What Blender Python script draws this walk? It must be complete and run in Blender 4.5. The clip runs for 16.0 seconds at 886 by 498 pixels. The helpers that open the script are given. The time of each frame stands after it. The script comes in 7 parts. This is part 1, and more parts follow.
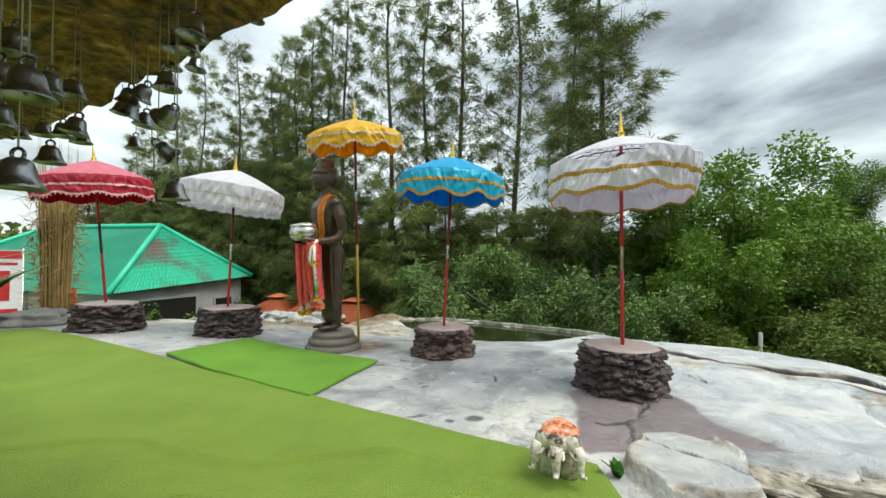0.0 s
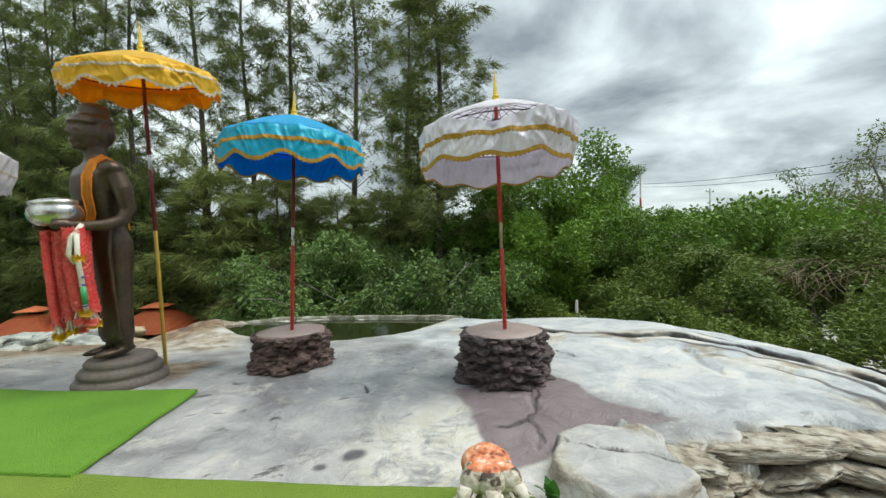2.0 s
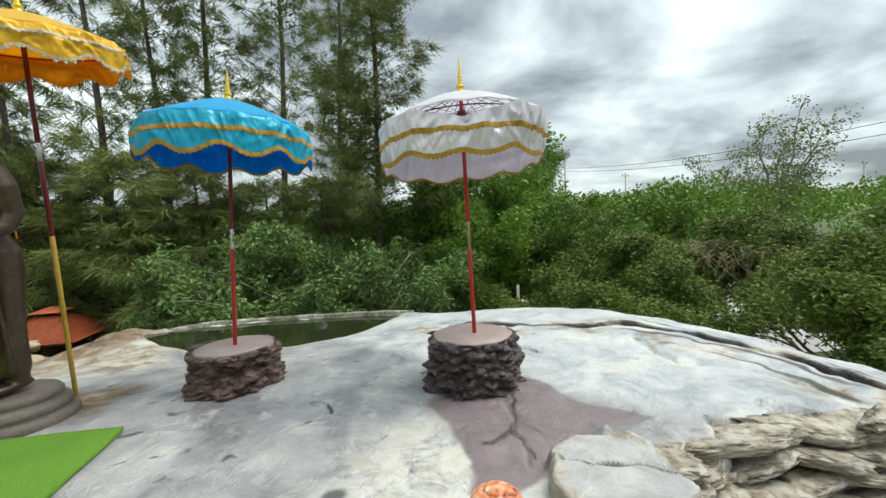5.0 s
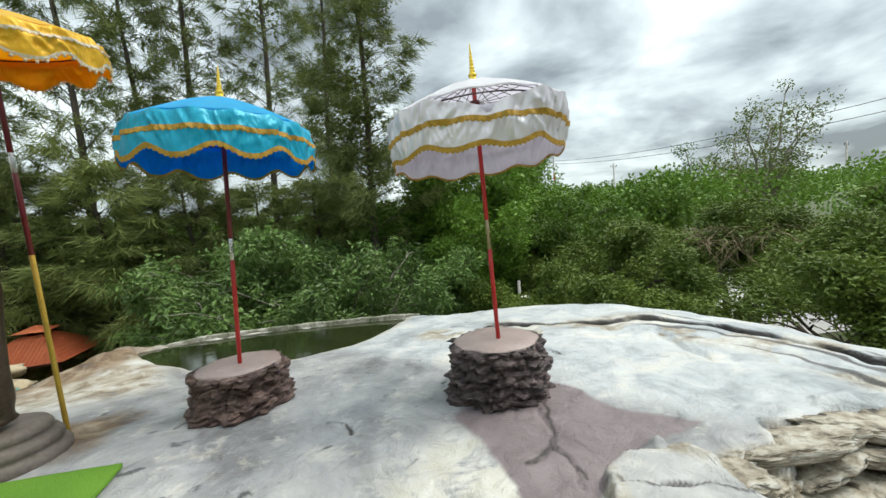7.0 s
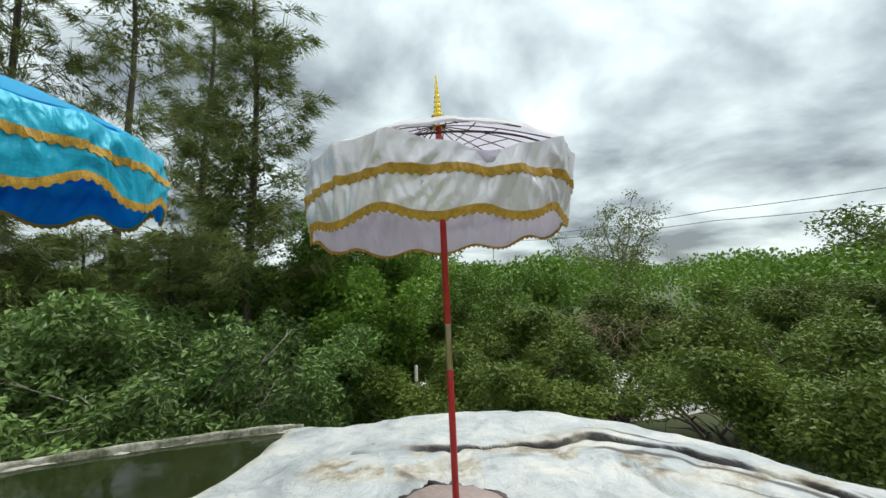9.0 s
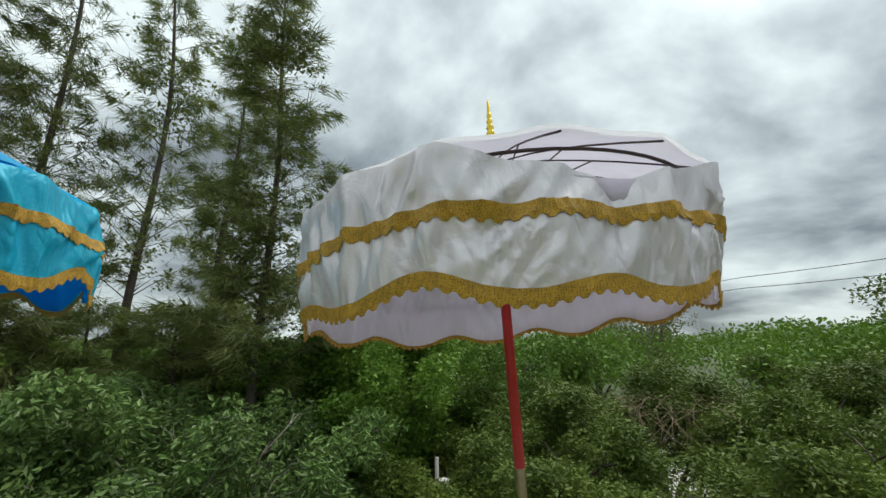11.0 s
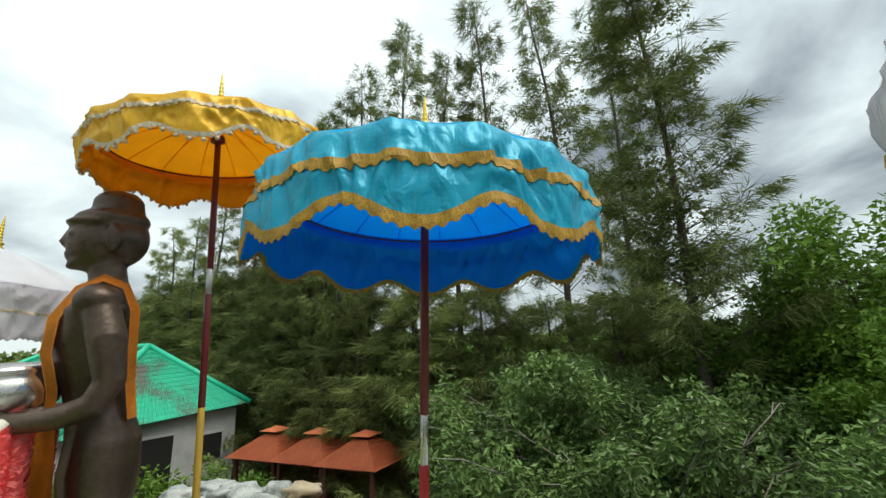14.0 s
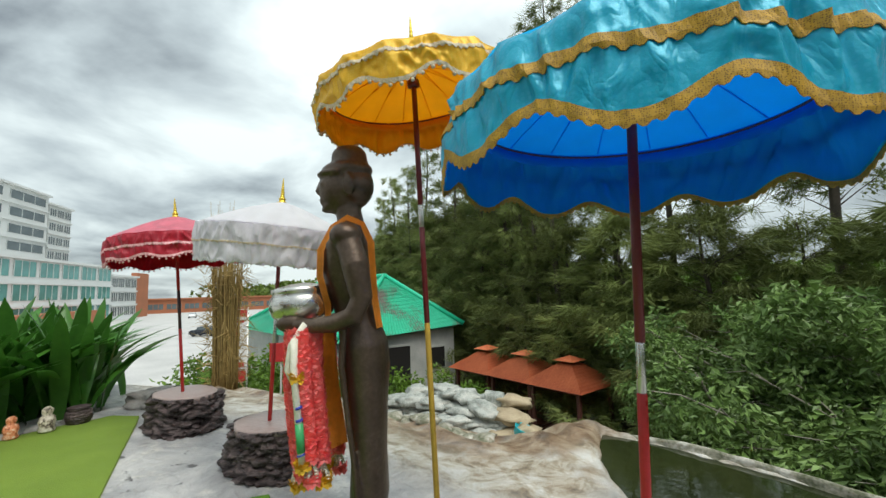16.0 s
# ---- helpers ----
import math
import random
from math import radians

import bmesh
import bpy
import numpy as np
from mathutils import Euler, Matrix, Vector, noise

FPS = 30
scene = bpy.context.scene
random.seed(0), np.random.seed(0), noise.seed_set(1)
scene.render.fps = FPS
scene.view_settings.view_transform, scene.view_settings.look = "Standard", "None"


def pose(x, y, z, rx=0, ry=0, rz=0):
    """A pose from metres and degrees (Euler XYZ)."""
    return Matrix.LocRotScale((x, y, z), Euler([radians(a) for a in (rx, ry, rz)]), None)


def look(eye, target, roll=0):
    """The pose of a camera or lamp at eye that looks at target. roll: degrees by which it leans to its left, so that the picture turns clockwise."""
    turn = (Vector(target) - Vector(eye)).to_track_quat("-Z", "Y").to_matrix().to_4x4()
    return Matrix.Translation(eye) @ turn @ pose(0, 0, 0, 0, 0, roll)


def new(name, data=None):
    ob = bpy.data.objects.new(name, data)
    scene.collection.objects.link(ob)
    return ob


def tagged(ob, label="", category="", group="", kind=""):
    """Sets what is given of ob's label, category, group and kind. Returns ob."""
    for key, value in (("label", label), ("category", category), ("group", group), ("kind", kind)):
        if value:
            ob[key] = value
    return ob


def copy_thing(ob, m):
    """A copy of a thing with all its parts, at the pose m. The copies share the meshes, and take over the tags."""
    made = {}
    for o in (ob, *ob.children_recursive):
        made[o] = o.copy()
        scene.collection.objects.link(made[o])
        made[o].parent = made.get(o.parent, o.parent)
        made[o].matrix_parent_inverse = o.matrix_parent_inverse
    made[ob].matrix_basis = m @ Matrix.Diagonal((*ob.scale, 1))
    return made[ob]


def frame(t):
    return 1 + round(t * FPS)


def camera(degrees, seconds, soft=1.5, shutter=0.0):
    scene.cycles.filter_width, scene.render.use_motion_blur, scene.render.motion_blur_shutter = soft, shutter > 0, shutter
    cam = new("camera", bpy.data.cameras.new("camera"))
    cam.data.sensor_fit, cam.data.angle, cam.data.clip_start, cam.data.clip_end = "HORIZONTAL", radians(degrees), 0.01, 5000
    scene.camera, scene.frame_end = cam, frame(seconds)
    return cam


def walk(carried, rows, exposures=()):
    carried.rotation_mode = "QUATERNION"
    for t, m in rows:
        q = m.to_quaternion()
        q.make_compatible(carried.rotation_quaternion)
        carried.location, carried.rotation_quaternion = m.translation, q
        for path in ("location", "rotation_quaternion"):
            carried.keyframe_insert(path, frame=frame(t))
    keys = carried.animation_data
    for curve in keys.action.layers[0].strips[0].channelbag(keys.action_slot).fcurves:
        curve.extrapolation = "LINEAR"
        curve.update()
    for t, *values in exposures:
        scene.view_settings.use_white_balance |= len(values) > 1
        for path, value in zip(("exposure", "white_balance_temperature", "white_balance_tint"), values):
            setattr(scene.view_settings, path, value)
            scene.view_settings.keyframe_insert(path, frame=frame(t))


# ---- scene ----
cam = camera(95.0, 16.0)
PATH = [
    (0, (-0.043, 0.028, 1.425), (-0.02, 2.027, 1.443), 0.7),
    (0.5, (-0.041, 0.093, 1.384), (0.164, 2.082, 1.416), 0.2),
    (1, (-0.07, 0.367, 1.332), (0.339, 2.324, 1.351), -0.2),
    (1.5, (-0.127, 0.674, 1.356), (0.489, 2.577, 1.355), -0.8),
    (2, (-0.184, 0.953, 1.356), (0.613, 2.787, 1.311), -1.4),
    (2.5, (-0.215, 1.131, 1.402), (0.736, 2.888, 1.305), -2.1),
    (3, (-0.216, 1.236, 1.427), (0.842, 2.926, 1.271), -3.5),
    (5.5, (-0.375, 1.339, 1.568), (0.706, 3.016, 1.436), -2.3),
    (6, (-0.412, 1.366, 1.594), (0.658, 3.052, 1.48), -3.8),
    (6.5, (-0.426, 1.452, 1.568), (0.654, 3.129, 1.423), -5.1),
    (7, (-0.381, 1.683, 1.563), (0.735, 3.336, 1.41), -4.7),
    (7.5, (-0.24, 2.07, 1.643), (1.013, 3.626, 1.563), -3.4),
    (8, (-0.154, 2.364, 1.675), (1.269, 3.769, 1.64), -3.4),
    (10.5, (0.52, 3.515, 1.909), (2.075, 4.703, 2.325), -1.4),
    (11, (0.581, 3.558, 1.918), (2.037, 4.838, 2.41), -1.0),
    (12, (0.535, 3.579, 1.864), (1.627, 5.161, 2.418), -0.3),
    (12.5, (0.507, 3.598, 1.833), (1.348, 5.331, 2.369), -1.3),
    (13, (0.499, 3.648, 1.813), (1.008, 5.506, 2.347), -1.7),
    (13.5, (0.423, 3.819, 1.796), (0.595, 5.74, 2.324), -2.1),
    (14, (0.369, 3.944, 1.784), (0.194, 5.874, 2.279), -2.5),
    (14.5, (0.344, 3.979, 1.779), (-0.152, 5.868, 2.21), -2.6),
    (15, (0.327, 3.993, 1.773), (-0.435, 5.809, 2.128), -2.4),
    (15.5, (0.333, 3.995, 1.765), (-0.621, 5.731, 2.039), -2.2),
    (16, (0.326, 4.003, 1.756), (-0.748, 5.678, 1.957), -1.6),
]
EXPOSURES = [(0.0, 0.55), (1.5, 0.42), (2.5, 0.46), (5.5, 0.54), (8.0, 0.6), (10.5, 0.15), (12.0, 0.18), (13.5, 0.36), (16.0, 0.34)]
walk(cam, [(t, look(eye, target, roll)) for t, eye, target, roll in PATH], EXPOSURES)

# ---- world and light: a bright overcast sky ----
SUN_EL, SUN_AZ = 62.0, -25.0
world = bpy.data.worlds.new("overcast_sky")
scene.world = world
world.use_nodes = True
wn, wl = world.node_tree.nodes, world.node_tree.links
wn.clear()
w_out = wn.new("ShaderNodeOutputWorld")
w_bg = wn.new("ShaderNodeBackground")
w_sky = wn.new("ShaderNodeTexSky")
w_sky.sky_type, w_sky.sun_disc = "NISHITA", False
w_sky.sun_elevation, w_sky.sun_rotation = radians(SUN_EL), radians(90 - SUN_AZ)
w_gain = wn.new("ShaderNodeVectorMath")
w_gain.operation = "SCALE"
w_gain.inputs["Scale"].default_value = 0.10
w_tc = wn.new("ShaderNodeTexCoord")
w_sep = wn.new("ShaderNodeSeparateXYZ")
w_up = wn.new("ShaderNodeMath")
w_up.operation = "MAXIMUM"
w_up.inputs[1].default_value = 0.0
w_add = wn.new("ShaderNodeMath")
w_add.operation = "ADD"
w_add.inputs[1].default_value = 0.22
w_dx, w_dy = wn.new("ShaderNodeMath"), wn.new("ShaderNodeMath")
w_dx.operation = w_dy.operation = "DIVIDE"
w_cmb = wn.new("ShaderNodeCombineXYZ")
w_cmb.inputs["Z"].default_value = 3.7
w_no = wn.new("ShaderNodeTexNoise")
w_no.inputs["Scale"].default_value, w_no.inputs["Detail"].default_value = 1.5, 7.0
w_no.inputs["Roughness"].default_value, w_no.inputs["Distortion"].default_value = 0.5, 0.25
w_ramp = wn.new("ShaderNodeValToRGB")
w_ramp.color_ramp.elements[0].position, w_ramp.color_ramp.elements[0].color = 0.36, (0.225, 0.262, 0.28, 1)
w_ramp.color_ramp.elements[1].position, w_ramp.color_ramp.elements[1].color = 0.63, (0.845, 0.95, 0.94, 1)
mid = w_ramp.color_ramp.elements.new(0.48)
mid.color = (0.49, 0.565, 0.58, 1)
w_mix = wn.new("ShaderNodeMixRGB")
w_mix.inputs["Fac"].default_value = 0.9
wl.new(w_tc.outputs["Generated"], w_sep.inputs[0])
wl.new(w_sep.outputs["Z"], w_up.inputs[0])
wl.new(w_up.outputs[0], w_add.inputs[0])
for axis_name, node in (("X", w_dx), ("Y", w_dy)):
    wl.new(w_sep.outputs[axis_name], node.inputs[0])
    wl.new(w_add.outputs[0], node.inputs[1])
    wl.new(node.outputs[0], w_cmb.inputs[axis_name])
wl.new(w_cmb.outputs[0], w_no.inputs["Vector"])
# the cloud is thinner towards +y and thicker towards +x
w_side = wn.new("ShaderNodeVectorMath")
w_side.operation = "DOT_PRODUCT"
w_side.inputs[1].default_value = (-0.035, 0.04, 0.0)
w_thin = wn.new("ShaderNodeMath")
w_thin.operation = "ADD"
wl.new(w_tc.outputs["Generated"], w_side.inputs[0])
wl.new(w_no.outputs["Fac"], w_thin.inputs[0])
wl.new(w_side.outputs["Value"], w_thin.inputs[1])
wl.new(w_thin.outputs[0], w_ramp.inputs["Fac"])
wl.new(w_sky.outputs["Color"], w_gain.inputs[0])
wl.new(w_gain.outputs["Vector"], w_mix.inputs["Color1"])
wl.new(w_ramp.outputs["Color"], w_mix.inputs["Color2"])
wl.new(w_mix.outputs["Color"], w_bg.inputs["Color"])
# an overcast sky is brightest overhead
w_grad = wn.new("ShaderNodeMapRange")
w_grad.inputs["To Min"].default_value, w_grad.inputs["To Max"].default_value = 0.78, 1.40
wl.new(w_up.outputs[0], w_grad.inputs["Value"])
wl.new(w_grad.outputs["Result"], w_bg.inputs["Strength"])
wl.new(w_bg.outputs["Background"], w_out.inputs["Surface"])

sun = new("sun", bpy.data.lights.new("sun", "SUN"))
sun.data.energy, sun.data.angle, sun.data.color = 2.0, radians(35), (1.0, 0.97, 0.90)
a_s, e_s = radians(SUN_AZ), radians(SUN_EL)
sun.matrix_world = look((30 * math.cos(a_s) * math.cos(e_s), 30 * math.sin(a_s) * math.cos(e_s), 30 * math.sin(e_s)), (0, 0, 0))


# ---- materials ----
def ramp_mat(name, stops, scale, rough=0.8, metal=0.0, bump=0.3, bscale=30.0, stretch=(1, 1, 1), random_value=0.0, translucent=0.0,
             rough_var=0.15, fine=0.35, wave=None, distance=0.02):
    """A surface with colour at two scales, varied gloss and relief."""
    m = bpy.data.materials.new(name)
    m.use_nodes = True
    n, k = m.node_tree.nodes, m.node_tree.links
    b = n["Principled BSDF"]
    tc = n.new("ShaderNodeTexCoord")
    mp = n.new("ShaderNodeMapping")
    mp.inputs["Scale"].default_value = stretch
    k.new(tc.outputs["Object"], mp.inputs["Vector"])
    big = n.new("ShaderNodeTexNoise")
    big.inputs["Scale"].default_value, big.inputs["Detail"].default_value = scale, 5
    small = n.new("ShaderNodeTexNoise")
    small.inputs["Scale"].default_value, small.inputs["Detail"].default_value = bscale, 4
    for t_ in (big, small):
        k.new(mp.outputs["Vector"], t_.inputs["Vector"])
    mixf = n.new("ShaderNodeMix")
    mixf.inputs[0].default_value = fine
    k.new(big.outputs["Fac"], mixf.inputs[2])
    k.new(small.outputs["Fac"], mixf.inputs[3])
    r = n.new("ShaderNodeValToRGB")
    r.color_ramp.elements[0].position, r.color_ramp.elements[0].color = stops[0][0], (*stops[0][1], 1)
    r.color_ramp.elements[1].position, r.color_ramp.elements[1].color = stops[-1][0], (*stops[-1][1], 1)
    for p, c in stops[1:-1]:
        r.color_ramp.elements.new(p).color = (*c, 1)
    k.new(mixf.outputs[0], r.inputs["Fac"])
    col = r.outputs["Color"]
    if random_value:
        oi = n.new("ShaderNodeObjectInfo")
        geo = n.new("ShaderNodeNewGeometry")
        add = n.new("ShaderNodeMath")
        add.operation = "ADD"
        k.new(oi.outputs["Random"], add.inputs[0])
        k.new(geo.outputs["Random Per Island"], add.inputs[1])
        mr = n.new("ShaderNodeMapRange")
        mr.inputs["From Max"].default_value = 2.0
        mr.inputs["To Min"].default_value, mr.inputs["To Max"].default_value = 1 - random_value, 1 + random_value
        k.new(add.outputs[0], mr.inputs["Value"])
        hv = n.new("ShaderNodeHueSaturation")
        k.new(mr.outputs["Result"], hv.inputs["Value"])
        k.new(col, hv.inputs["Color"])
        col = hv.outputs["Color"]
    k.new(col, b.inputs["Base Color"])
    rr = n.new("ShaderNodeMapRange")
    rr.inputs["To Min"].default_value, rr.inputs["To Max"].default_value = max(0.02, rough - rough_var), min(1, rough + rough_var)
    k.new(big.outputs["Fac"], rr.inputs["Value"])
    k.new(rr.outputs["Result"], b.inputs["Roughness"])
    b.inputs["Metallic"].default_value = metal
    if bump:
        bp = n.new("ShaderNodeBump")
        bp.inputs["Strength"].default_value, bp.inputs["Distance"].default_value = bump, distance
        src = small.outputs["Fac"]
        if wave:
            wv = n.new("ShaderNodeTexWave")
            wv.bands_direction = wave[0]
            wv.inputs["Scale"].default_value, wv.inputs["Distortion"].default_value = wave[1], wave[2]
            k.new(tc.outputs["Object"], wv.inputs["Vector"])
            src = wv.outputs["Fac"]
        k.new(src, bp.inputs["Height"])
        k.new(bp.outputs["Normal"], b.inputs["Normal"])
    if translucent:
        out = n["Material Output"]
        tr = n.new("ShaderNodeBsdfTranslucent")
        k.new(col, tr.inputs["Color"])
        ms = n.new("ShaderNodeMixShader")
        ms.inputs["Fac"].default_value = translucent
        k.new(b.outputs["BSDF"], ms.inputs[1])
        k.new(tr.outputs["BSDF"], ms.inputs[2])
        k.new(ms.outputs["Shader"], out.inputs["Surface"])
    return m


def plain(name, c, rough=0.5, metal=0.0, var=0.2, scale=6.0, bump=0.15, bscale=60, **kw):
    lo = tuple(v * (1 - var) for v in c)
    hi = tuple(min(1.0, v * (1 + var)) for v in c)
    return ramp_mat(name, [(0.35, lo), (0.65, hi)], scale, rough, metal, bump, bscale, **kw)


M_turf = ramp_mat("artificial_turf", [(0.3, (0.14, 0.225, 0.02)), (0.5, (0.19, 0.295, 0.030)), (0.7, (0.24, 0.35, 0.045))], 1.6, 0.95, 0, 1.0, 120, fine=0.5, distance=0.02)
M_turf2 = ramp_mat("bright_turf", [(0.3, (0.095, 0.24, 0.014)), (0.5, (0.14, 0.32, 0.022)), (0.7, (0.19, 0.39, 0.035))], 1.6, 0.95, 0, 1.0, 120, fine=0.5, distance=0.02)
M_plinth = ramp_mat("dark_rock", [(0.34, (0.022, 0.015, 0.015)), (0.5, (0.070, 0.048, 0.046)), (0.66, (0.17, 0.125, 0.12))], 6, 0.5, 0, 1.0, 16, stretch=(1, 1, 3.0), distance=0.05)
M_plinth2 = ramp_mat("brown_rock", [(0.34, (0.040, 0.021, 0.017)), (0.5, (0.125, 0.074, 0.060)), (0.66, (0.25, 0.17, 0.14))], 6, 0.5, 0, 1.0, 16, stretch=(1, 1, 3.0), distance=0.05)
M_plinthtop = ramp_mat("plinth_cap", [(0.3, (0.26, 0.19, 0.17)), (0.7, (0.42, 0.33, 0.30))], 4, 0.4, 0, 0.25, 30)
M_bronze = ramp_mat("bronze", [(0.3, (0.060, 0.040, 0.028)), (0.55, (0.098, 0.068, 0.048)), (0.75, (0.155, 0.112, 0.082))], 5, 0.40, 0.55, 0.12, 40)
M_basestone = ramp_mat("worn_base", [(0.3, (0.10, 0.08, 0.065)), (0.7, (0.22, 0.185, 0.155))], 5, 0.65, 0.1, 0.3, 30)
M_orange = plain("orange_cloth", (0.72, 0.26, 0.02), 0.75, 0, 0.15, 9, 0.25, 40)
M_silver = plain("polished_silver", (0.62, 0.60, 0.56), 0.25, 0.95, 0.08, 4, 0.03)
M_red = plain("red_lacquer", (0.40, 0.018, 0.018), 0.32, 0, 0.15, 7, 0.06)
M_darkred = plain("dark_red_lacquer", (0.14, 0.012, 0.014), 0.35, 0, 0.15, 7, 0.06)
M_goldpole = plain("ochre_pole", (0.58, 0.36, 0.05), 0.4, 0.1, 0.15, 8, 0.06)
M_chrome = plain("steel_sleeve", (0.62, 0.6, 0.56), 0.28, 0.9, 0.1, 6, 0.03)
M_brass = plain("brass_sleeve", (0.34, 0.27, 0.15), 0.35, 0.7, 0.2, 6, 0.04)
M_gold = plain("gilded_metal", (0.80, 0.55, 0.06), 0.3, 0.6, 0.12, 9, 0.06)


def lace(name, gold, hole, size=78):
    """Crochet: round eyes in a metallic thread."""
    m = plain(name, gold, 0.7, 0.0, 0.2, 30, 0.0)
    n, k = m.node_tree.nodes, m.node_tree.links
    vo = n.new("ShaderNodeTexVoronoi")
    vo.inputs["Scale"].default_value, vo.inputs["Randomness"].default_value = size, 0.55
    k.new(n["Texture Coordinate"].outputs["Object"], vo.inputs["Vector"])
    r = n.new("ShaderNodeValToRGB")
    r.color_ramp.elements[0].position, r.color_ramp.elements[1].position = 0.15, 0.5
    k.new(vo.outputs["Distance"], r.inputs["Fac"])
    x = n.new("ShaderNodeMixRGB")
    b = n["Principled BSDF"]
    k.new(r.outputs["Color"], x.inputs["Fac"])
    x.inputs["Color1"].default_value = (*hole, 1)
    k.new(b.inputs["Base Color"].links[0].from_socket, x.inputs["Color2"])
    k.new(x.outputs["Color"], b.inputs["Base Color"])
    return m


M_lace = lace("gold_crochet", (0.44, 0.25, 0.02), (0.14, 0.07, 0.008), 200)
M_lacepale = ramp_mat("pale_lace", [(0.35, (0.50, 0.38, 0.24)), (0.7, (0.80, 0.68, 0.50))], 60, 0.7, 0, 0.8, 150, distance=0.004)
M_lacepink = ramp_mat("pink_lace", [(0.35, (0.62, 0.25, 0.26)), (0.7, (0.85, 0.55, 0.55))], 60, 0.7, 0, 0.8, 150, distance=0.004)
M_rib = plain("dark_rib", (0.05, 0.025, 0.025), 0.5, 0, 0.2, 9)


def cloth(name, c, rough, tr, var=0.12, crease=0.35, sheen=0.0, fleck=None):
    lo, hi = tuple(v * (1 - var) for v in c), tuple(min(1, v * (1 + var)) for v in c)
    m = ramp_mat(name, [(0.35, lo), (0.65, hi)], 7, rough, sheen, 0.35, 170, translucent=tr, distance=0.002)
    # sharp soft-edged creases over the weave
    n, k = m.node_tree.nodes, m.node_tree.links
    tc, b, weave = n["Texture Coordinate"], n["Principled BSDF"], n["Bump"]
    mp = n.new("ShaderNodeMapping")
    mp.inputs["Scale"].default_value = (1, 1, 0.55)
    k.new(tc.outputs["Object"], mp.inputs["Vector"])
    t_ = n.new("ShaderNodeTexNoise")
    t_.inputs["Scale"].default_value, t_.inputs["Detail"].default_value, t_.inputs["Distortion"].default_value = 13.0, 2.0, 1.0
    k.new(mp.outputs["Vector"], t_.inputs["Vector"])
    # folded about its middle value, the noise gives sharp creases
    off = n.new("ShaderNodeMath")
    off.operation = "SUBTRACT"
    off.inputs[1].default_value = 0.5
    k.new(t_.outputs["Fac"], off.inputs[0])
    ab = n.new("ShaderNodeMath")
    ab.operation = "ABSOLUTE"
    k.new(off.outputs[0], ab.inputs[0])
    cr = n.new("ShaderNodeBump")
    cr.inputs["Strength"].default_value, cr.inputs["Distance"].default_value = crease, 0.05
    k.new(ab.outputs[0], cr.inputs["Height"])
    k.new(weave.outputs["Normal"], cr.inputs["Normal"])
    k.new(cr.outputs["Normal"], b.inputs["Normal"])
    if fleck:
        vo = n.new("ShaderNodeTexVoronoi")
        vo.inputs["Scale"].default_value, vo.inputs["Randomness"].default_value = 62, 0.35
        k.new(tc.outputs["Object"], vo.inputs["Vector"])
        fr = n.new("ShaderNodeMapRange")
        fr.inputs["From Min"].default_value, fr.inputs["From Max"].default_value = 0.42, 0.25
        fr.inputs["To Max"].default_value = 0.55
        k.new(vo.outputs["Distance"], fr.inputs["Value"])
        x = n.new("ShaderNodeMixRGB")
        k.new(fr.outputs["Result"], x.inputs["Fac"])
        k.new(b.inputs["Base Color"].links[0].from_socket, x.inputs["Color1"])
        x.inputs["Color2"].default_value = (*fleck, 1)
        k.new(x.outputs["Color"], b.inputs["Base Color"])
    return m


M_white_c = cloth("white_satin", (0.80, 0.765, 0.785), 0.34, 0.22, 0.05, 0.25, 0.5)
M_white_i = cloth("white_lining", (0.92, 0.89, 0.96), 0.7, 0.75, 0.04, 0.06)
M_grey_c = cloth("white_net", (0.76, 0.74, 0.77), 0.6, 0.4)
M_top_w = cloth("white_top", (0.84, 0.84, 0.86), 0.6, 0.5, 0.04, 0.1)
M_blue_c = cloth("turquoise_satin", (0.004, 0.41, 0.57), 0.36, 0.25, 0.08, 0.3, 0.15, (0.04, 0.47, 0.66))
M_blue_t = cloth("sky_blue_top", (0.025, 0.52, 0.84), 0.5, 0.5, 0.06, 0.1)
M_blue_i = cloth("blue_lining", (0.012, 0.44, 0.93), 0.75, 0.75, 0.05, 0.06)
M_yel_c = cloth("yellow_satin", (0.88, 0.55, 0.03), 0.4, 0.35, 0.08, 0.2, 0.2, (0.95, 0.70, 0.10))
M_yel_t = cloth("yellow_top", (0.88, 0.60, 0.05), 0.55, 0.5, 0.06, 0.12)
M_yel_i = cloth("orange_lining", (0.92, 0.52, 0.035), 0.75, 0.7, 0.06, 0.06)
M_red_c = cloth("red_satin", (0.42, 0.012, 0.03), 0.45, 0.15, 0.2)
M_red_t = cloth("pink_top", (0.80, 0.22, 0.29), 0.55, 0.4)
M_red_i = cloth("red_lining", (0.6, 0.02, 0.05), 0.75, 0.6)

M_bark = ramp_mat("bark", [(0.3, (0.045, 0.036, 0.028)), (0.7, (0.13, 0.105, 0.082))], 6, 0.9, 0, 0.6, 30, stretch=(1, 1, 0.3))
M_barkpale = ramp_mat("pale_bark", [(0.3, (0.16, 0.14, 0.11)), (0.7, (0.32, 0.29, 0.24))], 6, 0.9, 0, 0.5, 30, stretch=(1, 1, 0.3))


def leaf_mat(name, a, b_, tr=0.3, rough=0.55, rv=0.35):
    m = ramp_mat(name, [(0.3, a), (0.7, b_)], 0.7, rough, 0, 0, 12, random_value=rv, translucent=tr)
    m.node_tree.nodes["Principled BSDF"].inputs["Specular IOR Level"].default_value = 0.35
    return m


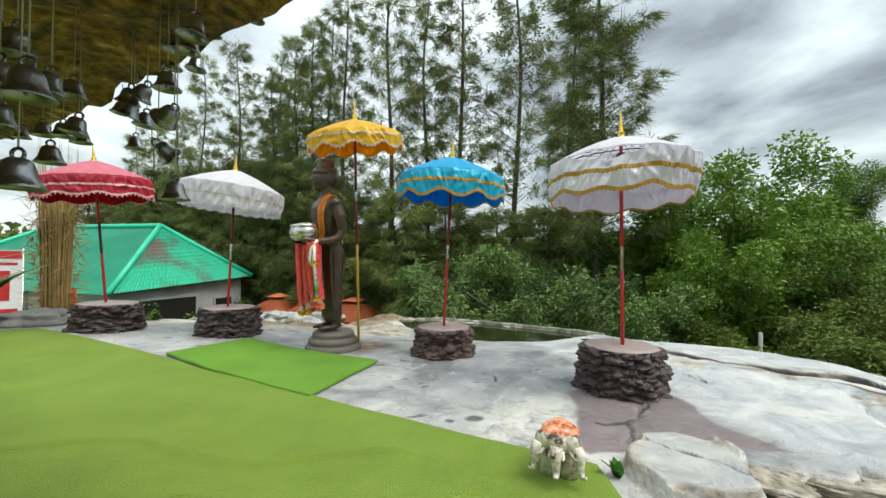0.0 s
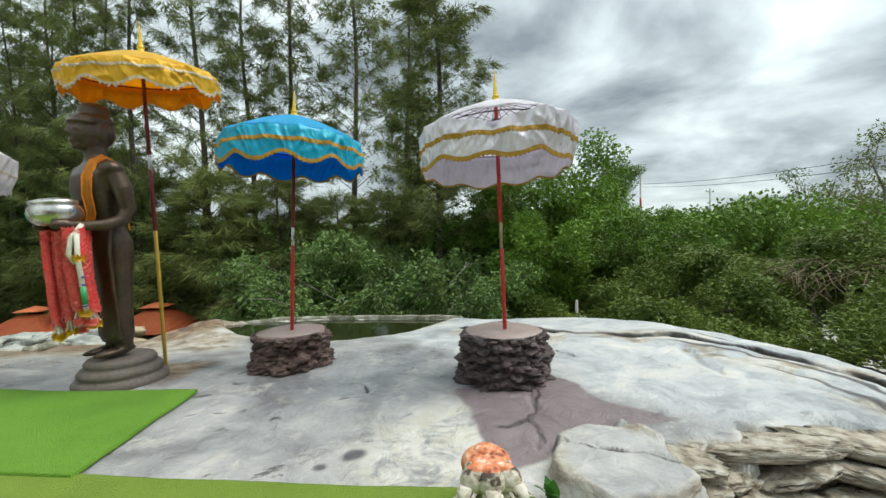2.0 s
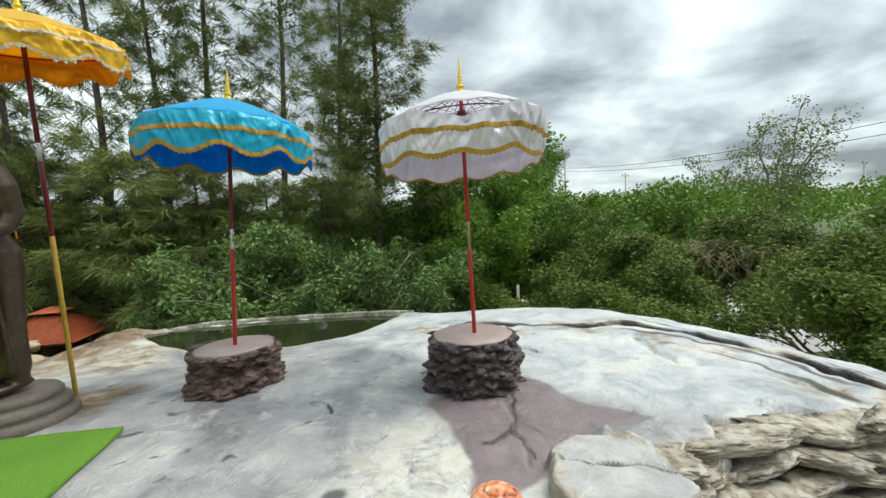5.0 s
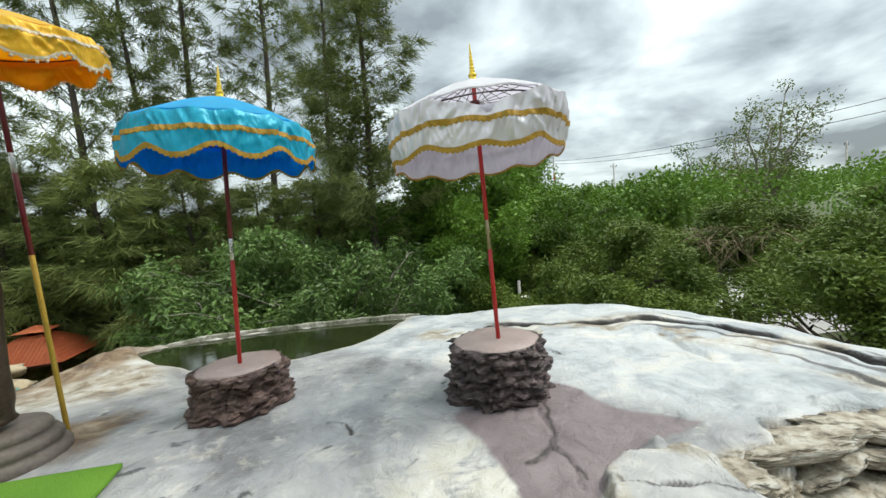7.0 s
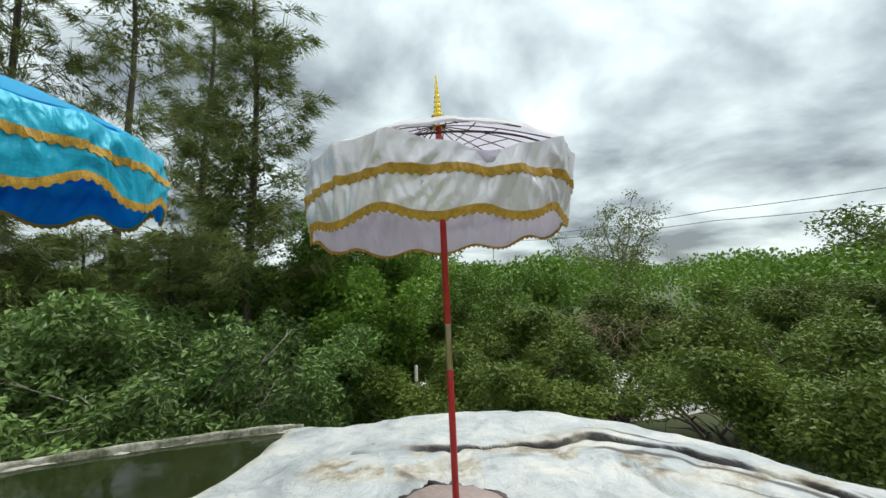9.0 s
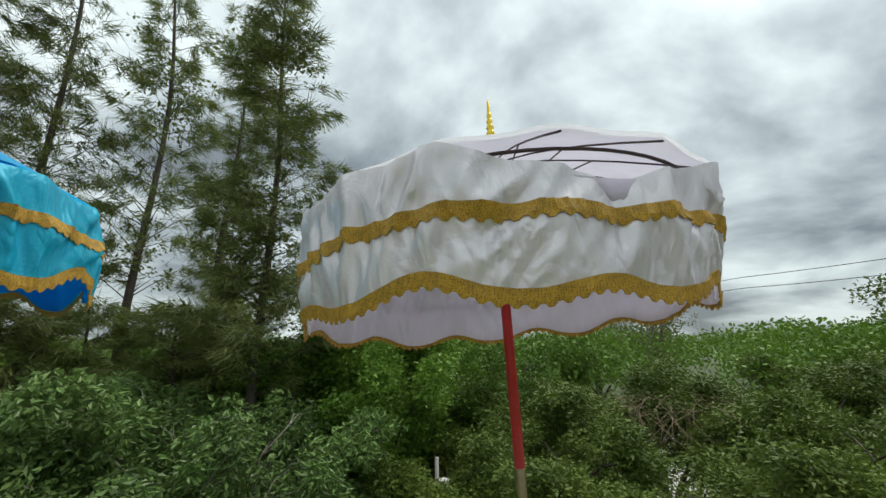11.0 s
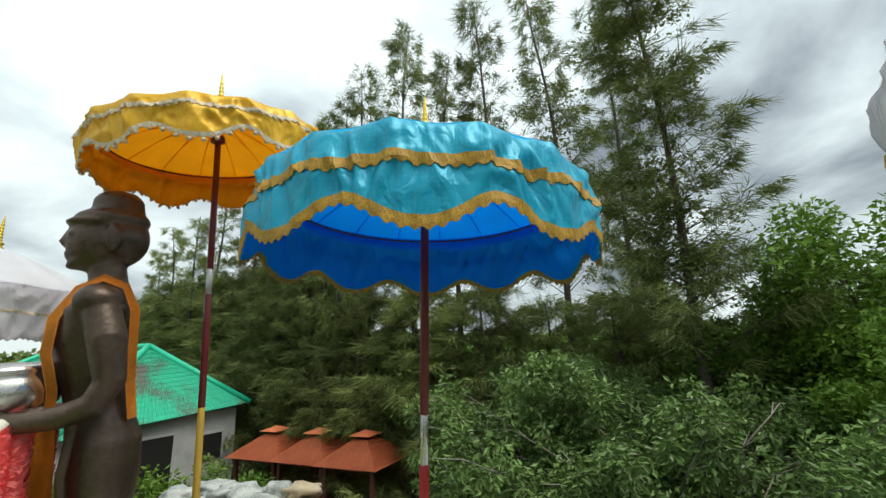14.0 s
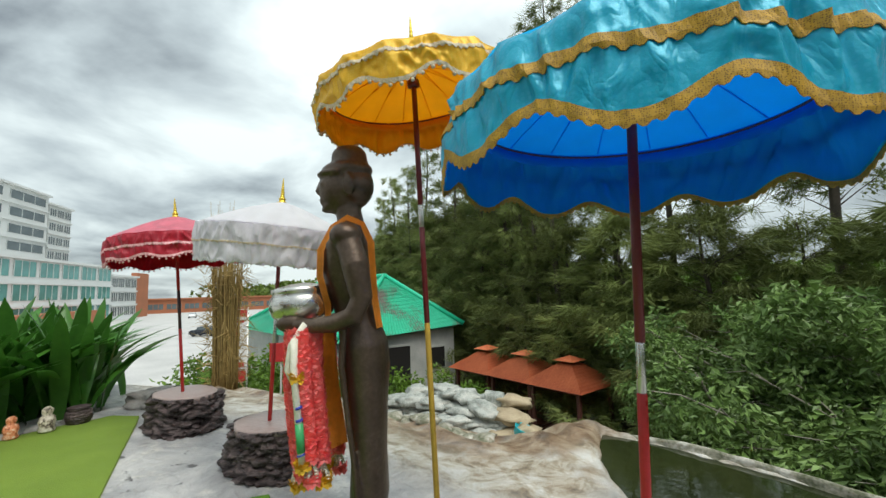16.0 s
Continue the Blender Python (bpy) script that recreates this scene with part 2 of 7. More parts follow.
M_needle = leaf_mat("casuarina_needles", (0.085, 0.122, 0.028), (0.27, 0.31, 0.095), 0.25, 0.6, 0.45)
M_leaf = leaf_mat("bush_leaf", (0.050, 0.108, 0.020), (0.205, 0.315, 0.085), 0.15, 0.42, 0.45)
M_leaf2 = leaf_mat("bright_leaf", (0.06, 0.13, 0.010), (0.17, 0.29, 0.035), 0.2, 0.5, 0.5)
M_leaf3 = leaf_mat("feathery_leaf", (0.05, 0.09, 0.010), (0.165, 0.225, 0.035), 0.16, 0.6, 0.5)
M_blade = leaf_mat("blade_leaf", (0.035, 0.13, 0.018), (0.09, 0.25, 0.035), 0.25, 0.3)
M_dryleaf = leaf_mat("dry_reed", (0.20, 0.13, 0.04), (0.46, 0.33, 0.12), 0.1, 0.7)
M_twig = plain("dry_twig", (0.26, 0.195, 0.12), 0.9, 0, 0.3)
M_conc = ramp_mat("weathered_concrete", [(0.38, (0.10, 0.11, 0.06)), (0.5, (0.27, 0.26, 0.20)), (0.66, (0.56, 0.54, 0.48))], 4.5, 0.8, 0, 0.4, 30)
M_lot = ramp_mat("pale_concrete_lot", [(0.3, (0.36, 0.36, 0.35)), (0.5, (0.46, 0.455, 0.44)), (0.7, (0.54, 0.53, 0.51))], 0.25, 0.75, 0, 0.2, 6)
M_grass = ramp_mat("rough_grass", [(0.3, (0.035, 0.055, 0.018)), (0.5, (0.065, 0.085, 0.03)), (0.7, (0.13, 0.12, 0.065))], 0.5, 0.95, 0, 0.8, 14)


def water_mat():
    m = ramp_mat("pond_water", [(0.3, (0.010, 0.016, 0.005)), (0.7, (0.028, 0.034, 0.012))], 1.5, 0.04, 0, 0.10, 7, rough_var=0.02)
    return m


M_water = water_mat()


def rock_ground():
    """Painted fake rock: grey coat, white and dark stains, ochre ledges, one brown-violet coat."""
    m = bpy.data.materials.new("painted_rock_floor")
    m.use_nodes = True
    n, k = m.node_tree.nodes, m.node_tree.links
    b = n["Principled BSDF"]
    tc = n.new("ShaderNodeTexCoord")

    def noise_of(scale, detail=6, rough=0.6, dist=0.4, st=(1, 1, 1)):
        mp = n.new("ShaderNodeMapping")
        mp.inputs["Scale"].default_value = st
        k.new(tc.outputs["Object"], mp.inputs["Vector"])
        t_ = n.new("ShaderNodeTexNoise")
        t_.inputs["Scale"].default_value, t_.inputs["Detail"].default_value = scale, detail
        t_.inputs["Roughness"].default_value, t_.inputs["Distortion"].default_value = rough, dist
        k.new(mp.outputs["Vector"], t_.inputs["Vector"])
        return t_.outputs["Fac"]

    def ramp(fac, stops):
        r = n.new("ShaderNodeValToRGB")
        r.color_ramp.elements[0].position, r.color_ramp.elements[0].color = stops[0][0], (*stops[0][1], 1)
        r.color_ramp.elements[1].position, r.color_ramp.elements[1].color = stops[-1][0], (*stops[-1][1], 1)
        for p, c in stops[1:-1]:
            r.color_ramp.elements.new(p).color = (*c, 1)
        k.new(fac, r.inputs["Fac"])
        return r.outputs["Color"]

    def mix(fac, a, c):
        x = n.new("ShaderNodeMixRGB")
        k.new(fac, x.inputs["Fac"])
        k.new(a, x.inputs["Color1"])
        k.new(c, x.inputs["Color2"])
        return x.outputs["Color"]

    def attr(name):
        a = n.new("ShaderNodeAttribute")
        a.attribute_name = name
        return a.outputs["Fac"]

    g = ramp(noise_of(1.1, 10, 0.68, 0.5), [(0.35, (0.20, 0.20, 0.20)), (0.46, (0.325, 0.328, 0.33)), (0.55, (0.42, 0.42, 0.415)), (0.66, (0.56, 0.555, 0.53))])
    # white and pale yellow scuffs
    scuff = ramp(noise_of(2.6, 12, 0.78, 0.35), [(0.53, (0, 0, 0)), (0.62, (0.6, 0.6, 0.6))])
    pale = ramp(noise_of(5.0), [(0.3, (0.56, 0.53, 0.43)), (0.7, (0.74, 0.73, 0.69))])
    c = mix(scuff, g, pale)
    # dark damp spots
    dark = ramp(noise_of(3.4, 8, 0.62, 0.3, (1, 1.6, 1)), [(0.33, (1, 1, 1)), (0.38, (0, 0, 0))])
    dc = n.new("ShaderNodeRGB")
    dc.outputs[0].default_value = (0.12, 0.12, 0.12, 1)
    c = mix(dark, c, dc.outputs[0])
    worn = n.new("ShaderNodeMath")
    worn.operation = "MULTIPLY"
    k.new(attr("worn"), worn.inputs[0])
    k.new(ramp(noise_of(3.2, 12, 0.75, 0.5), [(0.40, (0, 0, 0)), (0.52, (1, 1, 1))]), worn.inputs[1])
    c = mix(worn.outputs[0], c, pale)
    c = mix(attr("stain"), c, dc.outputs[0])
    # the pale coat on the outer dome, the ochre ledges, the brown-violet coat, cracks and gap shade as dark colour
    coat = ramp(noise_of(1.5, 11, 0.68, 0.7), [(0.34, (0.29, 0.31, 0.32)), (0.47, (0.46, 0.49, 0.50)), (0.56, (0.58, 0.59, 0.58)), (0.67, (0.68, 0.65, 0.57))])
    c = mix(attr("coat"), c, coat)
    och = ramp(noise_of(3.0, 9, 0.72, 0.5, (1, 1, 3.2)), [(0.32, (0.05, 0.042, 0.034)), (0.42, (0.26, 0.20, 0.125)), (0.50, (0.46, 0.415, 0.33)), (0.60, (0.62, 0.61, 0.57))])
    c = mix(attr("ledge"), c, och)
    vio = ramp(noise_of(2.4, 6, 0.6, 0.3), [(0.3, (0.17, 0.135, 0.14)), (0.7, (0.275, 0.225, 0.23))])
    rusty = ramp(noise_of(2.6, 9, 0.65, 0.8), [(0.34, (0.075, 0.042, 0.022)), (0.5, (0.22, 0.145, 0.085)), (0.66, (0.42, 0.34, 0.24))])
    c = mix(attr("rust"), c, rusty)
    c = mix(attr("patch"), c, vio)
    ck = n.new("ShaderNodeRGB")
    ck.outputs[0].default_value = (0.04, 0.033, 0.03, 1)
    c = mix(attr("crack_shade"), c, ck.outputs[0])
    k.new(c, b.inputs["Base Color"])
    rr = n.new("ShaderNodeMapRange")
    rr.inputs["From Min"].default_value, rr.inputs["From Max"].default_value = 0.3, 0.7
    rr.inputs["To Min"].default_value, rr.inputs["To Max"].default_value = 0.26, 0.62
    k.new(noise_of(1.3), rr.inputs["Value"])
    k.new(rr.outputs["Result"], b.inputs["Roughness"])
    bp = n.new("ShaderNodeBump")
    bp.inputs["Strength"].default_value, bp.inputs["Distance"].default_value = 1.0, 0.05
    k.new(noise_of(5, 12, 0.66, 0.9), bp.inputs["Height"])
    k.new(bp.outputs["Normal"], b.inputs["Normal"])
    return m


M_rock = rock_ground()


# ---- mesh helpers ----
def part(name, bm, material, parent=None, label="", smooth=True):
    me = bpy.data.meshes.new(name)
    bm.to_mesh(me)
    bm.free()
    for m in (material if isinstance(material, (list, tuple)) else [material]):
        me.materials.append(m)
    if smooth:
        me.polygons.foreach_set("use_smooth", [True] * len(me.polygons))
    ob = new(name, me)
    ob.parent = parent
    if label:
        ob["label"] = label
    return ob


def flat_mesh(name, verts, faces, material, parent=None, smooth=True):
    me = bpy.data.meshes.new(name)
    me.from_pydata(verts, [], faces)
    for m in (material if isinstance(material, (list, tuple)) else [material]):
        me.materials.append(m)
    if smooth:
        me.polygons.foreach_set("use_smooth", [True] * len(me.polygons))
    ob = new(name, me)
    ob.parent = parent
    return ob


def thing(name, m, label, category, group="", kind=""):
    ob = new(name)
    ob.empty_display_size = 0.1
    ob.matrix_world = m
    return tagged(ob, label, category, group, kind)


def box(bm, x0, y0, z0, x1, y1, z1, m=None, bevel=0.0):
    r = bmesh.ops.create_cube(bm, size=1, matrix=Matrix.Translation(((x0 + x1) / 2, (y0 + y1) / 2, (z0 + z1) / 2)) @ Matrix.Diagonal((abs(x1 - x0), abs(y1 - y0), abs(z1 - z0), 1)))
    vs = r["verts"]
    if bevel:
        es = list({e for v in vs for e in v.link_edges})
        vs = bmesh.ops.bevel(bm, geom=es, offset=bevel, segments=2, affect="EDGES", profile=0.6)["verts"]
    if m is not None:
        bmesh.ops.transform(bm, matrix=m, verts=vs)
    return vs


def lathe(bm, prof, n=24, m=None, wobble=None):
    """Turns a list of (radius, height) round the z axis."""
    rings = []
    for r, z in prof:
        ring = []
        for i in range(n):
            a = 2 * math.pi * i / n
            q = r * (wobble(a, z) if wobble else 1)
            ring.append(bm.verts.new((q * math.cos(a), q * math.sin(a), z)))
        rings.append(ring)
    for a, b in zip(rings, rings[1:]):
        for i in range(n):
            bm.faces.new((a[i], a[(i + 1) % n], b[(i + 1) % n], b[i]))
    for ring, flip in ((rings[0], True), (rings[-1], False)):
        if prof[0 if flip else -1][0] > 1e-4:
            bm.faces.new(ring[::-1] if flip else ring)
    vs = [v for r in rings for v in r]
    if m is not None:
        bmesh.ops.transform(bm, matrix=m, verts=vs)
    return vs


def tube(bm, pts, radii, n=8, cap=True):
    """A tapered tube along points."""
    rings = []
    side = Vector((0.13, 0.99, 0.05))
    for i, p in enumerate(pts):
        d = Vector(pts[min(i + 1, len(pts) - 1)]) - Vector(pts[max(i - 1, 0)])
        d.normalize()
        u = d.cross(side)
        if u.length < 0.05:
            u = d.cross(Vector((1, 0, 0)))
        u.normalize()
        w = d.cross(u)
        r = radii[i] if isinstance(radii, (list, tuple)) else radii
        rings.append([bm.verts.new(Vector(p) + u * r * math.cos(2 * math.pi * j / n) + w * r * math.sin(2 * math.pi * j / n)) for j in range(n)])
    for a, b in zip(rings, rings[1:]):
        for j in range(n):
            bm.faces.new((a[j], b[j], b[(j + 1) % n], a[(j + 1) % n]))
    if cap:
        bm.faces.new(rings[0])
        bm.faces.new(rings[-1][::-1])


def sm(a, b, x):
    t_ = np.clip((x - a) / (b - a), 0, 1)
    return t_ * t_ * (3 - 2 * t_)


def poly_sd(px, py, poly):
    """Signed distance to a polygon: negative inside."""
    d = np.full(px.shape, 1e9)
    inside = np.zeros(px.shape, bool)
    for i in range(len(poly)):
        (x0, y0), (x1, y1) = poly[i], poly[(i + 1) % len(poly)]
        ex, ey = x1 - x0, y1 - y0
        u = np.clip(((px - x0) * ex + (py - y0) * ey) / (ex * ex + ey * ey), 0, 1)
        d = np.minimum(d, np.hypot(px - x0 - u * ex, py - y0 - u * ey))
        c = ((y0 > py) != (y1 > py)) & (px < (x1 - x0) * (py - y0) / (y1 - y0 + 1e-12) + x0)
        inside ^= c
    return np.where(inside, -d, d)


def line_d(px, py, pts):
    d = np.full(px.shape, 1e9)
    for (x0, y0), (x1, y1) in zip(pts, pts[1:]):
        ex, ey = x1 - x0, y1 - y0
        u = np.clip(((px - x0) * ex + (py - y0) * ey) / (ex * ex + ey * ey), 0, 1)
        d = np.minimum(d, np.hypot(px - x0 - u * ex, py - y0 - u * ey))
    return d


def vnoise(x, y, f, seed=0):
    """Smooth value noise on arrays."""
    rs = np.random.RandomState(seed)
    tab = rs.rand(256, 256)
    x, y = x * f + 100.3, y * f + 57.7
    xi, yi = np.floor(x).astype(int), np.floor(y).astype(int)
    u, v = x - xi, y - yi
    u, v = u * u * (3 - 2 * u), v * v * (3 - 2 * v)
    g = lambda a, b: tab[a % 256, b % 256]
    return (g(xi, yi) * (1 - u) + g(xi + 1, yi) * u) * (1 - v) + (g(xi, yi + 1) * (1 - u) + g(xi + 1, yi + 1) * u) * v


def fbm(x, y, f, seed=0, o=4):
    s, a, t_ = 0, 1, 0
    for i in range(o):
        s, t_ = s + a * vnoise(x, y, f * 2 ** i, seed + i), t_ + a
        a *= 0.5
    return s / t_


# ---- the terrace ----
TERRACE = [(5.0, -3.5), (5.15, 2.1), (5.4, 2.9), (5.7, 3.95), (5.55, 5.5), (4.6, 6.95), (3.8, 7.6), (3.25, 8.2), (2.5, 8.68), (0.85, 9.58), (-0.1, 9.9),
           (-1.3, 10.2), (-2.1, 11.2), (-3.0, 12.5), (-5.6, 12.6), (-6.6, 10.4), (-8.0, 9.5), (-8.8, 8.2), (-9.9, 7.4), (-10.3, 4), (-10.4, -3.5)]
POOL = [(-1.05, 9.85), (-0.9, 8.9), (-0.55, 8.35), (-0.3, 7.9), (0.1, 7.62), (0.86, 7.15), (1.6, 7.05), (2.38, 7.5), (3.08, 8.05), (2.46, 8.5), (0.83, 9.38), (-0.1, 9.7)]
PATCH = [(1.32, 4.28), (1.24, 3.74), (1.12, 3.32), (0.93, 3.1), (1.05, 2.9), (1.5, 2.98), (1.95, 3.05), (2.56, 2.98), (2.36, 3.5), (2.42, 4.0), (2.3, 4.35)]
CRACKS = [[(1.99, 3.95), (1.78, 3.66), (1.6, 3.5), (1.56, 3.33), (1.42, 3.1)], [(1.62, 3.5), (1.35, 3.42)], [(2.95, 4.9), (3.05, 4.7), (3.02, 4.55)], [(3.5, 3.9), (3.62, 3.75)], [(1.42, 2.98), (1.55, 2.74), (1.78, 2.62), (1.9, 2.4)], [(0.55, 4.9), (0.65, 4.72), (0.62, 4.6)]]
CREVICE = [(2.9, 6.5), (3.16, 6.16), (3.7, 5.5), (4.2, 4.9), (4.65, 4.6), (4.8, 3.9), (4.8, 3.3), (4.7, 2.85), (4.4, 2.2), (4.3, 1.0), (4.2, -1)]
LEDGE_LINE = [(4.35, 4.25), (4.02, 3.87), (3.76, 3.45), (4.1, 3.09), (4.17, 2.72), (4.11, 2.39), (3.9, 2.1)]
BROW = [(1.98, 2.72), (2.15, 2.86), (2.6, 2.72), (2.9, 2.82), (3.2, 2.5), (3.45, 2.42), (3.9, 2.0), (4.4, 1.5), (4.6, 0.0), (4.5, -3.6), (1.75, -3.6), (1.75, 2.3)]
SLAB = [(1.25, 2.72), (1.5, 3.02), (1.72, 3.05), (1.95, 2.9), (2.02, 2.66), (1.85, 2.3), (1.55, 2.2), (1.2, 2.3)]


def jitter(px, py):
    """Ragged copies of the plan's coordinates, so that cut lines run unevenly."""
    return (px + 0.12 * (fbm(px, py, 2.3, 3) - 0.5) + 0.10 * (vnoise(px, py, 6.5, 13) - 0.5), py + 0.12 * (fbm(px, py, 2.3, 9) - 0.5) + 0.10 * (vnoise(px, py, 6.5, 14) - 0.5))


def ground_z(px, py):
    px, py = np.asarray(px, float), np.asarray(py, float)
    jx, jy = jitter(px, py)
    z = 0.11 * sm(-1.6, -3.6, px) * sm(3.5, 6.0, py) - 0.13 * sm(5.8, 7.8, py) * sm(-2.2, -0.4, px)
    z += 0.05 * (fbm(px, py, 0.6, 21) - 0.5) + 0.018 * (fbm(px, py, 3.0, 22) - 0.5)
    z -= 0.95 * sm(8.3, 11.4, py) * sm(-1.2, -2.3, px) + 0.16 * sm(7.2, 8.4, py) * sm(-0.8, -1.8, px)
    # swirling ridges on the back slope
    z += 0.05 * (np.sin(9 * (py + 0.5 * px) + 8 * fbm(px, py, 0.8, 31)) * sm(8.0, 9.0, py) * sm(-0.9, -1.6, px))
    # a rounded mound between the pond and the back slope
    z += 0.13 * np.exp(-((px + 1.55) ** 2 / 0.45 + (py - 9.2) ** 2 / 0.9))
    # gentle dome on the outer part
    z += 0.015 * np.exp(-((px - 4.0) ** 2 + (py - 4.2) ** 2) / 1.6)
    # crevice: a thin groove with the outer lip standing a little higher, then rough ledges
    dc = line_d(jx, jy, CREVICE)
    z -= 0.10 * np.exp(-(dc / 0.028) ** 2) * (0.35 + 0.95 * vnoise(px, py, 2.1, 44))
    z -= 0.05 * np.exp(-(line_d(jx, jy, LEDGE_LINE) / 0.045) ** 2) * (0.3 + vnoise(px, py, 2.4, 43))
    z += 0.015 * np.exp(-((line_d(jx - 0.14, jy - 0.09, CREVICE)) / 0.09) ** 2)
    for off, hgt, sd in ((0.0, 0.045, 44), (-0.42, 0.02, 48)):
        outer = [(x + off, y + off * 0.65) for x, y in CREVICE] + [(9, -1), (9, 9), (3.6, 9)]
        di = -poly_sd(jx, jy, outer)
        z += hgt * sm(-0.012, 0.028, di) * sm(0.75, 0.1, di) * ((0.12 + 1.5 * vnoise(px, py, 2.3, sd) ** 2) if off == 0.0 else (0.15 + 1.3 * vnoise(px, py, 1.7, sd))) * sm(6.6, 5.9, py)
    for c in CRACKS:
        z -= 0.025 * np.exp(-(line_d(jx, jy, c) / 0.014) ** 2)
    # flat slab standing proud beside the turf
    ds = poly_sd(jx, jy, SLAB)
    z += 0.12 * sm(0.015, -0.03, ds)
    dsl = line_d(jx, jy, [(1.99, 2.98), (1.97, 2.8), (2.06, 2.55), (2.0, 2.3)])
    z += 0.05 * np.exp(-(dsl / 0.05) ** 2)
    z += 0.06 * np.exp(-((px - 2.03) ** 2 + (py - 3.02) ** 2) / 0.004)
    z += 0.05 * np.exp(-(line_d(jx, jy, [(2.88, 2.88), (3.12, 2.66)]) / 0.06) ** 2) + 0.05 * np.exp(-(line_d(jx, jy, [(3.4, 2.55), (3.75, 2.3)]) / 0.06) ** 2)
    # stacked ledges that step down into the hollow
    db = -poly_sd(jx + 0.34 * (fbm(px, py, 1.5, 65, 3) - 0.5), jy + 0.34 * (fbm(px, py, 1.5, 66, 3) - 0.5), BROW)
    depth = np.clip(db, 0, 1.3) * (1.7 + 0.7 * fbm(px, py, 1.1, 61)) + 0.05 * (fbm(px, py, 5.0, 63) - 0.5)
    step = 0.16
    q = depth / step + 1.5 * fbm(px, py, 2.2, 62)
    st = np.floor(q) + sm(0.80, 0.99, q - np.floor(q))
    fr = q - np.floor(q)
    z -= np.where(db > 0, np.clip(st - 0.6, 0, 9) * step * 0.85, 0)
    z -= np.where(db > 0.03, 0.05 * np.exp(-((fr - 0.10) / 0.10) ** 2) * (st > 0.7), 0)
    # pond basin
    dp = poly_sd(px + 0.08 * (vnoise(px, py, 3, 71) - 0.5), py + 0.08 * (vnoise(px, py, 3, 72) - 0.5), POOL)
    z -= 0.36 * sm(0.05, -0.22, dp)
    # the outer edge falls away
    de = poly_sd(jx, jy, TERRACE)
    z -= np.where(de > -0.35, 0.22 * (np.clip(de + 0.35, 0, 9) / 0.35) ** 2, 0) + np.where(de > 0.0, 6.0 * de, 0)
    return np.maximum(z, -4.4)


def build_terrace():
    # finer where the walk passes nearest
    xs = np.concatenate([np.arange(-11.2, -1.6, 0.06), np.arange(-1.6, 5.3, 0.018), np.arange(5.3, 6.6, 0.06)])
    ys = np.concatenate([np.arange(-4.2, 1.9, 0.06), np.arange(1.9, 7.6, 0.018), np.arange(7.6, 13.5, 0.045)])
    gx, gy = np.meshgrid(xs, ys, indexing="ij")
    gz = ground_z(gx, gy)
    de = poly_sd(gx, gy, TERRACE)
    keep = de < 0.72
    ny = len(ys)
    cell = keep[:-1, :-1] & keep[1:, :-1] & keep[1:, 1:] & keep[:-1, 1:]
    i, j = np.nonzero(cell)
    a = i * ny + j
    faces = np.stack([a, a + ny, a + ny + 1, a + 1], 1)
    used = np.unique(faces)
    remap = np.zeros(gx.size, int)
    remap[used] = np.arange(len(used))
    co = np.stack([gx.ravel(), gy.ravel(), gz.ravel()], 1)[used]
    # the outer slab's lip leans over the crevice
    kx, ky = jitter(co[:, 0], co[:, 1])
    outer = CREVICE + [(9, -1), (9, 9), (3.6, 9)]
    di = -poly_sd(kx, ky, outer)
    e = 0.01
    gxx, gyy = -(poly_sd(kx + e, ky, outer) + di) / e, -(poly_sd(kx, ky + e, outer) + di) / e
    lip = 0.015 * sm(0.005, 0.03, di) * sm(0.22, 0.06, di) * sm(6.6, 5.9, co[:, 1]) * sm(4.9, 4.6, np.abs(co[:, 0] - 1.0)) * (0.4 + vnoise(co[:, 0], co[:, 1], 3.0, 91))
    lip *= sm(0.0, 0.6, co[:, 1])
    bx, by = co[:, 0].copy(), co[:, 1].copy()
    co[:, 0] -= gxx * lip
    co[:, 1] -= gyy * lip
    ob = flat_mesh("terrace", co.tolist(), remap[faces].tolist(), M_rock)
    px, py = bx, by
    jx, jy = px + 0.12 * (fbm(px, py, 3.3, 3) - 0.5), py + 0.12 * (fbm(px, py, 3.3, 9) - 0.5)
    masks = {"patch": sm(0.02, -0.03, poly_sd(jx, jy, PATCH))}
    cr = np.zeros(len(px))
    for c in CRACKS:
        cr = np.maximum(cr, sm(0.026, 0.010, line_d(jx + 0.03 * (vnoise(px, py, 9, 4) - 0.5), jy + 0.03 * (vnoise(px, py, 9, 5) - 0.5), c) + 0.014 * vnoise(px, py, 5, 6)))
    # near-black band along the crevice: the shade in its gap, put into the colour
    masks["crack_shade"] = np.maximum(cr, 0.97 * sm(0.062, 0.04, line_d(*jitter(px, py), CREVICE)) * sm(0.15, 0.4, vnoise(px, py, 2.1, 44)))
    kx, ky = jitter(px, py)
    # side cracks are this painted shade alone, with no groove under them
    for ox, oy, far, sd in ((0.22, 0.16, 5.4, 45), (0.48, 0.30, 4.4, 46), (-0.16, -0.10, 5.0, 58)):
        masks["crack_shade"] = np.maximum(masks["crack_shade"], 0.9 * sm(0.04, 0.022, line_d(kx + ox, ky + oy, CREVICE)) * sm(far, far - 0.8, py) * sm(0.35, 0.6, vnoise(px, py, 2.6, sd)))
    ledge = np.maximum(sm(0.02, 0.12, -poly_sd(jx, jy, BROW)), 0.85 * sm(0.5, 0.25, line_d(jx + 0.25, jy + 0.15, CREVICE)) * sm(0.48, 0.53, fbm(px, py, 2.2, 81)))
    ledge = np.maximum(ledge, 0.8 * sm(0.09, 0.02, np.abs(poly_sd(jx, jy, SLAB))))
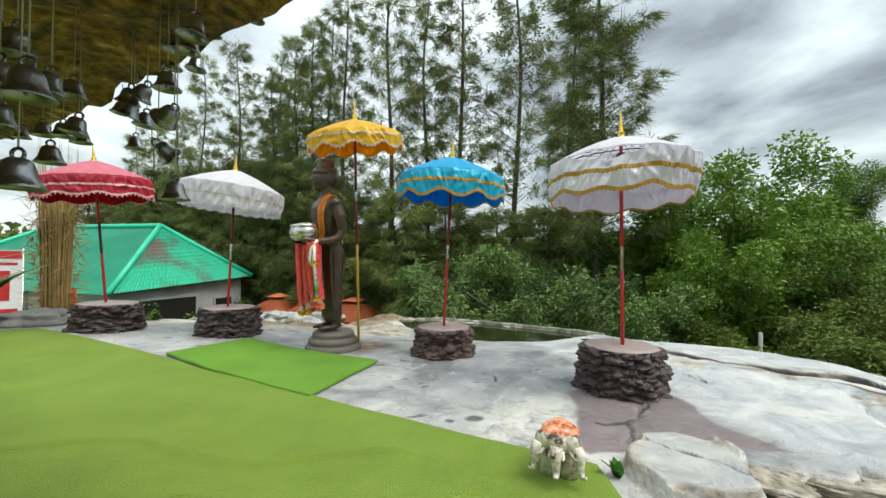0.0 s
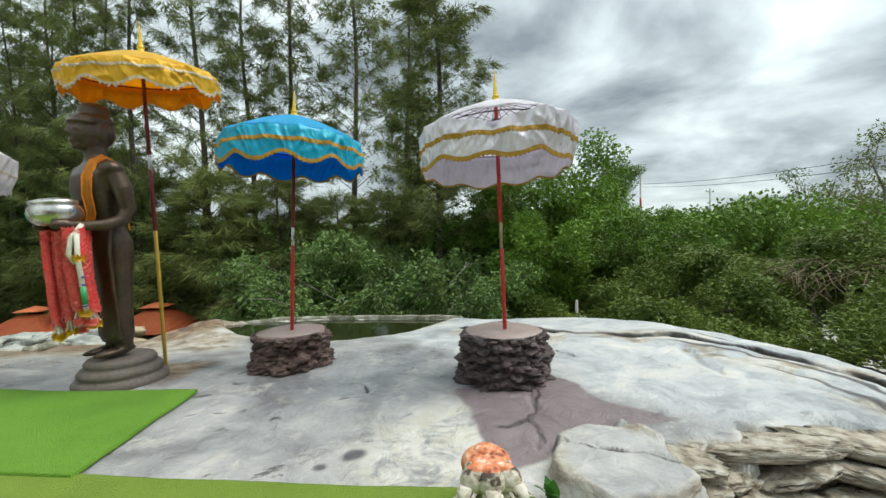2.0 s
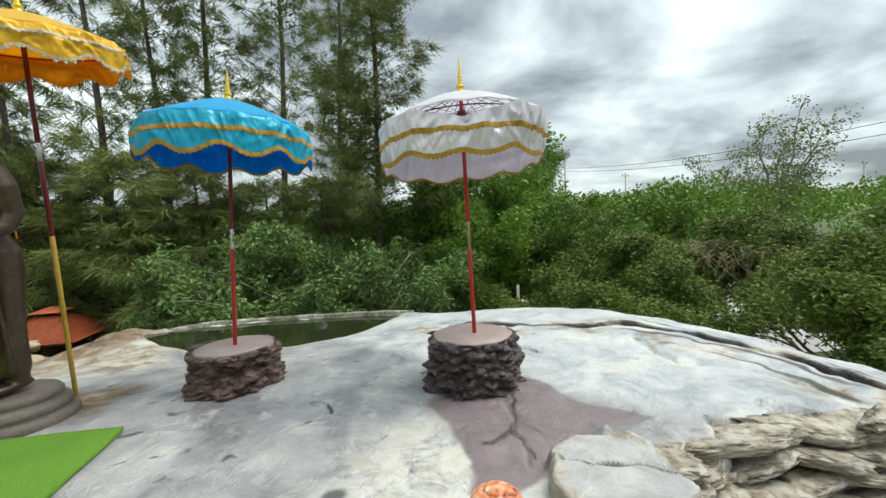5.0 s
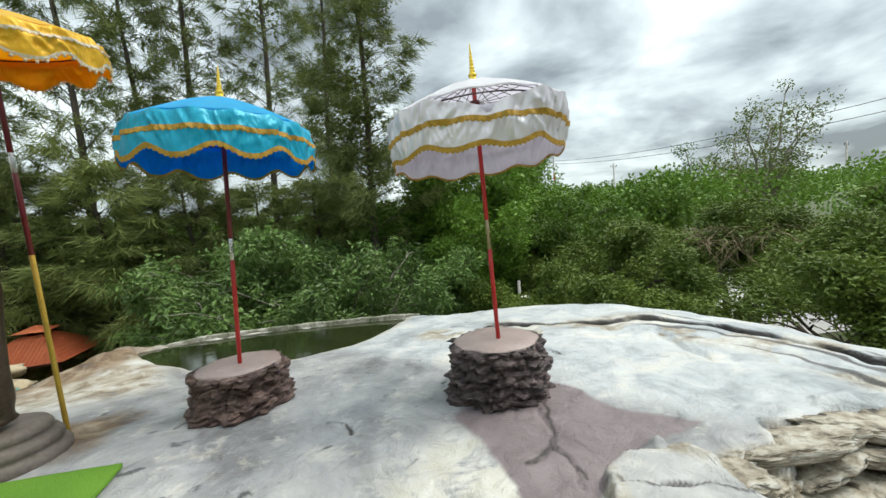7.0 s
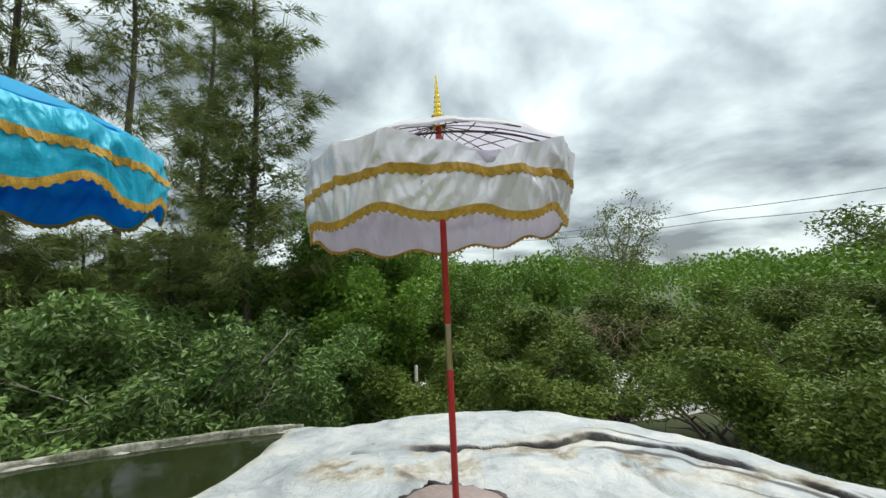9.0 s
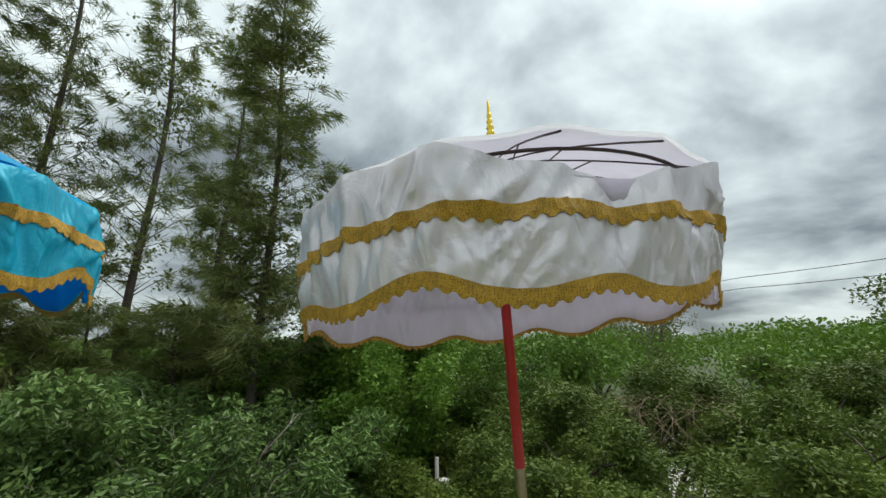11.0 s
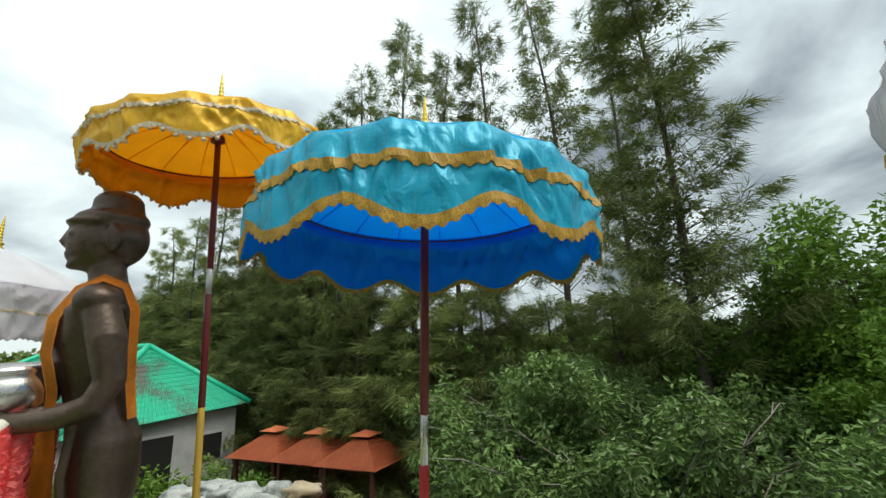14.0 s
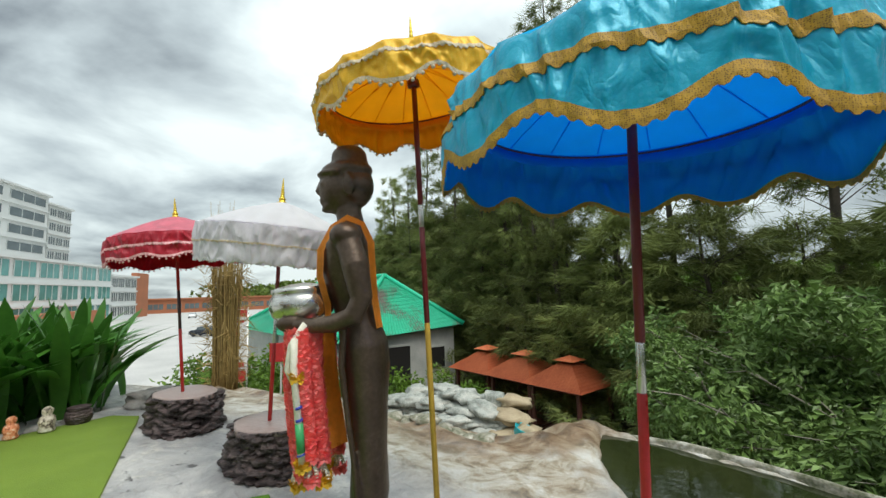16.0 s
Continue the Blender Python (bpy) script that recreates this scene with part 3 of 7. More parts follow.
    ledge = np.maximum(ledge, sm(6.9, 7.7, jy) * sm(-0.3, -0.9, px) * 0.9)
    ledge = np.maximum(ledge, 0.7 * sm(0.16, 0.05, np.abs(poly_sd(jx, jy, POOL))))
    # rusty wash round the yellow pole's foot and down the back slope
    rust = sm(0.55, 0.2, np.hypot(jx + 1.2, jy - 6.28) + 0.5 * (fbm(px, py, 3.0, 55) - 0.5))
    masks["rust"] = np.maximum(rust, sm(7.7, 8.7, jy) * sm(-0.3, -0.9, px) * sm(0.35, 0.6, fbm(px, py, 1.4, 56)))
    # where feet have worn the grey coat off, and two round damp stains
    masks["worn"] = sm(1.0, 0.25, np.hypot((jx - 0.72) * 1.1, jy - 3.35) + 0.7 * (fbm(px, py, 1.6, 57) - 0.5))
    masks["stain"] = np.maximum(sm(0.10, 0.05, np.hypot(jx - 0.29, (jy - 3.54) * 1.3)), sm(0.07, 0.03, np.hypot(jx - 0.08, (jy - 3.50) * 1.3)))
    masks["ledge"] = ledge
    masks["coat"] = sm(-0.25, 0.25, (jx - 2.35) + 0.35 * (jy - 4.0)) * sm(-0.3, -0.1, py - 2.2) * 0.9
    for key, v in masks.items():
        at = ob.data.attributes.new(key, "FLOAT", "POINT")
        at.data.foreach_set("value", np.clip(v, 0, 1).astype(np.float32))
    return tagged(ob, "weathered grey fake-rock terrace with cracks and ledges", "terrace", kind="structure")


build_terrace()


def gz1(x, y):
    return float(ground_z(np.array([x]), np.array([y]))[0])


def turf(name, poly, lift, material, label):
    """A sheet laid over the rock, cut along straight edges."""
    bm = bmesh.new()
    x0, x1 = min(p[0] for p in poly), max(p[0] for p in poly)
    y0, y1 = min(p[1] for p in poly), max(p[1] for p in poly)
    nx, ny = max(2, int((x1 - x0) / 0.035)), max(2, int((y1 - y0) / 0.035))
    bmesh.ops.create_grid(bm, x_segments=nx, y_segments=ny, size=0.5, matrix=Matrix.Translation(((x0 + x1) / 2, (y0 + y1) / 2, 0)) @ Matrix.Diagonal((x1 - x0, y1 - y0, 1, 1)))
    for (ax, ay), (bx, by) in zip(poly, poly[1:] + poly[:1]):
        nrm = Vector((by - ay, ax - bx, 0))
        bmesh.ops.bisect_plane(bm, geom=list(bm.verts) + list(bm.edges) + list(bm.faces), plane_co=(ax, ay, 0), plane_no=nrm, clear_outer=True)
    bm.verts.ensure_lookup_table()
    px, py = np.array([v.co.x for v in bm.verts]), np.array([v.co.y for v in bm.verts])
    z = ground_z(px, py)
    wr = 0.034 * np.exp(-(line_d(px, py + 0.08 * np.sin(px * 3), [(-3.6, 2.75), (-2.2, 3.0), (-1.2, 2.75), (-0.2, 2.85)]) / 0.032) ** 2)
    wr += 0.030 * np.exp(-(line_d(px, py, [(-1.5, 2.35), (-0.4, 2.2), (0.3, 2.5)]) / 0.032) ** 2)
    for v, q in zip(bm.verts, z + lift + wr + 0.006 * vnoise(px, py, 2.0, 5)):
        v.co.z = q
    ed = [e for e in bm.edges if e.is_boundary]
    ex = bmesh.ops.extrude_edge_only(bm, edges=ed)
    for v in ex["geom"]:
        if isinstance(v, bmesh.types.BMVert):
            v.co.z -= 0.03
    bmesh.ops.recalc_face_normals(bm, faces=bm.faces)
    return tagged(part(name, bm, material), label, "turf", kind="structure")


turf("turf_main", [(1.03, 2.86), (-1.27, 4.02), (-3.44, 5.24), (-6.4, 6.59), (-6.75, 6.4), (-6.95, 5.2), (-7.0, -2.6), (1.0, -2.6)], 0.022, M_turf, "olive-green artificial turf laid over the rock floor")
turf("turf_strip", [(-0.81, 5.29), (-2.85, 6.18), (-3.46, 5.2), (-1.27, 3.97)], 0.040, M_turf2, "brighter green square of artificial turf")

# pond water and its back kerb
bm = bmesh.new()
bm.faces.new([bm.verts.new((x, y, -0.20)) for x, y in POOL])
tagged(part("water", bm, M_water, smooth=False), "still dark green pond water", "water", kind="structure")


def kerb():
    pts = [(-1.15, 10.0), (-0.1, 9.78), (0.83, 9.46), (1.7, 9.02), (2.46, 8.58), (3.12, 8.12), (3.22, 7.95)]
    bm = bmesh.new()
    rows = []
    dense = []
    for (x0, y0), (x1, y1) in zip(pts, pts[1:]):
        for q in range(10):
            dense.append((x0 + (x1 - x0) * q / 10, y0 + (y1 - y0) * q / 10))
    dense.append(pts[-1])
    for i, (x, y) in enumerate(dense):
        x2, y2 = dense[min(i + 1, len(dense) - 1)]
        x1, y1 = dense[max(i - 1, 0)]
        d = Vector((x2 - x1, y2 - y1, 0)).normalized()
        nrm = Vector((-d.y, d.x, 0))
        w = 0.026 + 0.012 * noise.noise((x * 4, y * 4, 0))
        h = -0.125 - 0.10 * max(0.0, min(1.0, (-0.1 - x) / 0.9)) + 0.02 * noise.noise((x * 3, y * 3, 4))
        c = Vector((x, y, 0))
        rows.append([bm.verts.new(c + nrm * a + Vector((0, 0, z))) for a, z in ((w, -0.75), (w, h - 0.03), (w * 0.6, h), (-w * 0.6, h), (-w, h - 0.03), (-w, -0.75))])
    for a, b in zip(rows, rows[1:]):
        for q in range(5):
            bm.faces.new((a[q], b[q], b[q + 1], a[q + 1]))
    bm.faces.new(rows[0][::-1])
    bm.faces.new(rows[-1])
    bmesh.ops.recalc_face_normals(bm, faces=bm.faces)
    return tagged(part("kerb", bm, M_conc), "pale chipped concrete kerb along the pond", "kerb", kind="structure")


kerb()

# ground sheet below the terrace, and the concrete lot
bm = bmesh.new()
bmesh.ops.create_grid(bm, x_segments=60, y_segments=60, size=1, matrix=Matrix.Diagonal((1500, 1500, 1, 1)) )
for v in bm.verts:
    v.co.z = -4.0
tagged(part("ground", bm, M_grass), "rough grass and bare earth around the terrace", "ground", kind="structure")
bm = bmesh.new()
box(bm, -240, -80, -4.2, -9.0, 14.6, -3.985)
box(bm, -240, 14.6, -4.2, -26, 150, -3.985)
tagged(part("pavement", bm, M_lot, smooth=False), "wide pale concrete car park", "pavement", kind="structure")


# ---- umbrellas ----
def umbrella(label, foot, tip, RV, rise, H, style, trims, pole, FIN=0.27, flare=0.0, lean=(0, 0), wind=(0, 0), sag=None, scallop=0.05, pompoms=None, seed=0, waves=10):
    """A ceremonial parasol: foot and tip of its pole, canopy radius, dome rise, valance height."""
    top_m, val_m, in_m = style
    R = RV * (1 - flare)
    foot, tip = Vector(foot), Vector(tip)
    axis = (tip - foot)
    L = axis.length
    rot = Vector((0, 0, 1)).rotation_difference(axis).to_matrix().to_4x4()
    root = thing("parasol", Matrix.Translation(foot) @ rot, label, "parasol", "ceremonial parasols")
    apex = L - FIN + 0.015
    rim = apex - rise
    # pole in painted lengths
    for i, (z0, z1, mt, nm) in enumerate(pole):
        bm = bmesh.new()
        r = 0.0195 if nm != "sleeve" else 0.0175
        lathe(bm, [(r * 0.9, z0), (r, z0 + 0.004), (r, z1 - 0.004), (r * 0.9, z1)], 14)
        part("pole" if nm == "pole" else nm, bm, mt, root)
    # finial
    bm = bmesh.new()
    pr = [(0.04, -0.02), (0.045, 0.0), (0.03, 0.012), (0.032, 0.03), (0.04, 0.04), (0.027, 0.05)]
    z = 0.05
    for i in range(6):
        r = 0.026 - 0.0028 * i
        pr += [(r * 0.75, z + 0.006), (r, z + 0.014), (r * 0.75, z + 0.024)]
        z += 0.026
    pr += [(0.008, z + 0.01), (0.005, z + 0.05), (0.0, z + 0.07)]
    lathe(bm, pr, 12, Matrix.Translation((0, 0, apex)) @ Matrix.Diagonal((1, 1, (L - apex + 0.01) / (z + 0.07), 1)))
    part("finial", bm, M_gold, root)
    tilt = Matrix.Translation((0, 0, rim)) @ Euler((radians(lean[0]), radians(lean[1]), 0)).to_matrix().to_4x4()
    N = 192
    nrib = 16

    def pull(a):
        """How far the cloth hangs in between two ribs."""
        return abs(math.sin(nrib * a / 2)) ** 0.8

    def fold(a, f):
        u = 8.0 * math.cos(a), 8.0 * math.sin(a)
        slant = 1.4 * f * math.sin(3 * a + seed)
        ridge = 1 - 2.4 * abs(noise.noise((u[0] + slant, u[1] - slant, 1.1 * f + seed)))
        fine = 1 - 2.4 * abs(noise.noise((2.3 * u[0] - 2 * slant, 2.3 * u[1] + slant, 2.6 * f + seed)))
        body = math.sin(math.pi * min(1, 0.12 + f * 0.8))
        return body * (0.026 * ridge + 0.008 * fine) - 0.020 * pull(a) * (1 - 0.35 * f) + 0.016 * f * noise.noise((3.2 * math.cos(a), 3.2 * math.sin(a), seed + f))

    def dome(r, a, off=0.0):
        t_ = r / R
        rib_dip = 0.014 * t_ * (0.5 - 0.5 * math.cos(nrib * a)) 
        return rise * (1 - t_ ** 1.32) - rib_dip + off

    for nm, off, mt in (("canopy", 0.0, top_m), ("lining", -0.014, in_m)):
        bm = bmesh.new()
        rings = []
        for q in range(1, 11):
            ring = []
            for i in range(N):
                a = 2 * math.pi * i / N
                r = R * q / 10 - (0.006 if off else 0) - 0.020 * pull(a) * (q / 10) ** 2
                ring.append(bm.verts.new((r * math.cos(a), r * math.sin(a), dome(r, a, off))))
            rings.append(ring)
        c = bm.verts.new((0, 0, rise + off))
        for i in range(N):
            bm.faces.new((c, rings[0][i], rings[0][(i + 1) % N]))
            for a, b in zip(rings, rings[1:]):
                bm.faces.new((a[i], b[i], b[(i + 1) % N], a[(i + 1) % N]))
        bm.transform(tilt)
        part(nm, bm, mt, root)

    def sag_at(a):
        if not sag:
            return 0.0
        az, half, deep = sag
        d = (a - radians(az) + math.pi) % (2 * math.pi) - math.pi
        return deep * math.cos(min(1, abs(d) / radians(half)) * math.pi / 2) ** 2

    def bottom(a):
        return -H + scallop * (0.5 + 0.5 * math.cos(waves * a + seed)) ** 1.3 - 0.35 * sag_at(a) + 0.012 * noise.noise((2 * math.cos(a), 2 * math.sin(a), 7.7 + seed))

    def val_point(a, f, off):
        zt = dome(R, a) - sag_at(a)
        z_ = zt + (bottom(a) - zt) * f
        r = R + (RV - R) * f ** 0.7 + off + fold(a, f) - 0.02 * f - 0.35 * sag_at(a) * (1 - f)
        return Vector((r * math.cos(a) + wind[0] * f, r * math.sin(a) + wind[1] * f, z_))

    for nm, off, mt in (("valance", 0.0, val_m), ("valance_lining", -0.01, in_m)):
        bm = bmesh.new()
        V = 20
        M = 480
        rings = [[bm.verts.new(val_point(2 * math.pi * i / M, q / V, off)) for i in range(M)] for q in range(V + 1)]
        for a, b in zip(rings, rings[1:]):
            for i in range(M):
                bm.faces.new((a[i], b[i], b[(i + 1) % M], a[(i + 1) % M]))
        bm.transform(tilt)
        part(nm, bm, mt, root)
    # lace trims with toothed lower edge
    for f0, hgt, mt, nm in trims:
        bm = bmesh.new()
        M = 480
        up, lo, lo2 = [], [], []
        for i in range(M):
            a = 2 * math.pi * i / M
            zt = dome(R, a) - sag_at(a)
            span = zt - bottom(a)
            tooth = 0.009 if i % 4 < 2 else 0.0
            drop = f0 * (dome(R, a) + H - 0.4 * scallop) - 0.75 * sag_at(a)
            start = f0 if f0 > 0.85 else max(0.03, drop / span)
            for lst, dz, off in ((up, 0.0, 0.006), (lo, hgt * 0.62, 0.007), (lo2, hgt * 0.8 + tooth, 0.006)):
                lst.append(bm.verts.new(val_point(a, start + dz / span, off)))
        for i in range(M):
            for a, b in ((up, lo), (lo, lo2)):
                bm.faces.new((a[i], b[i], b[(i + 1) % M], a[(i + 1) % M]))
        bm.transform(tilt)
        ob = part(nm, bm, mt, root, smooth=False)
        so = ob.modifiers.new("thickness", "SOLIDIFY")
        so.thickness = 0.003
    # ribs, struts, hub
    rib_me = None
    for i in range(nrib):
        a = 2 * math.pi * i / nrib
        m = tilt @ Matrix.Rotation(a, 4, "Z")
        if rib_me is None:
            bm = bmesh.new()
            tube(bm, [(0.03, 0, rise - 0.022)] + [(R * q / 6, 0, rise * (1 - (q / 6) ** 1.32) - 0.022) for q in range(1, 6)] + [(R * 0.985, 0, -0.015)], 0.0034, 5)
            ob = part("rib", bm, M_rib if sag else in_m, root)
            rib_me = ob.data
            bm = bmesh.new()
            tube(bm, [(0.03, 0, rise - (0.20 if sag else 0.06)), (R * 0.55, 0, rise * (1 - 0.55 ** 1.32) - 0.024)], 0.0028, 5)
            ob2 = part("strut", bm, M_rib if sag else in_m, root)
            st_me = ob2.data
        else:
            ob, ob2 = new("rib", rib_me), new("strut", st_me)
            ob.parent = ob2.parent = root
        ob.matrix_local = ob2.matrix_local = m
    bm = bmesh.new()
    lathe(bm, [(0.022, rise - 0.23), (0.045, rise - 0.22), (0.045, rise - 0.18), (0.022, rise - 0.17)], 14, tilt)
    part("hub", bm, M_darkred, root)
    bm = bmesh.new()
    tube(bm, [((R - 0.064) * math.cos(2 * math.pi * i / 64), (R - 0.064) * math.sin(2 * math.pi * i / 64), -0.030) for i in range(65)], 0.0055, 6, cap=False)
    bm.transform(tilt)
    part("hoop", bm, M_rib, root)
    # the sleeve that ties the lining to the hoop, a doubled strip of cloth
    bm = bmesh.new()
    rows = []
    for i in range(192):
        a = 2 * math.pi * i / 192
        w = 0.005 * math.sin(48 * a + seed) + 0.004 * noise.noise((9 * math.cos(a), 9 * math.sin(a), seed))
        low_z = 0.075 + 0.012 * noise.noise((4 * math.cos(a), 4 * math.sin(a), seed + 3))
        rows.append([bm.verts.new(((R - 0.045 - q * 0.012 + w * q) * math.cos(a), (R - 0.045 - q * 0.012 + w * q) * math.sin(a), -0.012 - low_z * q / 2 - (sag_at(a) if sag else 0))) for q in range(3)])
    for i in range(192):
        for q in range(2):
            bm.faces.new((rows[i][q], rows[(i + 1) % 192][q], rows[(i + 1) % 192][q + 1], rows[i][q + 1]))
    bm.transform(tilt)
    ob = part("hoop_sleeve", bm, in_m, root)
    so = ob.modifiers.new("thickness", "SOLIDIFY")
    so.thickness = 0.004
    if pompoms:
        bm = bmesh.new()
        M = 72
        for i in range(M):
            a = 2 * math.pi * (i + 0.5) / M
            p = val_point(a, 1.0, 0.0) + Vector((0, 0, -0.016))
            bmesh.ops.create_icosphere(bm, subdivisions=1, radius=0.0135, matrix=Matrix.Translation(p))
            tube(bm, [p + Vector((0, 0, 0.02)), p], 0.002, 3, cap=False)
        bm.transform(tilt)
        ob = part("pompom_fringe", bm, pompoms, root)
        ob["kind"] = "stuff"
    return root


umbrella("white satin parasol with gold lace and a sagging valance", (1.945, 4.37, 0.455), (1.952, 4.476, 3.035), 0.745, 0.33, 0.38,
         (M_top_w, M_white_c, M_white_i), [(0.44, 0.046, M_lace, "lace_band"), (0.94, 0.044, M_lace, "lace_edge")],
         [(0, 0.80, M_red, "pole"), (0.80, 1.06, M_brass, "sleeve"), (1.06, 2.33, M_red, "pole")], FIN=0.33, sag=(-125, 38, 0.11), scallop=0.045, seed=3, flare=-0.03, wind=(-0.025, 0.025), lean=(-2.0, 0.2))
umbrella("turquoise satin parasol with gold lace and blue lining", (0.05, 5.805, 0.38), (0.15, 5.72, 3.03), 0.775, 0.285, 0.335,
         (M_blue_t, M_blue_c, M_blue_i), [(0.40, 0.044, M_lace, "lace_band"), (0.95, 0.044, M_lace, "lace_edge")],
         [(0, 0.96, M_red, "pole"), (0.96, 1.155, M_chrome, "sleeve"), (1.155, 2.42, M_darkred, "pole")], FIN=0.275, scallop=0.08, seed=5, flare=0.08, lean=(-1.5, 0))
umbrella("yellow parasol with pale lace and beaded fringe over the statue", (-1.255, 6.335, 0.0), (-1.365, 6.275, 3.78), 0.735, 0.23, 0.26,
         (M_yel_t, M_yel_c, M_yel_i), [(0.26, 0.026, M_lacepale, "lace_band"), (0.92, 0.026, M_lacepale, "lace_edge")],
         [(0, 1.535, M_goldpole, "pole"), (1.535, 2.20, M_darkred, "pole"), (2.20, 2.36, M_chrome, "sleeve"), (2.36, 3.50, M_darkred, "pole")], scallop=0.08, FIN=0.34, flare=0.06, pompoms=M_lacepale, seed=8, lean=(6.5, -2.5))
umbrella("white parasol with net valance and gold finial", (-3.382, 6.541, 0.525), (-3.335, 6.63, 2.97), 0.755, 0.31, 0.36,
         (M_top_w, M_grey_c, M_white_i), [(0.48, 0.012, M_lacepale, "seam_band"), (0.965, 0.02, M_white_c, "lace_edge")],
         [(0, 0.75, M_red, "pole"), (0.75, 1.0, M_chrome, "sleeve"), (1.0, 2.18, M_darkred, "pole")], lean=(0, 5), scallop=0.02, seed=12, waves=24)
umbrella("red parasol with pink lace bands and beaded fringe", (-5.43, 6.688, 0.55), (-5.604, 6.58, 3.09), 0.775, 0.32, 0.32,
         (M_red_t, M_red_c, M_red_i), [(0.44, 0.03, M_lacepink, "lace_band"), (0.9, 0.03, M_lacepink, "lace_edge")],
         [(0, 0.8, M_red, "pole"), (0.8, 1.3, M_rib, "pole"), (1.3, 2.25, M_red, "pole")], scallop=0.05, flare=0.04, pompoms=M_lacepink, seed=15)


# ---- plinths of layered rock ----
def plinth(label, x, y, top, rx, ry, side, rot=0, seed=0, layers=6):
    base = gz1(x, y) - 0.03
    Hh = top - base
    root = thing("plinth", pose(x, y, base, 0, 0, rot), label, "plinth", "rock plinths under the parasols")
    bm = bmesh.new()
    n, v = 128, 54
    rings = []
    for q in range(v + 1):
        f = q / v
        ring = []
        for i in range(n):
            a = 2 * math.pi * i / n
            ca, sa = math.cos(a), math.sin(a)
            lay = f * layers + 0.9 * noise.noise((1.6 * ca, 1.6 * sa, seed)) + 0.55 * noise.noise((4 * ca, 4 * sa, seed + 5))
            ph = lay - math.floor(lay)
            idx = math.floor(lay)
            stone = noise.noise((2.3 * ca + idx * 3.1, 2.3 * sa, seed + idx * 1.7))
            r = 1.0 - 0.10 * f + 0.15 * stone + 0.085 * math.sqrt(max(0, math.sin(math.pi * min(1, ph * 1.12)))) - 0.03
            r += 0.06 * noise.noise((6 * ca, 6 * sa, 9 * f + seed)) + 0.04 * noise.noise((15 * ca, 15 * sa, 20 * f + seed))
            r -= 0.10 * max(0.0, 1 - 5 * abs(noise.noise((3.6 * ca, 3.6 * sa, 4.5 * f + 2 * seed)))) + 0.035 * max(0.0, 1 - 5 * abs(noise.noise((7 * ca, 7 * sa, 13 * f + seed))))
            if f > 0.97:
                r *= 0.97
            ring.append(bm.verts.new((rx * r * ca, ry * r * sa, Hh * f + (0.02 * noise.noise((2 * ca, 2 * sa, seed)) if f > 0.5 else 0))))
        rings.append(ring)
    for a, b in zip(rings, rings[1:]):
        for i in range(n):
            bm.faces.new((a[i], a[(i + 1) % n], b[(i + 1) % n], b[i]))
    bm.faces.new(rings[-1])
    part("rock_body", bm, side, root)
    bm = bmesh.new()
    lathe(bm, [(0.955, Hh - 0.05), (0.945, Hh + 0.004), (0.90, Hh + 0.012), (0.5, Hh + 0.016), (0.0, Hh + 0.018)], 64, Matrix.Diagonal((rx * 0.93, ry * 0.93, 1, 1)),
          lambda a, z: 0.93 + 0.09 * noise.noise((2 * math.cos(a), 2 * math.sin(a), seed)) + 0.03 * noise.noise((7 * math.cos(a), 7 * math.sin(a), seed)))
    part("cap", bm, M_plinthtop, root, "smooth cement cap")
    return root


plinth("dark layered rock plinth holding a white parasol", 1.945, 4.40, 0.445, 0.46, 0.44, M_plinth, 10, 1.3, 6)
plinth("reddish-brown layered rock plinth holding a turquoise parasol", 0.05, 5.83, 0.37, 0.45, 0.40, M_plinth2, 20, 4.1, 4)
plinth("dark layered rock plinth holding a white net parasol", -3.38, 6.58, 0.51, 0.47, 0.42, M_plinth, 0, 7.7, 5)
plinth("dark layered rock plinth holding a red parasol", -5.42, 6.72, 0.535, 0.56, 0.42, M_plinth, -6, 9.2, 5)


# ---- statue, base, bowl, sash, garlands ----
def ellipsoid(bm, c, r, sub=3, m=None):
    mm = Matrix.Translation(c) @ Matrix.Diagonal((*r, 1))
    return bmesh.ops.create_icosphere(bm, subdivisions=sub, radius=1, matrix=(m @ mm) if m else mm)["verts"]


def loft(bm, secs, n=32, p=2.3):
    rings = []
    for z, xc, hx, hy in secs:
        ring = []
        for i in range(n):
            a = 2 * math.pi * i / n
            ca, sa = math.cos(a), math.sin(a)
            k_ = (abs(ca) ** p + abs(sa) ** p) ** (-1 / p)
            ring.append(bm.verts.new((xc + hx * k_ * ca, hy * k_ * sa, z)))
        rings.append(ring)
    for a, b in zip(rings, rings[1:]):
        for i in range(n):
            bm.faces.new((a[i], a[(i + 1) % n], b[(i + 1) % n], b[i]))
    bm.faces.new(rings[0][::-1])
    bm.faces.new(rings[-1])


ST = pose(-1.58, 6.07, 0.02, 0, 0, 219) @ pose(0, 0, 0, 0, 4.0, 0)


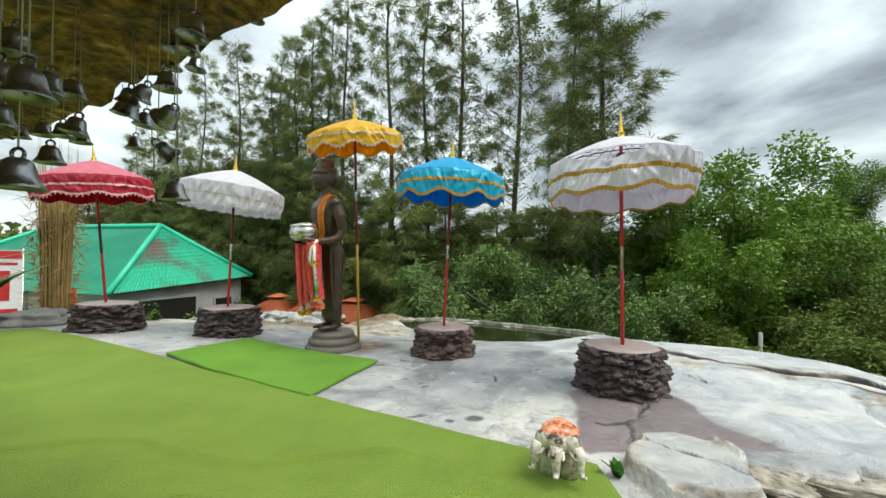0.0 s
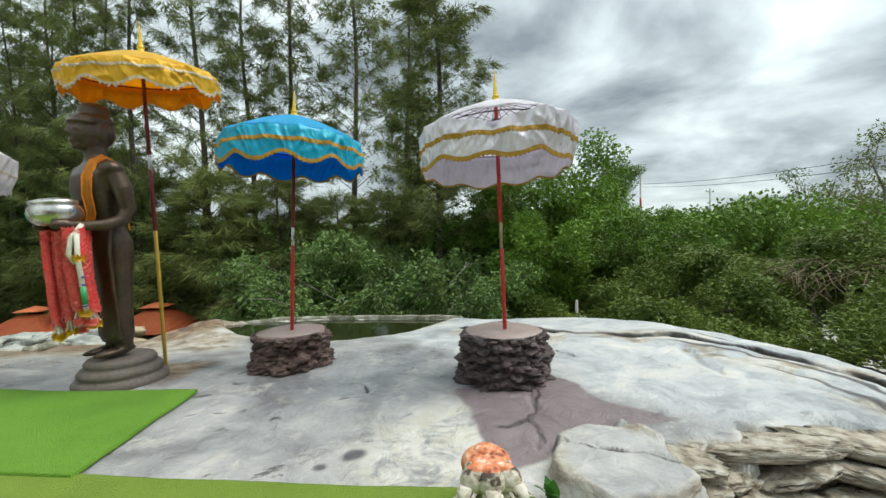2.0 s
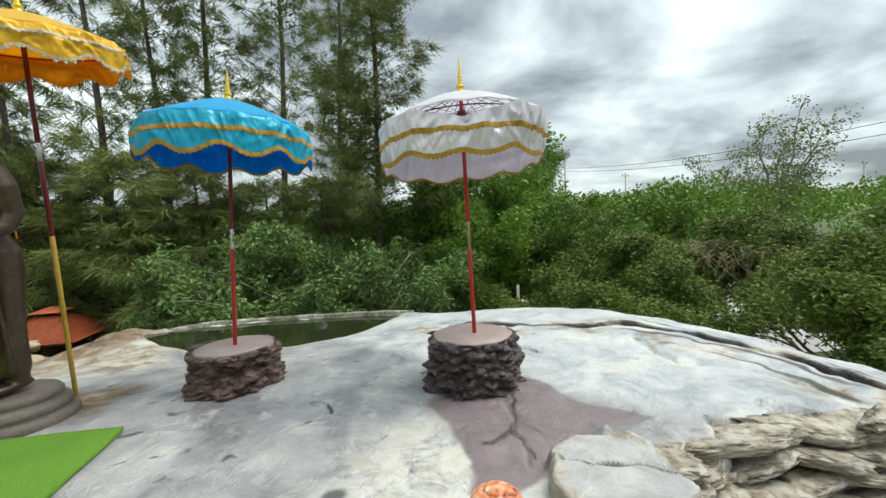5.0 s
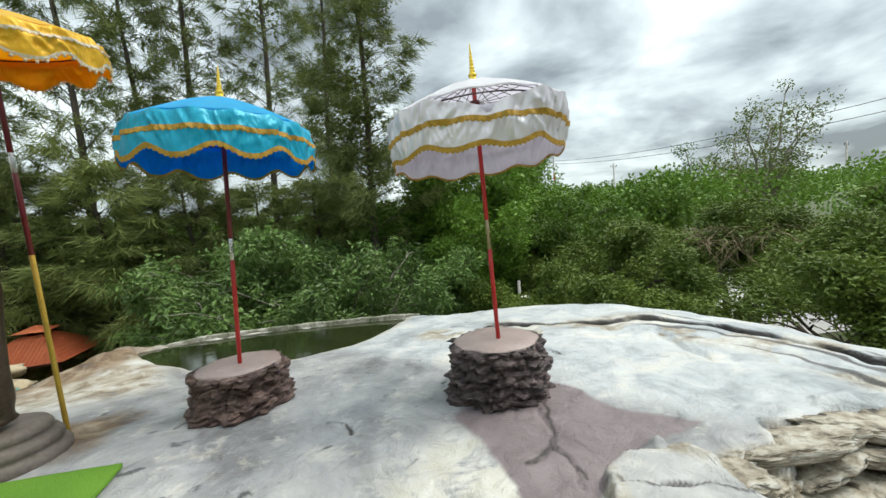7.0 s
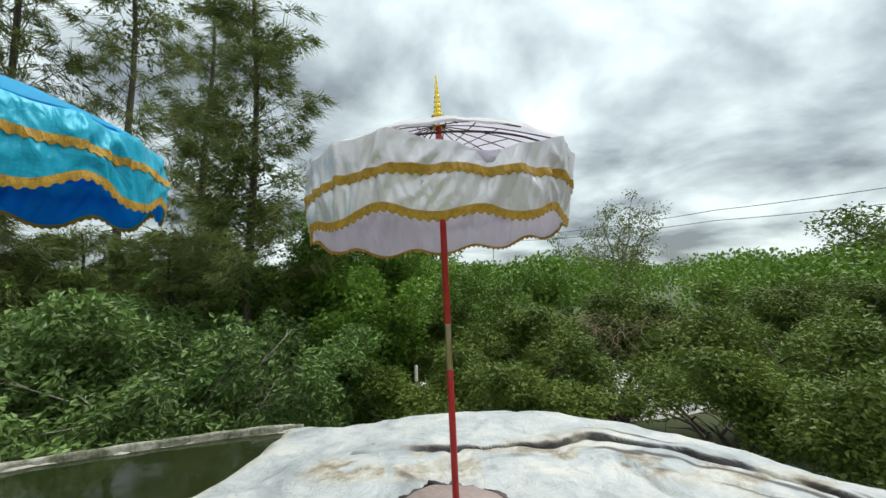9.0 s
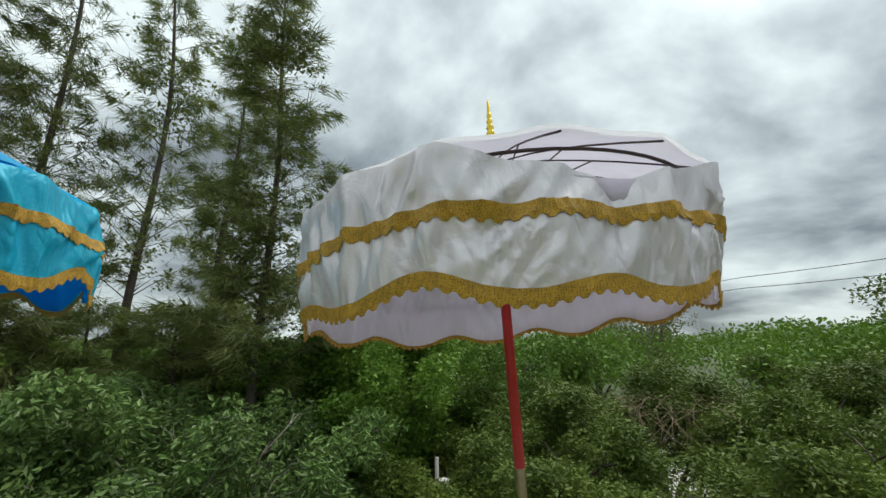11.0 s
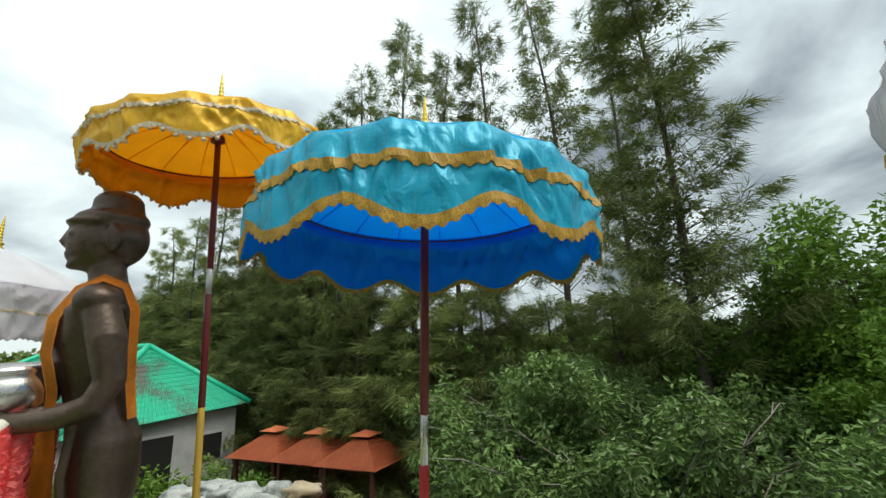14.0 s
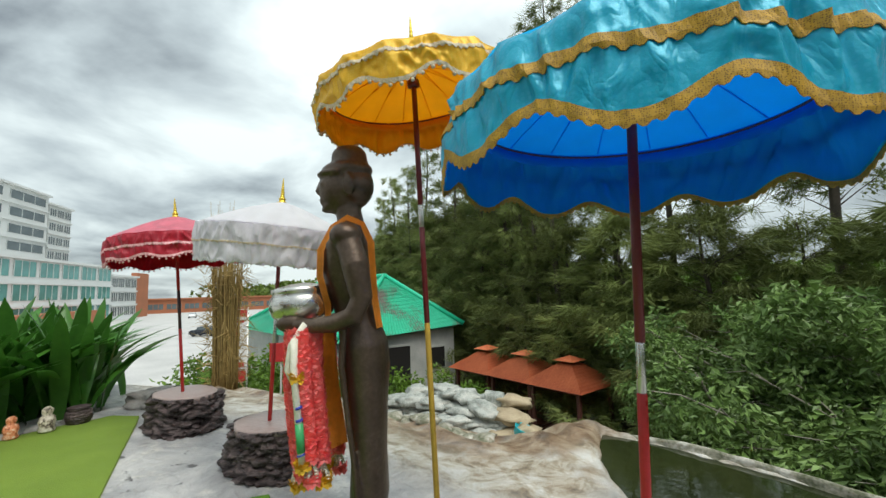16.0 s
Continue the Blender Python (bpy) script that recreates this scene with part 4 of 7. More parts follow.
def statue():
    bm = bmesh.new()
    loft(bm, [(0.40, -0.005, 0.10, 0.165), (0.46, -0.005, 0.115, 0.175), (0.7, -0.02, 0.105, 0.172), (1.0, -0.035, 0.115, 0.195), (1.25, -0.045, 0.138, 0.225), (1.40, -0.04, 0.142, 0.228),
              (1.56, -0.015, 0.120, 0.19), (1.70, 0.01, 0.125, 0.195), (1.90, 0.035, 0.150, 0.245), (2.05, 0.02, 0.140, 0.282), (2.13, 0.0, 0.110, 0.26), (2.185, -0.015, 0.085, 0.165), (2.235, -0.012, 0.08, 0.09), (2.34, 0.0, 0.078, 0.085)])
    for s in (-1, 1):
        tube(bm, [(-0.01, 0.09 * s, 0.44), (-0.015, 0.09 * s, 0.32)], [0.075, 0.065], 14)
        loft_foot = [(0.07, 0.10 * s, 0.315)]
        ellipsoid(bm, loft_foot[0], (0.17, 0.062, 0.04))
        tube(bm, [(-0.01, 0.275 * s, 2.09), (-0.05, 0.315 * s, 1.90), (-0.07, 0.32 * s, 1.70), (-0.02, 0.315 * s, 1.60), (0.09, 0.285 * s, 1.565), (0.21, 0.23 * s, 1.56), (0.30, 0.185 * s, 1.575)],
             [0.072, 0.076, 0.062, 0.06, 0.054, 0.046, 0.04], 14)
        ellipsoid(bm, (-0.005, 0.27 * s, 2.09), (0.09, 0.09, 0.085))
        ellipsoid(bm, (0.34, 0.165 * s, 1.585), (0.085, 0.042, 0.055))
        # ears with long lobes
        ellipsoid(bm, (-0.03, 0.135 * s, 2.45), (0.035, 0.018, 0.085))
        # the robe's outer edge down each side, from forearm to hem
        tube(bm, [(0.045, 0.235 * s, 1.53), (0.075, 0.235 * s, 1.3), (0.065, 0.205 * s, 1.0), (0.05, 0.185 * s, 0.7), (0.05, 0.18 * s, 0.43)], [0.022, 0.02, 0.018, 0.018, 0.022], 10)
    # head, jaw, nose, lips, hair cap with its front edge, topknot
    ellipsoid(bm, (0.025, 0, 2.455), (0.140, 0.120, 0.17), 4)
    ellipsoid(bm, (0.065, 0, 2.345), (0.085, 0.075, 0.06), 3)
    tube(bm, [(0.150, 0, 2.52), (0.172, 0, 2.45), (0.158, 0, 2.43)], [0.012, 0.020, 0.016], 10)
    ellipsoid(bm, (0.15, 0, 2.385), (0.018, 0.036, 0.014), 2)
    ellipsoid(bm, (0.148, 0, 2.362), (0.016, 0.032, 0.012), 2)
    ellipsoid(bm, (0.128, 0, 2.318), (0.032, 0.035, 0.022), 2)
    for s in (-1, 1):
        ellipsoid(bm, (0.125, 0.055 * s, 2.485), (0.03, 0.035, 0.014), 2)
    ellipsoid(bm, (-0.035, 0, 2.475), (0.140, 0.130, 0.168), 4)
    ellipsoid(bm, (-0.015, 0, 2.575), (0.160, 0.138, 0.078), 4)
    tube(bm, [(-0.005 + 0.165 * math.cos(a), 0.138 * math.sin(a), 2.54 + 0.02 * math.cos(a)) for a in [math.pi * (q / 10 - 0.5) * 0.9 for q in range(11)]], 0.013, 8)
    lathe(bm, [(0.12, 2.60), (0.112, 2.65), (0.108, 2.70), (0.085, 2.735), (0.04, 2.755), (0.0, 2.758)], 24, Matrix.Translation((-0.035, 0, 0)))
    ob = part("statue", bm, M_bronze)
    ob.matrix_world = ST @ Matrix.Diagonal((1.1, 1.04, 1, 1))
    rm = ob.modifiers.new("cast", "REMESH")
    rm.mode, rm.voxel_size, rm.use_smooth_shade = "VOXEL", 0.011, True
    sm_ = ob.modifiers.new("soften", "SMOOTH")
    sm_.factor, sm_.iterations = 0.5, 3
    return tagged(ob, "standing dark bronze statue holding an alms bowl", "statue")


statue()
bm = bmesh.new()
zb = gz1(-1.58, 6.07) - 0.02
lathe(bm, [(0.385, zb), (0.40, zb + 0.02), (0.40, zb + 0.07), (0.375, zb + 0.10), (0.345, zb + 0.115), (0.355, zb + 0.13), (0.36, zb + 0.16), (0.335, zb + 0.195), (0.295, zb + 0.21), (0.30, zb + 0.225),
           (0.305, zb + 0.25), (0.28, zb + 0.285), (0.24, zb + 0.30), (0.0, zb + 0.302)], 64, Matrix.Translation((-1.58, 6.07, 0)))
tagged(part("round_pedestal", bm, M_basestone), "round tiered pedestal of worn brown stone", "pedestal")
bm = bmesh.new()
lathe(bm, [(0.05, 1.525), (0.13, 1.54), (0.175, 1.58), (0.19, 1.635), (0.18, 1.69), (0.165, 1.71), (0.172, 1.722), (0.172, 1.745), (0.155, 1.75), (0.10, 1.765), (0.03, 1.775), (0.0, 1.777)], 40, ST @ Matrix.Translation((0.34, 0, -0.02)) @ Matrix.Diagonal((1.1, 1.1, 1.045, 1)))
tagged(part("alms_bowl", bm, M_silver), "polished silver alms bowl with a flat lid", "bowl")


def band(bm, pts, ups, width, m, thick=0.012):
    """A strip of cloth along points; ups gives the strip's cross direction."""
    rows = []
    for i, (p, u) in enumerate(zip(pts, ups)):
        d = (Vector(pts[min(i + 1, len(pts) - 1)]) - Vector(pts[max(i - 1, 0)])).normalized()
        u = Vector(u).normalized()
        nn = d.cross(u).normalized()
        w = width[i] if isinstance(width, (list, tuple)) else width
        rows.append([bm.verts.new(Vector(p) + u * (w * (q / 4 - 0.5)) + nn * 0.007 * math.sin(q * 2.4 + i)) for q in range(5)])
    fs = []
    for a, b in zip(rows, rows[1:]):
        for q in range(4):
            fs.append(bm.faces.new((a[q], b[q], b[q + 1], a[q + 1])))
    bmesh.ops.solidify(bm, geom=fs, thickness=thick)
    bmesh.ops.transform(bm, matrix=m, verts=bm.verts)


bm = bmesh.new()
band(bm, [(0.165, 0.10, 1.52), (0.150, 0.165, 1.68), (0.180, 0.20, 1.86), (0.165, 0.20, 2.02), (0.09, 0.18, 2.165), (-0.01, 0.165, 2.225), (-0.105, 0.17, 2.175), (-0.15, 0.19, 2.05), (-0.15, 0.19, 1.9), (-0.145, 0.17, 1.7), (-0.16, 0.14, 1.5)],
     [(-0.6, 0.8, 0), (-0.7, 0.7, 0), (-0.7, 0.7, 0), (-0.6, 0.8, -0.2), (-0.2, 1, -0.4), (0, 1, -0.45), (0.2, 1, -0.4), (0.5, 0.8, -0.1), (0.5, 0.8, 0), (0.5, 0.8, 0), (0.4, 0.9, 0)], [0.08, 0.085, 0.09, 0.095, 0.10, 0.10, 0.10, 0.09, 0.085, 0.08, 0.07], ST)
ob = part("sash", bm, M_orange)
tagged(ob, "orange cloth sash draped over the statue's shoulder", "sash")
bm = bmesh.new()
band(bm, [(0.20, 0.06, 1.54), (0.215, 0.05, 1.35), (0.22, 0.05, 1.15), (0.205, 0.05, 0.95), (0.17, 0.05, 0.78)], [(0.75, 0.8, 0)] * 5, [0.14, 0.20, 0.23, 0.22, 0.16], ST)
tagged(part("orange_cloth", bm, M_orange), "length of orange cloth hanging from the statue's arm", "cloth")

M_coral = ramp_mat("coral_petals", [(0.35, (0.99, 0.17, 0.165)), (0.65, (0.99, 0.33, 0.30))], 30, 0.6, 0, 0, 60, random_value=0.15, translucent=0.35)
M_jasmine = plain("cream_buds", (0.72, 0.70, 0.58), 0.6, 0, 0.12, 20, 0.3)
M_marigold = plain("marigold", (0.80, 0.46, 0.02), 0.6, 0, 0.2, 20, 0.4)
M_ribbon = plain("green_ribbon", (0.05, 0.36, 0.12), 0.4, 0, 0.1)
M_blueband = plain("blue_ribbon", (0.04, 0.06, 0.4), 0.4, 0, 0.1)


def petals(bm, path, r, count, rs, size):
    for _ in range(count):
        f = rs.rand() * (len(path) - 1)
        i = min(int(f), len(path) - 2)
        p = Vector(path[i]).lerp(Vector(path[i + 1]), f - i)
        a = rs.rand() * 2 * math.pi
        d = Vector((math.cos(a), math.sin(a), 0.5 * (rs.rand() - 0.5)))
        t_ = Vector((-math.sin(a), math.cos(a), 0))
        c = p + d * r * 0.75
        s = size * (0.7 + 0.6 * rs.rand())
        q = [c - t_ * s * 0.5, c + d * s * 0.5 + Vector((0, 0, s * 0.5)), c + t_ * s * 0.5, c + d * s * 0.3 - Vector((0, 0, s * 0.5))]
        bm.faces.new([bm.verts.new(v) for v in q])


def garland(label, x, y, top, bot, r, mt, seed, tassel=True, bow=0.0):
    rs = np.random.RandomState(seed)
    root = thing("garland", ST @ pose(x - 0.12, y, 0), label, "garland", "garlands hung from the statue's hands")
    path = [(bow * math.sin(math.pi * q / 8), 0.012 * math.sin(q + seed), top + (bot - top) * q / 8) for q in range(9)]
    bm = bmesh.new()
    tube(bm, path, r * 0.8, 8)
    petals(bm, path, r, int(1500 * (top - bot) * r / 0.045), rs, r * 0.8)
    part("flower_string", bm, mt, root, smooth=False)
    if tassel:
        z = bot
        bm = bmesh.new()
        for q in range(5):
            a = 2 * math.pi * q / 5
            dx, dy = 0.035 * math.cos(a), 0.035 * math.sin(a)
            for h in range(6):
                bmesh.ops.create_icosphere(bm, subdivisions=1, radius=0.010, matrix=Matrix.Translation((path[-1][0] + dx * (0.3 + h / 6), path[-1][1] + dy * (0.3 + h / 6), z - 0.012 - 0.017 * h)))
        part("bud_tassel", bm, M_jasmine, root, "cream flower-bud tassel")
        bm = bmesh.new()
        pth = [(path[-1][0], path[-1][1], z - 0.10), (path[-1][0], path[-1][1], z - 0.13)]
        tube(bm, pth, 0.03, 7)
        petals(bm, pth, 0.05, 90, rs, 0.04)
        part("end_flower", bm, mt if seed % 2 else M_marigold, root, smooth=False)
    return root


for i, (x, y, top, bot, r) in enumerate([(0.33, -0.20, 1.53, 0.66, 0.048), (0.40, -0.23, 1.53, 0.70, 0.05), (0.41, 0.25, 1.53, 0.80, 0.05), (0.36, 0.19, 1.53, 0.76, 0.055), (0.47, 0.20, 1.54, 0.82, 0.05),
                                        (0.50, 0.10, 1.52, 0.72, 0.04), (0.52, -0.10, 1.52, 0.76, 0.035), (0.56, 0.0, 1.53, 0.68, 0.035)]):
    garland("coral-red flower garland with a tasselled end", x, y, top, bot, r, M_coral, 41 + i, True, 0.015)


def bud_string():
    """Cream string with green and blue ribbons and marigolds."""
    root = thing("garland", ST @ pose(0.33, 0.30, 0), "cream bud garland with green ribbon and marigold tassels", "garland", "garlands hung from the statue's hands")
    bm = bmesh.new()
    tube(bm, [(0, 0, 1.50), (0.015, 0, 1.3), (0.0, 0, 0.78)], 0.021, 10)
    part("bud_rope", bm, M_jasmine, root)
    bm = bmesh.new()
    tube(bm, [(-0.06, -0.03, 1.58), (0.03, -0.04, 1.46), (0.06, -0.04, 1.32), (0.03, -0.04, 1.24), (-0.02, -0.04, 1.27), (0.0, -0.04, 1.38)], 0.021, 10)
    part("bud_loop", bm, M_jasmine, root)
    for z0, z1, mt in ((0.86, 1.02, M_ribbon), (1.03, 1.045, M_blueband), (0.84, 0.85, M_blueband), (1.10, 1.115, M_blueband)):
        bm = bmesh.new()
        tube(bm, [(0.002, 0, z0), (0.004, 0, z1)], 0.024, 10)
        part("ribbon", bm, mt, root)
    rs = np.random.RandomState(5)
    for z in (0.76, 1.26):
        bm = bmesh.new()
        pth = [(0, -0.02, z + 0.03), (0, -0.02, z)]
        tube(bm, pth, 0.03, 7)
        petals(bm, pth, 0.05, 120, rs, 0.035)
        part("marigold", bm, M_marigold, root, smooth=False)


bud_string()

# ---- small three-headed elephant figure on the turf ----
M_ivory = ramp_mat("chipped_white_paint", [(0.41, (0.07, 0.05, 0.035)), (0.48, (0.48, 0.42, 0.32)), (0.62, (0.74, 0.69, 0.60))], 16, 0.55, 0, 0.3, 50)
M_orangep = ramp_mat("orange_paint", [(0.36, (0.16, 0.04, 0.02)), (0.45, (0.62, 0.18, 0.07)), (0.54, (0.74, 0.33, 0.17)), (0.62, (0.80, 0.64, 0.50))], 22, 0.6, 0, 0.3, 50)


def elephant():
    bm = bmesh.new()

    def add(fn, idx):
        n0 = len(bm.faces)
        fn()
        bm.faces.ensure_lookup_table()
        for f_ in bm.faces[n0:]:
            f_.material_index = idx

    add(lambda: ellipsoid(bm, (0, 0, 0.19), (0.15, 0.10, 0.095)), 0)
    for sx in (-0.085, 0.085):
        for sy in (-0.055, 0.055):
            add(lambda sx=sx, sy=sy: tube(bm, [(sx, sy, 0.16), (sx, sy, 0.06), (sx, sy, 0.0)], [0.042, 0.036, 0.042], 12), 0)
    for yaw in (-48, 0, 48):
        m = pose(0.10, 0, 0.22, 0, 0, yaw)
        add(lambda m=m: ellipsoid(bm, (0.075, 0, 0.02), (0.068, 0.055, 0.062), 3, m), 0)
        tr = [m @ Vector(p) for p in ((0.13, 0, 0.01), (0.155, 0, -0.05), (0.152, 0, -0.11), (0.165, 0, -0.15), (0.19, 0, -0.145))]
        add(lambda tr=tr: tube(bm, tr, [0.03, 0.026, 0.02, 0.016, 0.012], 10), 0)
        for s in (-1, 1):
            tk = [m @ Vector(p) for p in ((0.115, 0.03 * s, -0.02), (0.15, 0.036 * s, -0.05), (0.175, 0.034 * s, -0.045))]
            add(lambda tk=tk: tube(bm, tk, [0.009, 0.007, 0.003], 7), 0)
            add(lambda s=s, m=m: ellipsoid(bm, (0.045, 0.062 * s, 0.015), (0.018, 0.03, 0.05), 2, m), 0)
        add(lambda m=m: ellipsoid(bm, (0.07, 0, 0.055), (0.05, 0.04, 0.032), 2, m), 1)
    add(lambda: ellipsoid(bm, (-0.02, 0, 0.225), (0.125, 0.105, 0.075)), 1)
    add(lambda: ellipsoid(bm, (-0.02, 0, 0.29), (0.06, 0.05, 0.022), 2), 1)
    add(lambda: tube(bm, [(-0.145, 0, 0.22), (-0.17, 0, 0.15), (-0.165, 0, 0.09)], [0.012, 0.009, 0.007], 7), 0)
    ob = part("elephant_figure", bm, [M_ivory, M_orangep])
    ob.matrix_world = pose(0.76, 2.66, gz1(0.76, 2.66) + 0.026, 0, 0, -112) @ Matrix.Diagonal((0.92, 1.18, 1.02, 1))
    return tagged(ob, "small white three-headed elephant figure with orange saddlecloth", "figurine")


elephant()

# ---- the rock overhang with bells ----
M_over = ramp_mat("ochre_overhang", [(0.38, (0.030, 0.013, 0.003)), (0.48, (0.17, 0.075, 0.008)), (0.58, (0.36, 0.19, 0.025)), (0.66, (0.66, 0.50, 0.25))], 4.0, 0.7, 0, 1.0, 22, fine=0.55, distance=0.05)
M_bell = ramp_mat("tarnished_bell", [(0.3, (0.20, 0.20, 0.205)), (0.7, (0.42, 0.42, 0.43))], 9, 0.28, 0.9, 0.08, 40)
M_string = plain("cotton_string", (0.45, 0.38, 0.27), 0.9)
LEDGE = [(-0.12, 0.85), (-0.475, 1.11), (-1.27, 1.67), (-2.36, 2.33), (-3.2, 2.80), (-4.2, 2.5), (-4.6, -2.0), (-0.2, -2.0)]


def overhang():
    bm = bmesh.new()
    bmesh.ops.create_grid(bm, x_segments=110, y_segments=90, size=0.5, matrix=Matrix.Translation((-2.3, 0.1, 0)) @ Matrix.Diagonal((7.0, 5.4, 1, 1)))
    for (ax, ay), (bx, by) in zip(LEDGE, LEDGE[1:] + LEDGE[:1]):
        bmesh.ops.bisect_plane(bm, geom=list(bm.verts) + list(bm.edges) + list(bm.faces), plane_co=(ax, ay, 0), plane_no=(by - ay, ax - bx, 0), clear_outer=True)
    if not bm.faces:
        raise ValueError("empty overhang")
    for v in bm.verts:
        x, y = v.co.x, v.co.y
        v.co.z = 2.06 + 0.08 * noise.noise((x * 1.3, y * 1.3, 1)) + 0.04 * noise.noise((x * 5, y * 5, 2)) + 0.02 * noise.noise((x * 14, y * 14, 3))
        if v.is_boundary:
            v.co.x += 0.03 * noise.noise((x * 5, y * 5, 7))
            v.co.y += 0.03 * noise.noise((x * 5, y * 5, 8))
    # a solid mass: the underside carried up to a rounded, lumpy top
    ex = bmesh.ops.extrude_face_region(bm, geom=list(bm.faces))
    top = {g for g in ex["geom"] if isinstance(g, bmesh.types.BMVert)}
    for v in bm.verts:
        x, y = v.co.x, v.co.y
        if v in top:
            v.co.z = 2.30 + 0.35 * max(0.0, min(1.0, -(x * 0.55 + y * 0.83 - 0.75))) + 0.12 * noise.noise((x * 1.1, y * 1.1, 5)) + 0.04 * noise.noise((x * 4, y * 4, 6))
        elif y < -1.3:
            v.co.z -= 2.4 * min(1, (-1.3 - y) / 0.6)
    bmesh.ops.recalc_face_normals(bm, faces=bm.faces)
    return tagged(part("rock_overhang", bm, M_over), "rough ochre-brown underside of a fake-rock overhang", "overhang", kind="structure")


overhang()


def bell(m, scale, up, first=[None]):
    """A small cast bell on a string; up is the string's length."""
    root = thing("bell", m, "small tarnished metal bell hanging on a cotton string", "bell", "bells under the rock overhang")
    if first[0] is None:
        bm = bmesh.new()
        lathe(bm, [(0.0, 0.0), (0.018, -0.002), (0.028, -0.010), (0.033, -0.025), (0.037, -0.045), (0.046, -0.062), (0.054, -0.070), (0.053, -0.074), (0.044, -0.066), (0.033, -0.045), (0.028, -0.02), (0.0, -0.012)], 24)
        b = part("bell_body", bm, M_bell, root)
        bm = bmesh.new()
        tube(bm, [(0.014 * math.cos(a), 0, 0.008 + 0.014 * math.sin(a)) for a in [math.pi * 2 * q / 12 for q in range(13)]], 0.0045, 6, cap=False)
        l = part("loop", bm, M_bell, root)
        bm = bmesh.new()
        tube(bm, [(0, 0, -0.015), (0, 0, -0.055)], 0.002, 5)
        bmesh.ops.create_icosphere(bm, subdivisions=2, radius=0.009, matrix=Matrix.Translation((0, 0, -0.06)))
        c = part("clapper", bm, M_bell, root)
        first[0] = (b.data, l.data, c.data)
    else:
        for nm, me in zip(("bell_body", "loop", "clapper"), first[0]):
            o = new(nm, me)
            o.parent = root
    root.scale = (scale,) * 3
    bm = bmesh.new()
    tube(bm, [(0, 0, 0.02), (0.002, 0.001, up * 0.5 / scale), (0, 0, up / scale)], 0.0022, 5)
    st = part("string", bm, M_string, root)
    st.matrix_local = m.to_quaternion().inverted().to_matrix().to_4x4()
    return root


def bell_at(px, py, width, tilt=(0, 0), size=1.0):
    """Bells placed by direction from the first standpoint: right, up (tangents) and the bell's angular width."""
    dist = 0.108 * size / (width / 718)
    r, u = (px - 784) / 718, (441 - py) / 718
    e = Vector((-0.043, 0.028, 1.425))
    p = e + Vector((r, 1.0, u + 0.009)) * dist
    bell(pose(p.x, p.y, p.z, tilt[0], tilt[1], px % 40), size, max(0.04, 2.05 - p.z))


for b_ in [(46, 290, 80, (0, 0)), (320, 328, 48, (0, 0)), (60, 130, 82, (0, 0)), (100, 140, 56, (0, 8)), (140, 152, 44, (0, 4)), (12, 195, 60, (0, 5)), (40, 62, 60, (8, 14)), (350, 38, 52, (0, 8)),
           (345, 72, 42, (0, 12)), (315, 70, 40, (0, 0)), (355, 108, 34, (0, 6)), (303, 135, 46, (0, 0)), (316, 200, 48, (50, 40)), (432, 16, 32, (10, 16)), (458, 22, 30, (0, 4)), (250, 250, 32, (0, 0)), (288, 262, 46, (35, -40)),
           (240, 165, 40, (10, 20)), (245, 190, 40, (0, 24)), (268, 208, 36, (0, 10)), (225, 190, 30, (0, 10)), (88, 228, 34, (0, 0)), (123, 228, 36, (0, 0)), (150, 218, 44, (0, 12)), (155, 240, 34, (0, 0)), (102, 268, 46, (0, 0)),
           (52, 238, 26, (0, 0)), (385, 55, 24, (0, 0)), (268, 160, 40, (20, 30)), (312, 108, 32, (0, 0)), (5, 60, 60, (0, 0)), (10, 120, 66, (0, 6)), (210, 300, 30, (0, 0))][:32]:
    bell_at(b_[0], b_[1], b_[2] * 1.0, b_[3], 0.60)


# ---- stacked ledge stones along the lip of the hollow ----
M_ledge = ramp_mat("ledge_stone", [(0.36, (0.06, 0.05, 0.04)), (0.44, (0.25, 0.21, 0.15)), (0.53, (0.42, 0.38, 0.30)), (0.66, (0.58, 0.56, 0.50))], 4.0, 0.6, 0, 1.0, 11, stretch=(1, 1, 4.5), fine=0.5, random_value=0.15, distance=0.06)


def ledge_stone(x, y, z, rx, ry, h, rot, seed):
    bm = bmesh.new()
    for v in bmesh.ops.create_icosphere(bm, subdivisions=4, radius=1)["verts"]:
        c = v.co.copy()
        q = noise.noise((1.5 * c.x + seed, 1.5 * c.y, 0.8 * c.z)) * 0.28 + noise.noise((4 * c.x, 4 * c.y + seed, 5 * c.z)) * 0.13 + noise.noise((11 * c.x, 11 * c.y, 9 * c.z + seed)) * 0.06
        flat = max(-1.0, min(1.0, 1.7 * c.z))
        lay = 3.2 * c.z + 3.0 * q + 0.8 * noise.noise((2.2 * c.x, 2.2 * c.y, seed))
        side = (1 - abs(c.z) ** 3) * (0.86 + 0.20 * (lay - math.floor(lay)) ** 0.5)
        wide = max(0.15, math.hypot(c.x, c.y)) ** -0.45
        v.co = Vector((c.x * wide * rx * (side + q), c.y * wide * ry * (side + q), flat * h * 0.5 + 0.03 * q))
    ob = part("ledge_stone", bm, M_ledge)
    ob.matrix_world = pose(x, y, z, 6 * math.sin(seed * 3), 7 * math.cos(seed * 5), rot)
    return tagged(ob, "rough layered grey-cream stone on the hollow's lip", "rock", "stacked stones round the hollow")


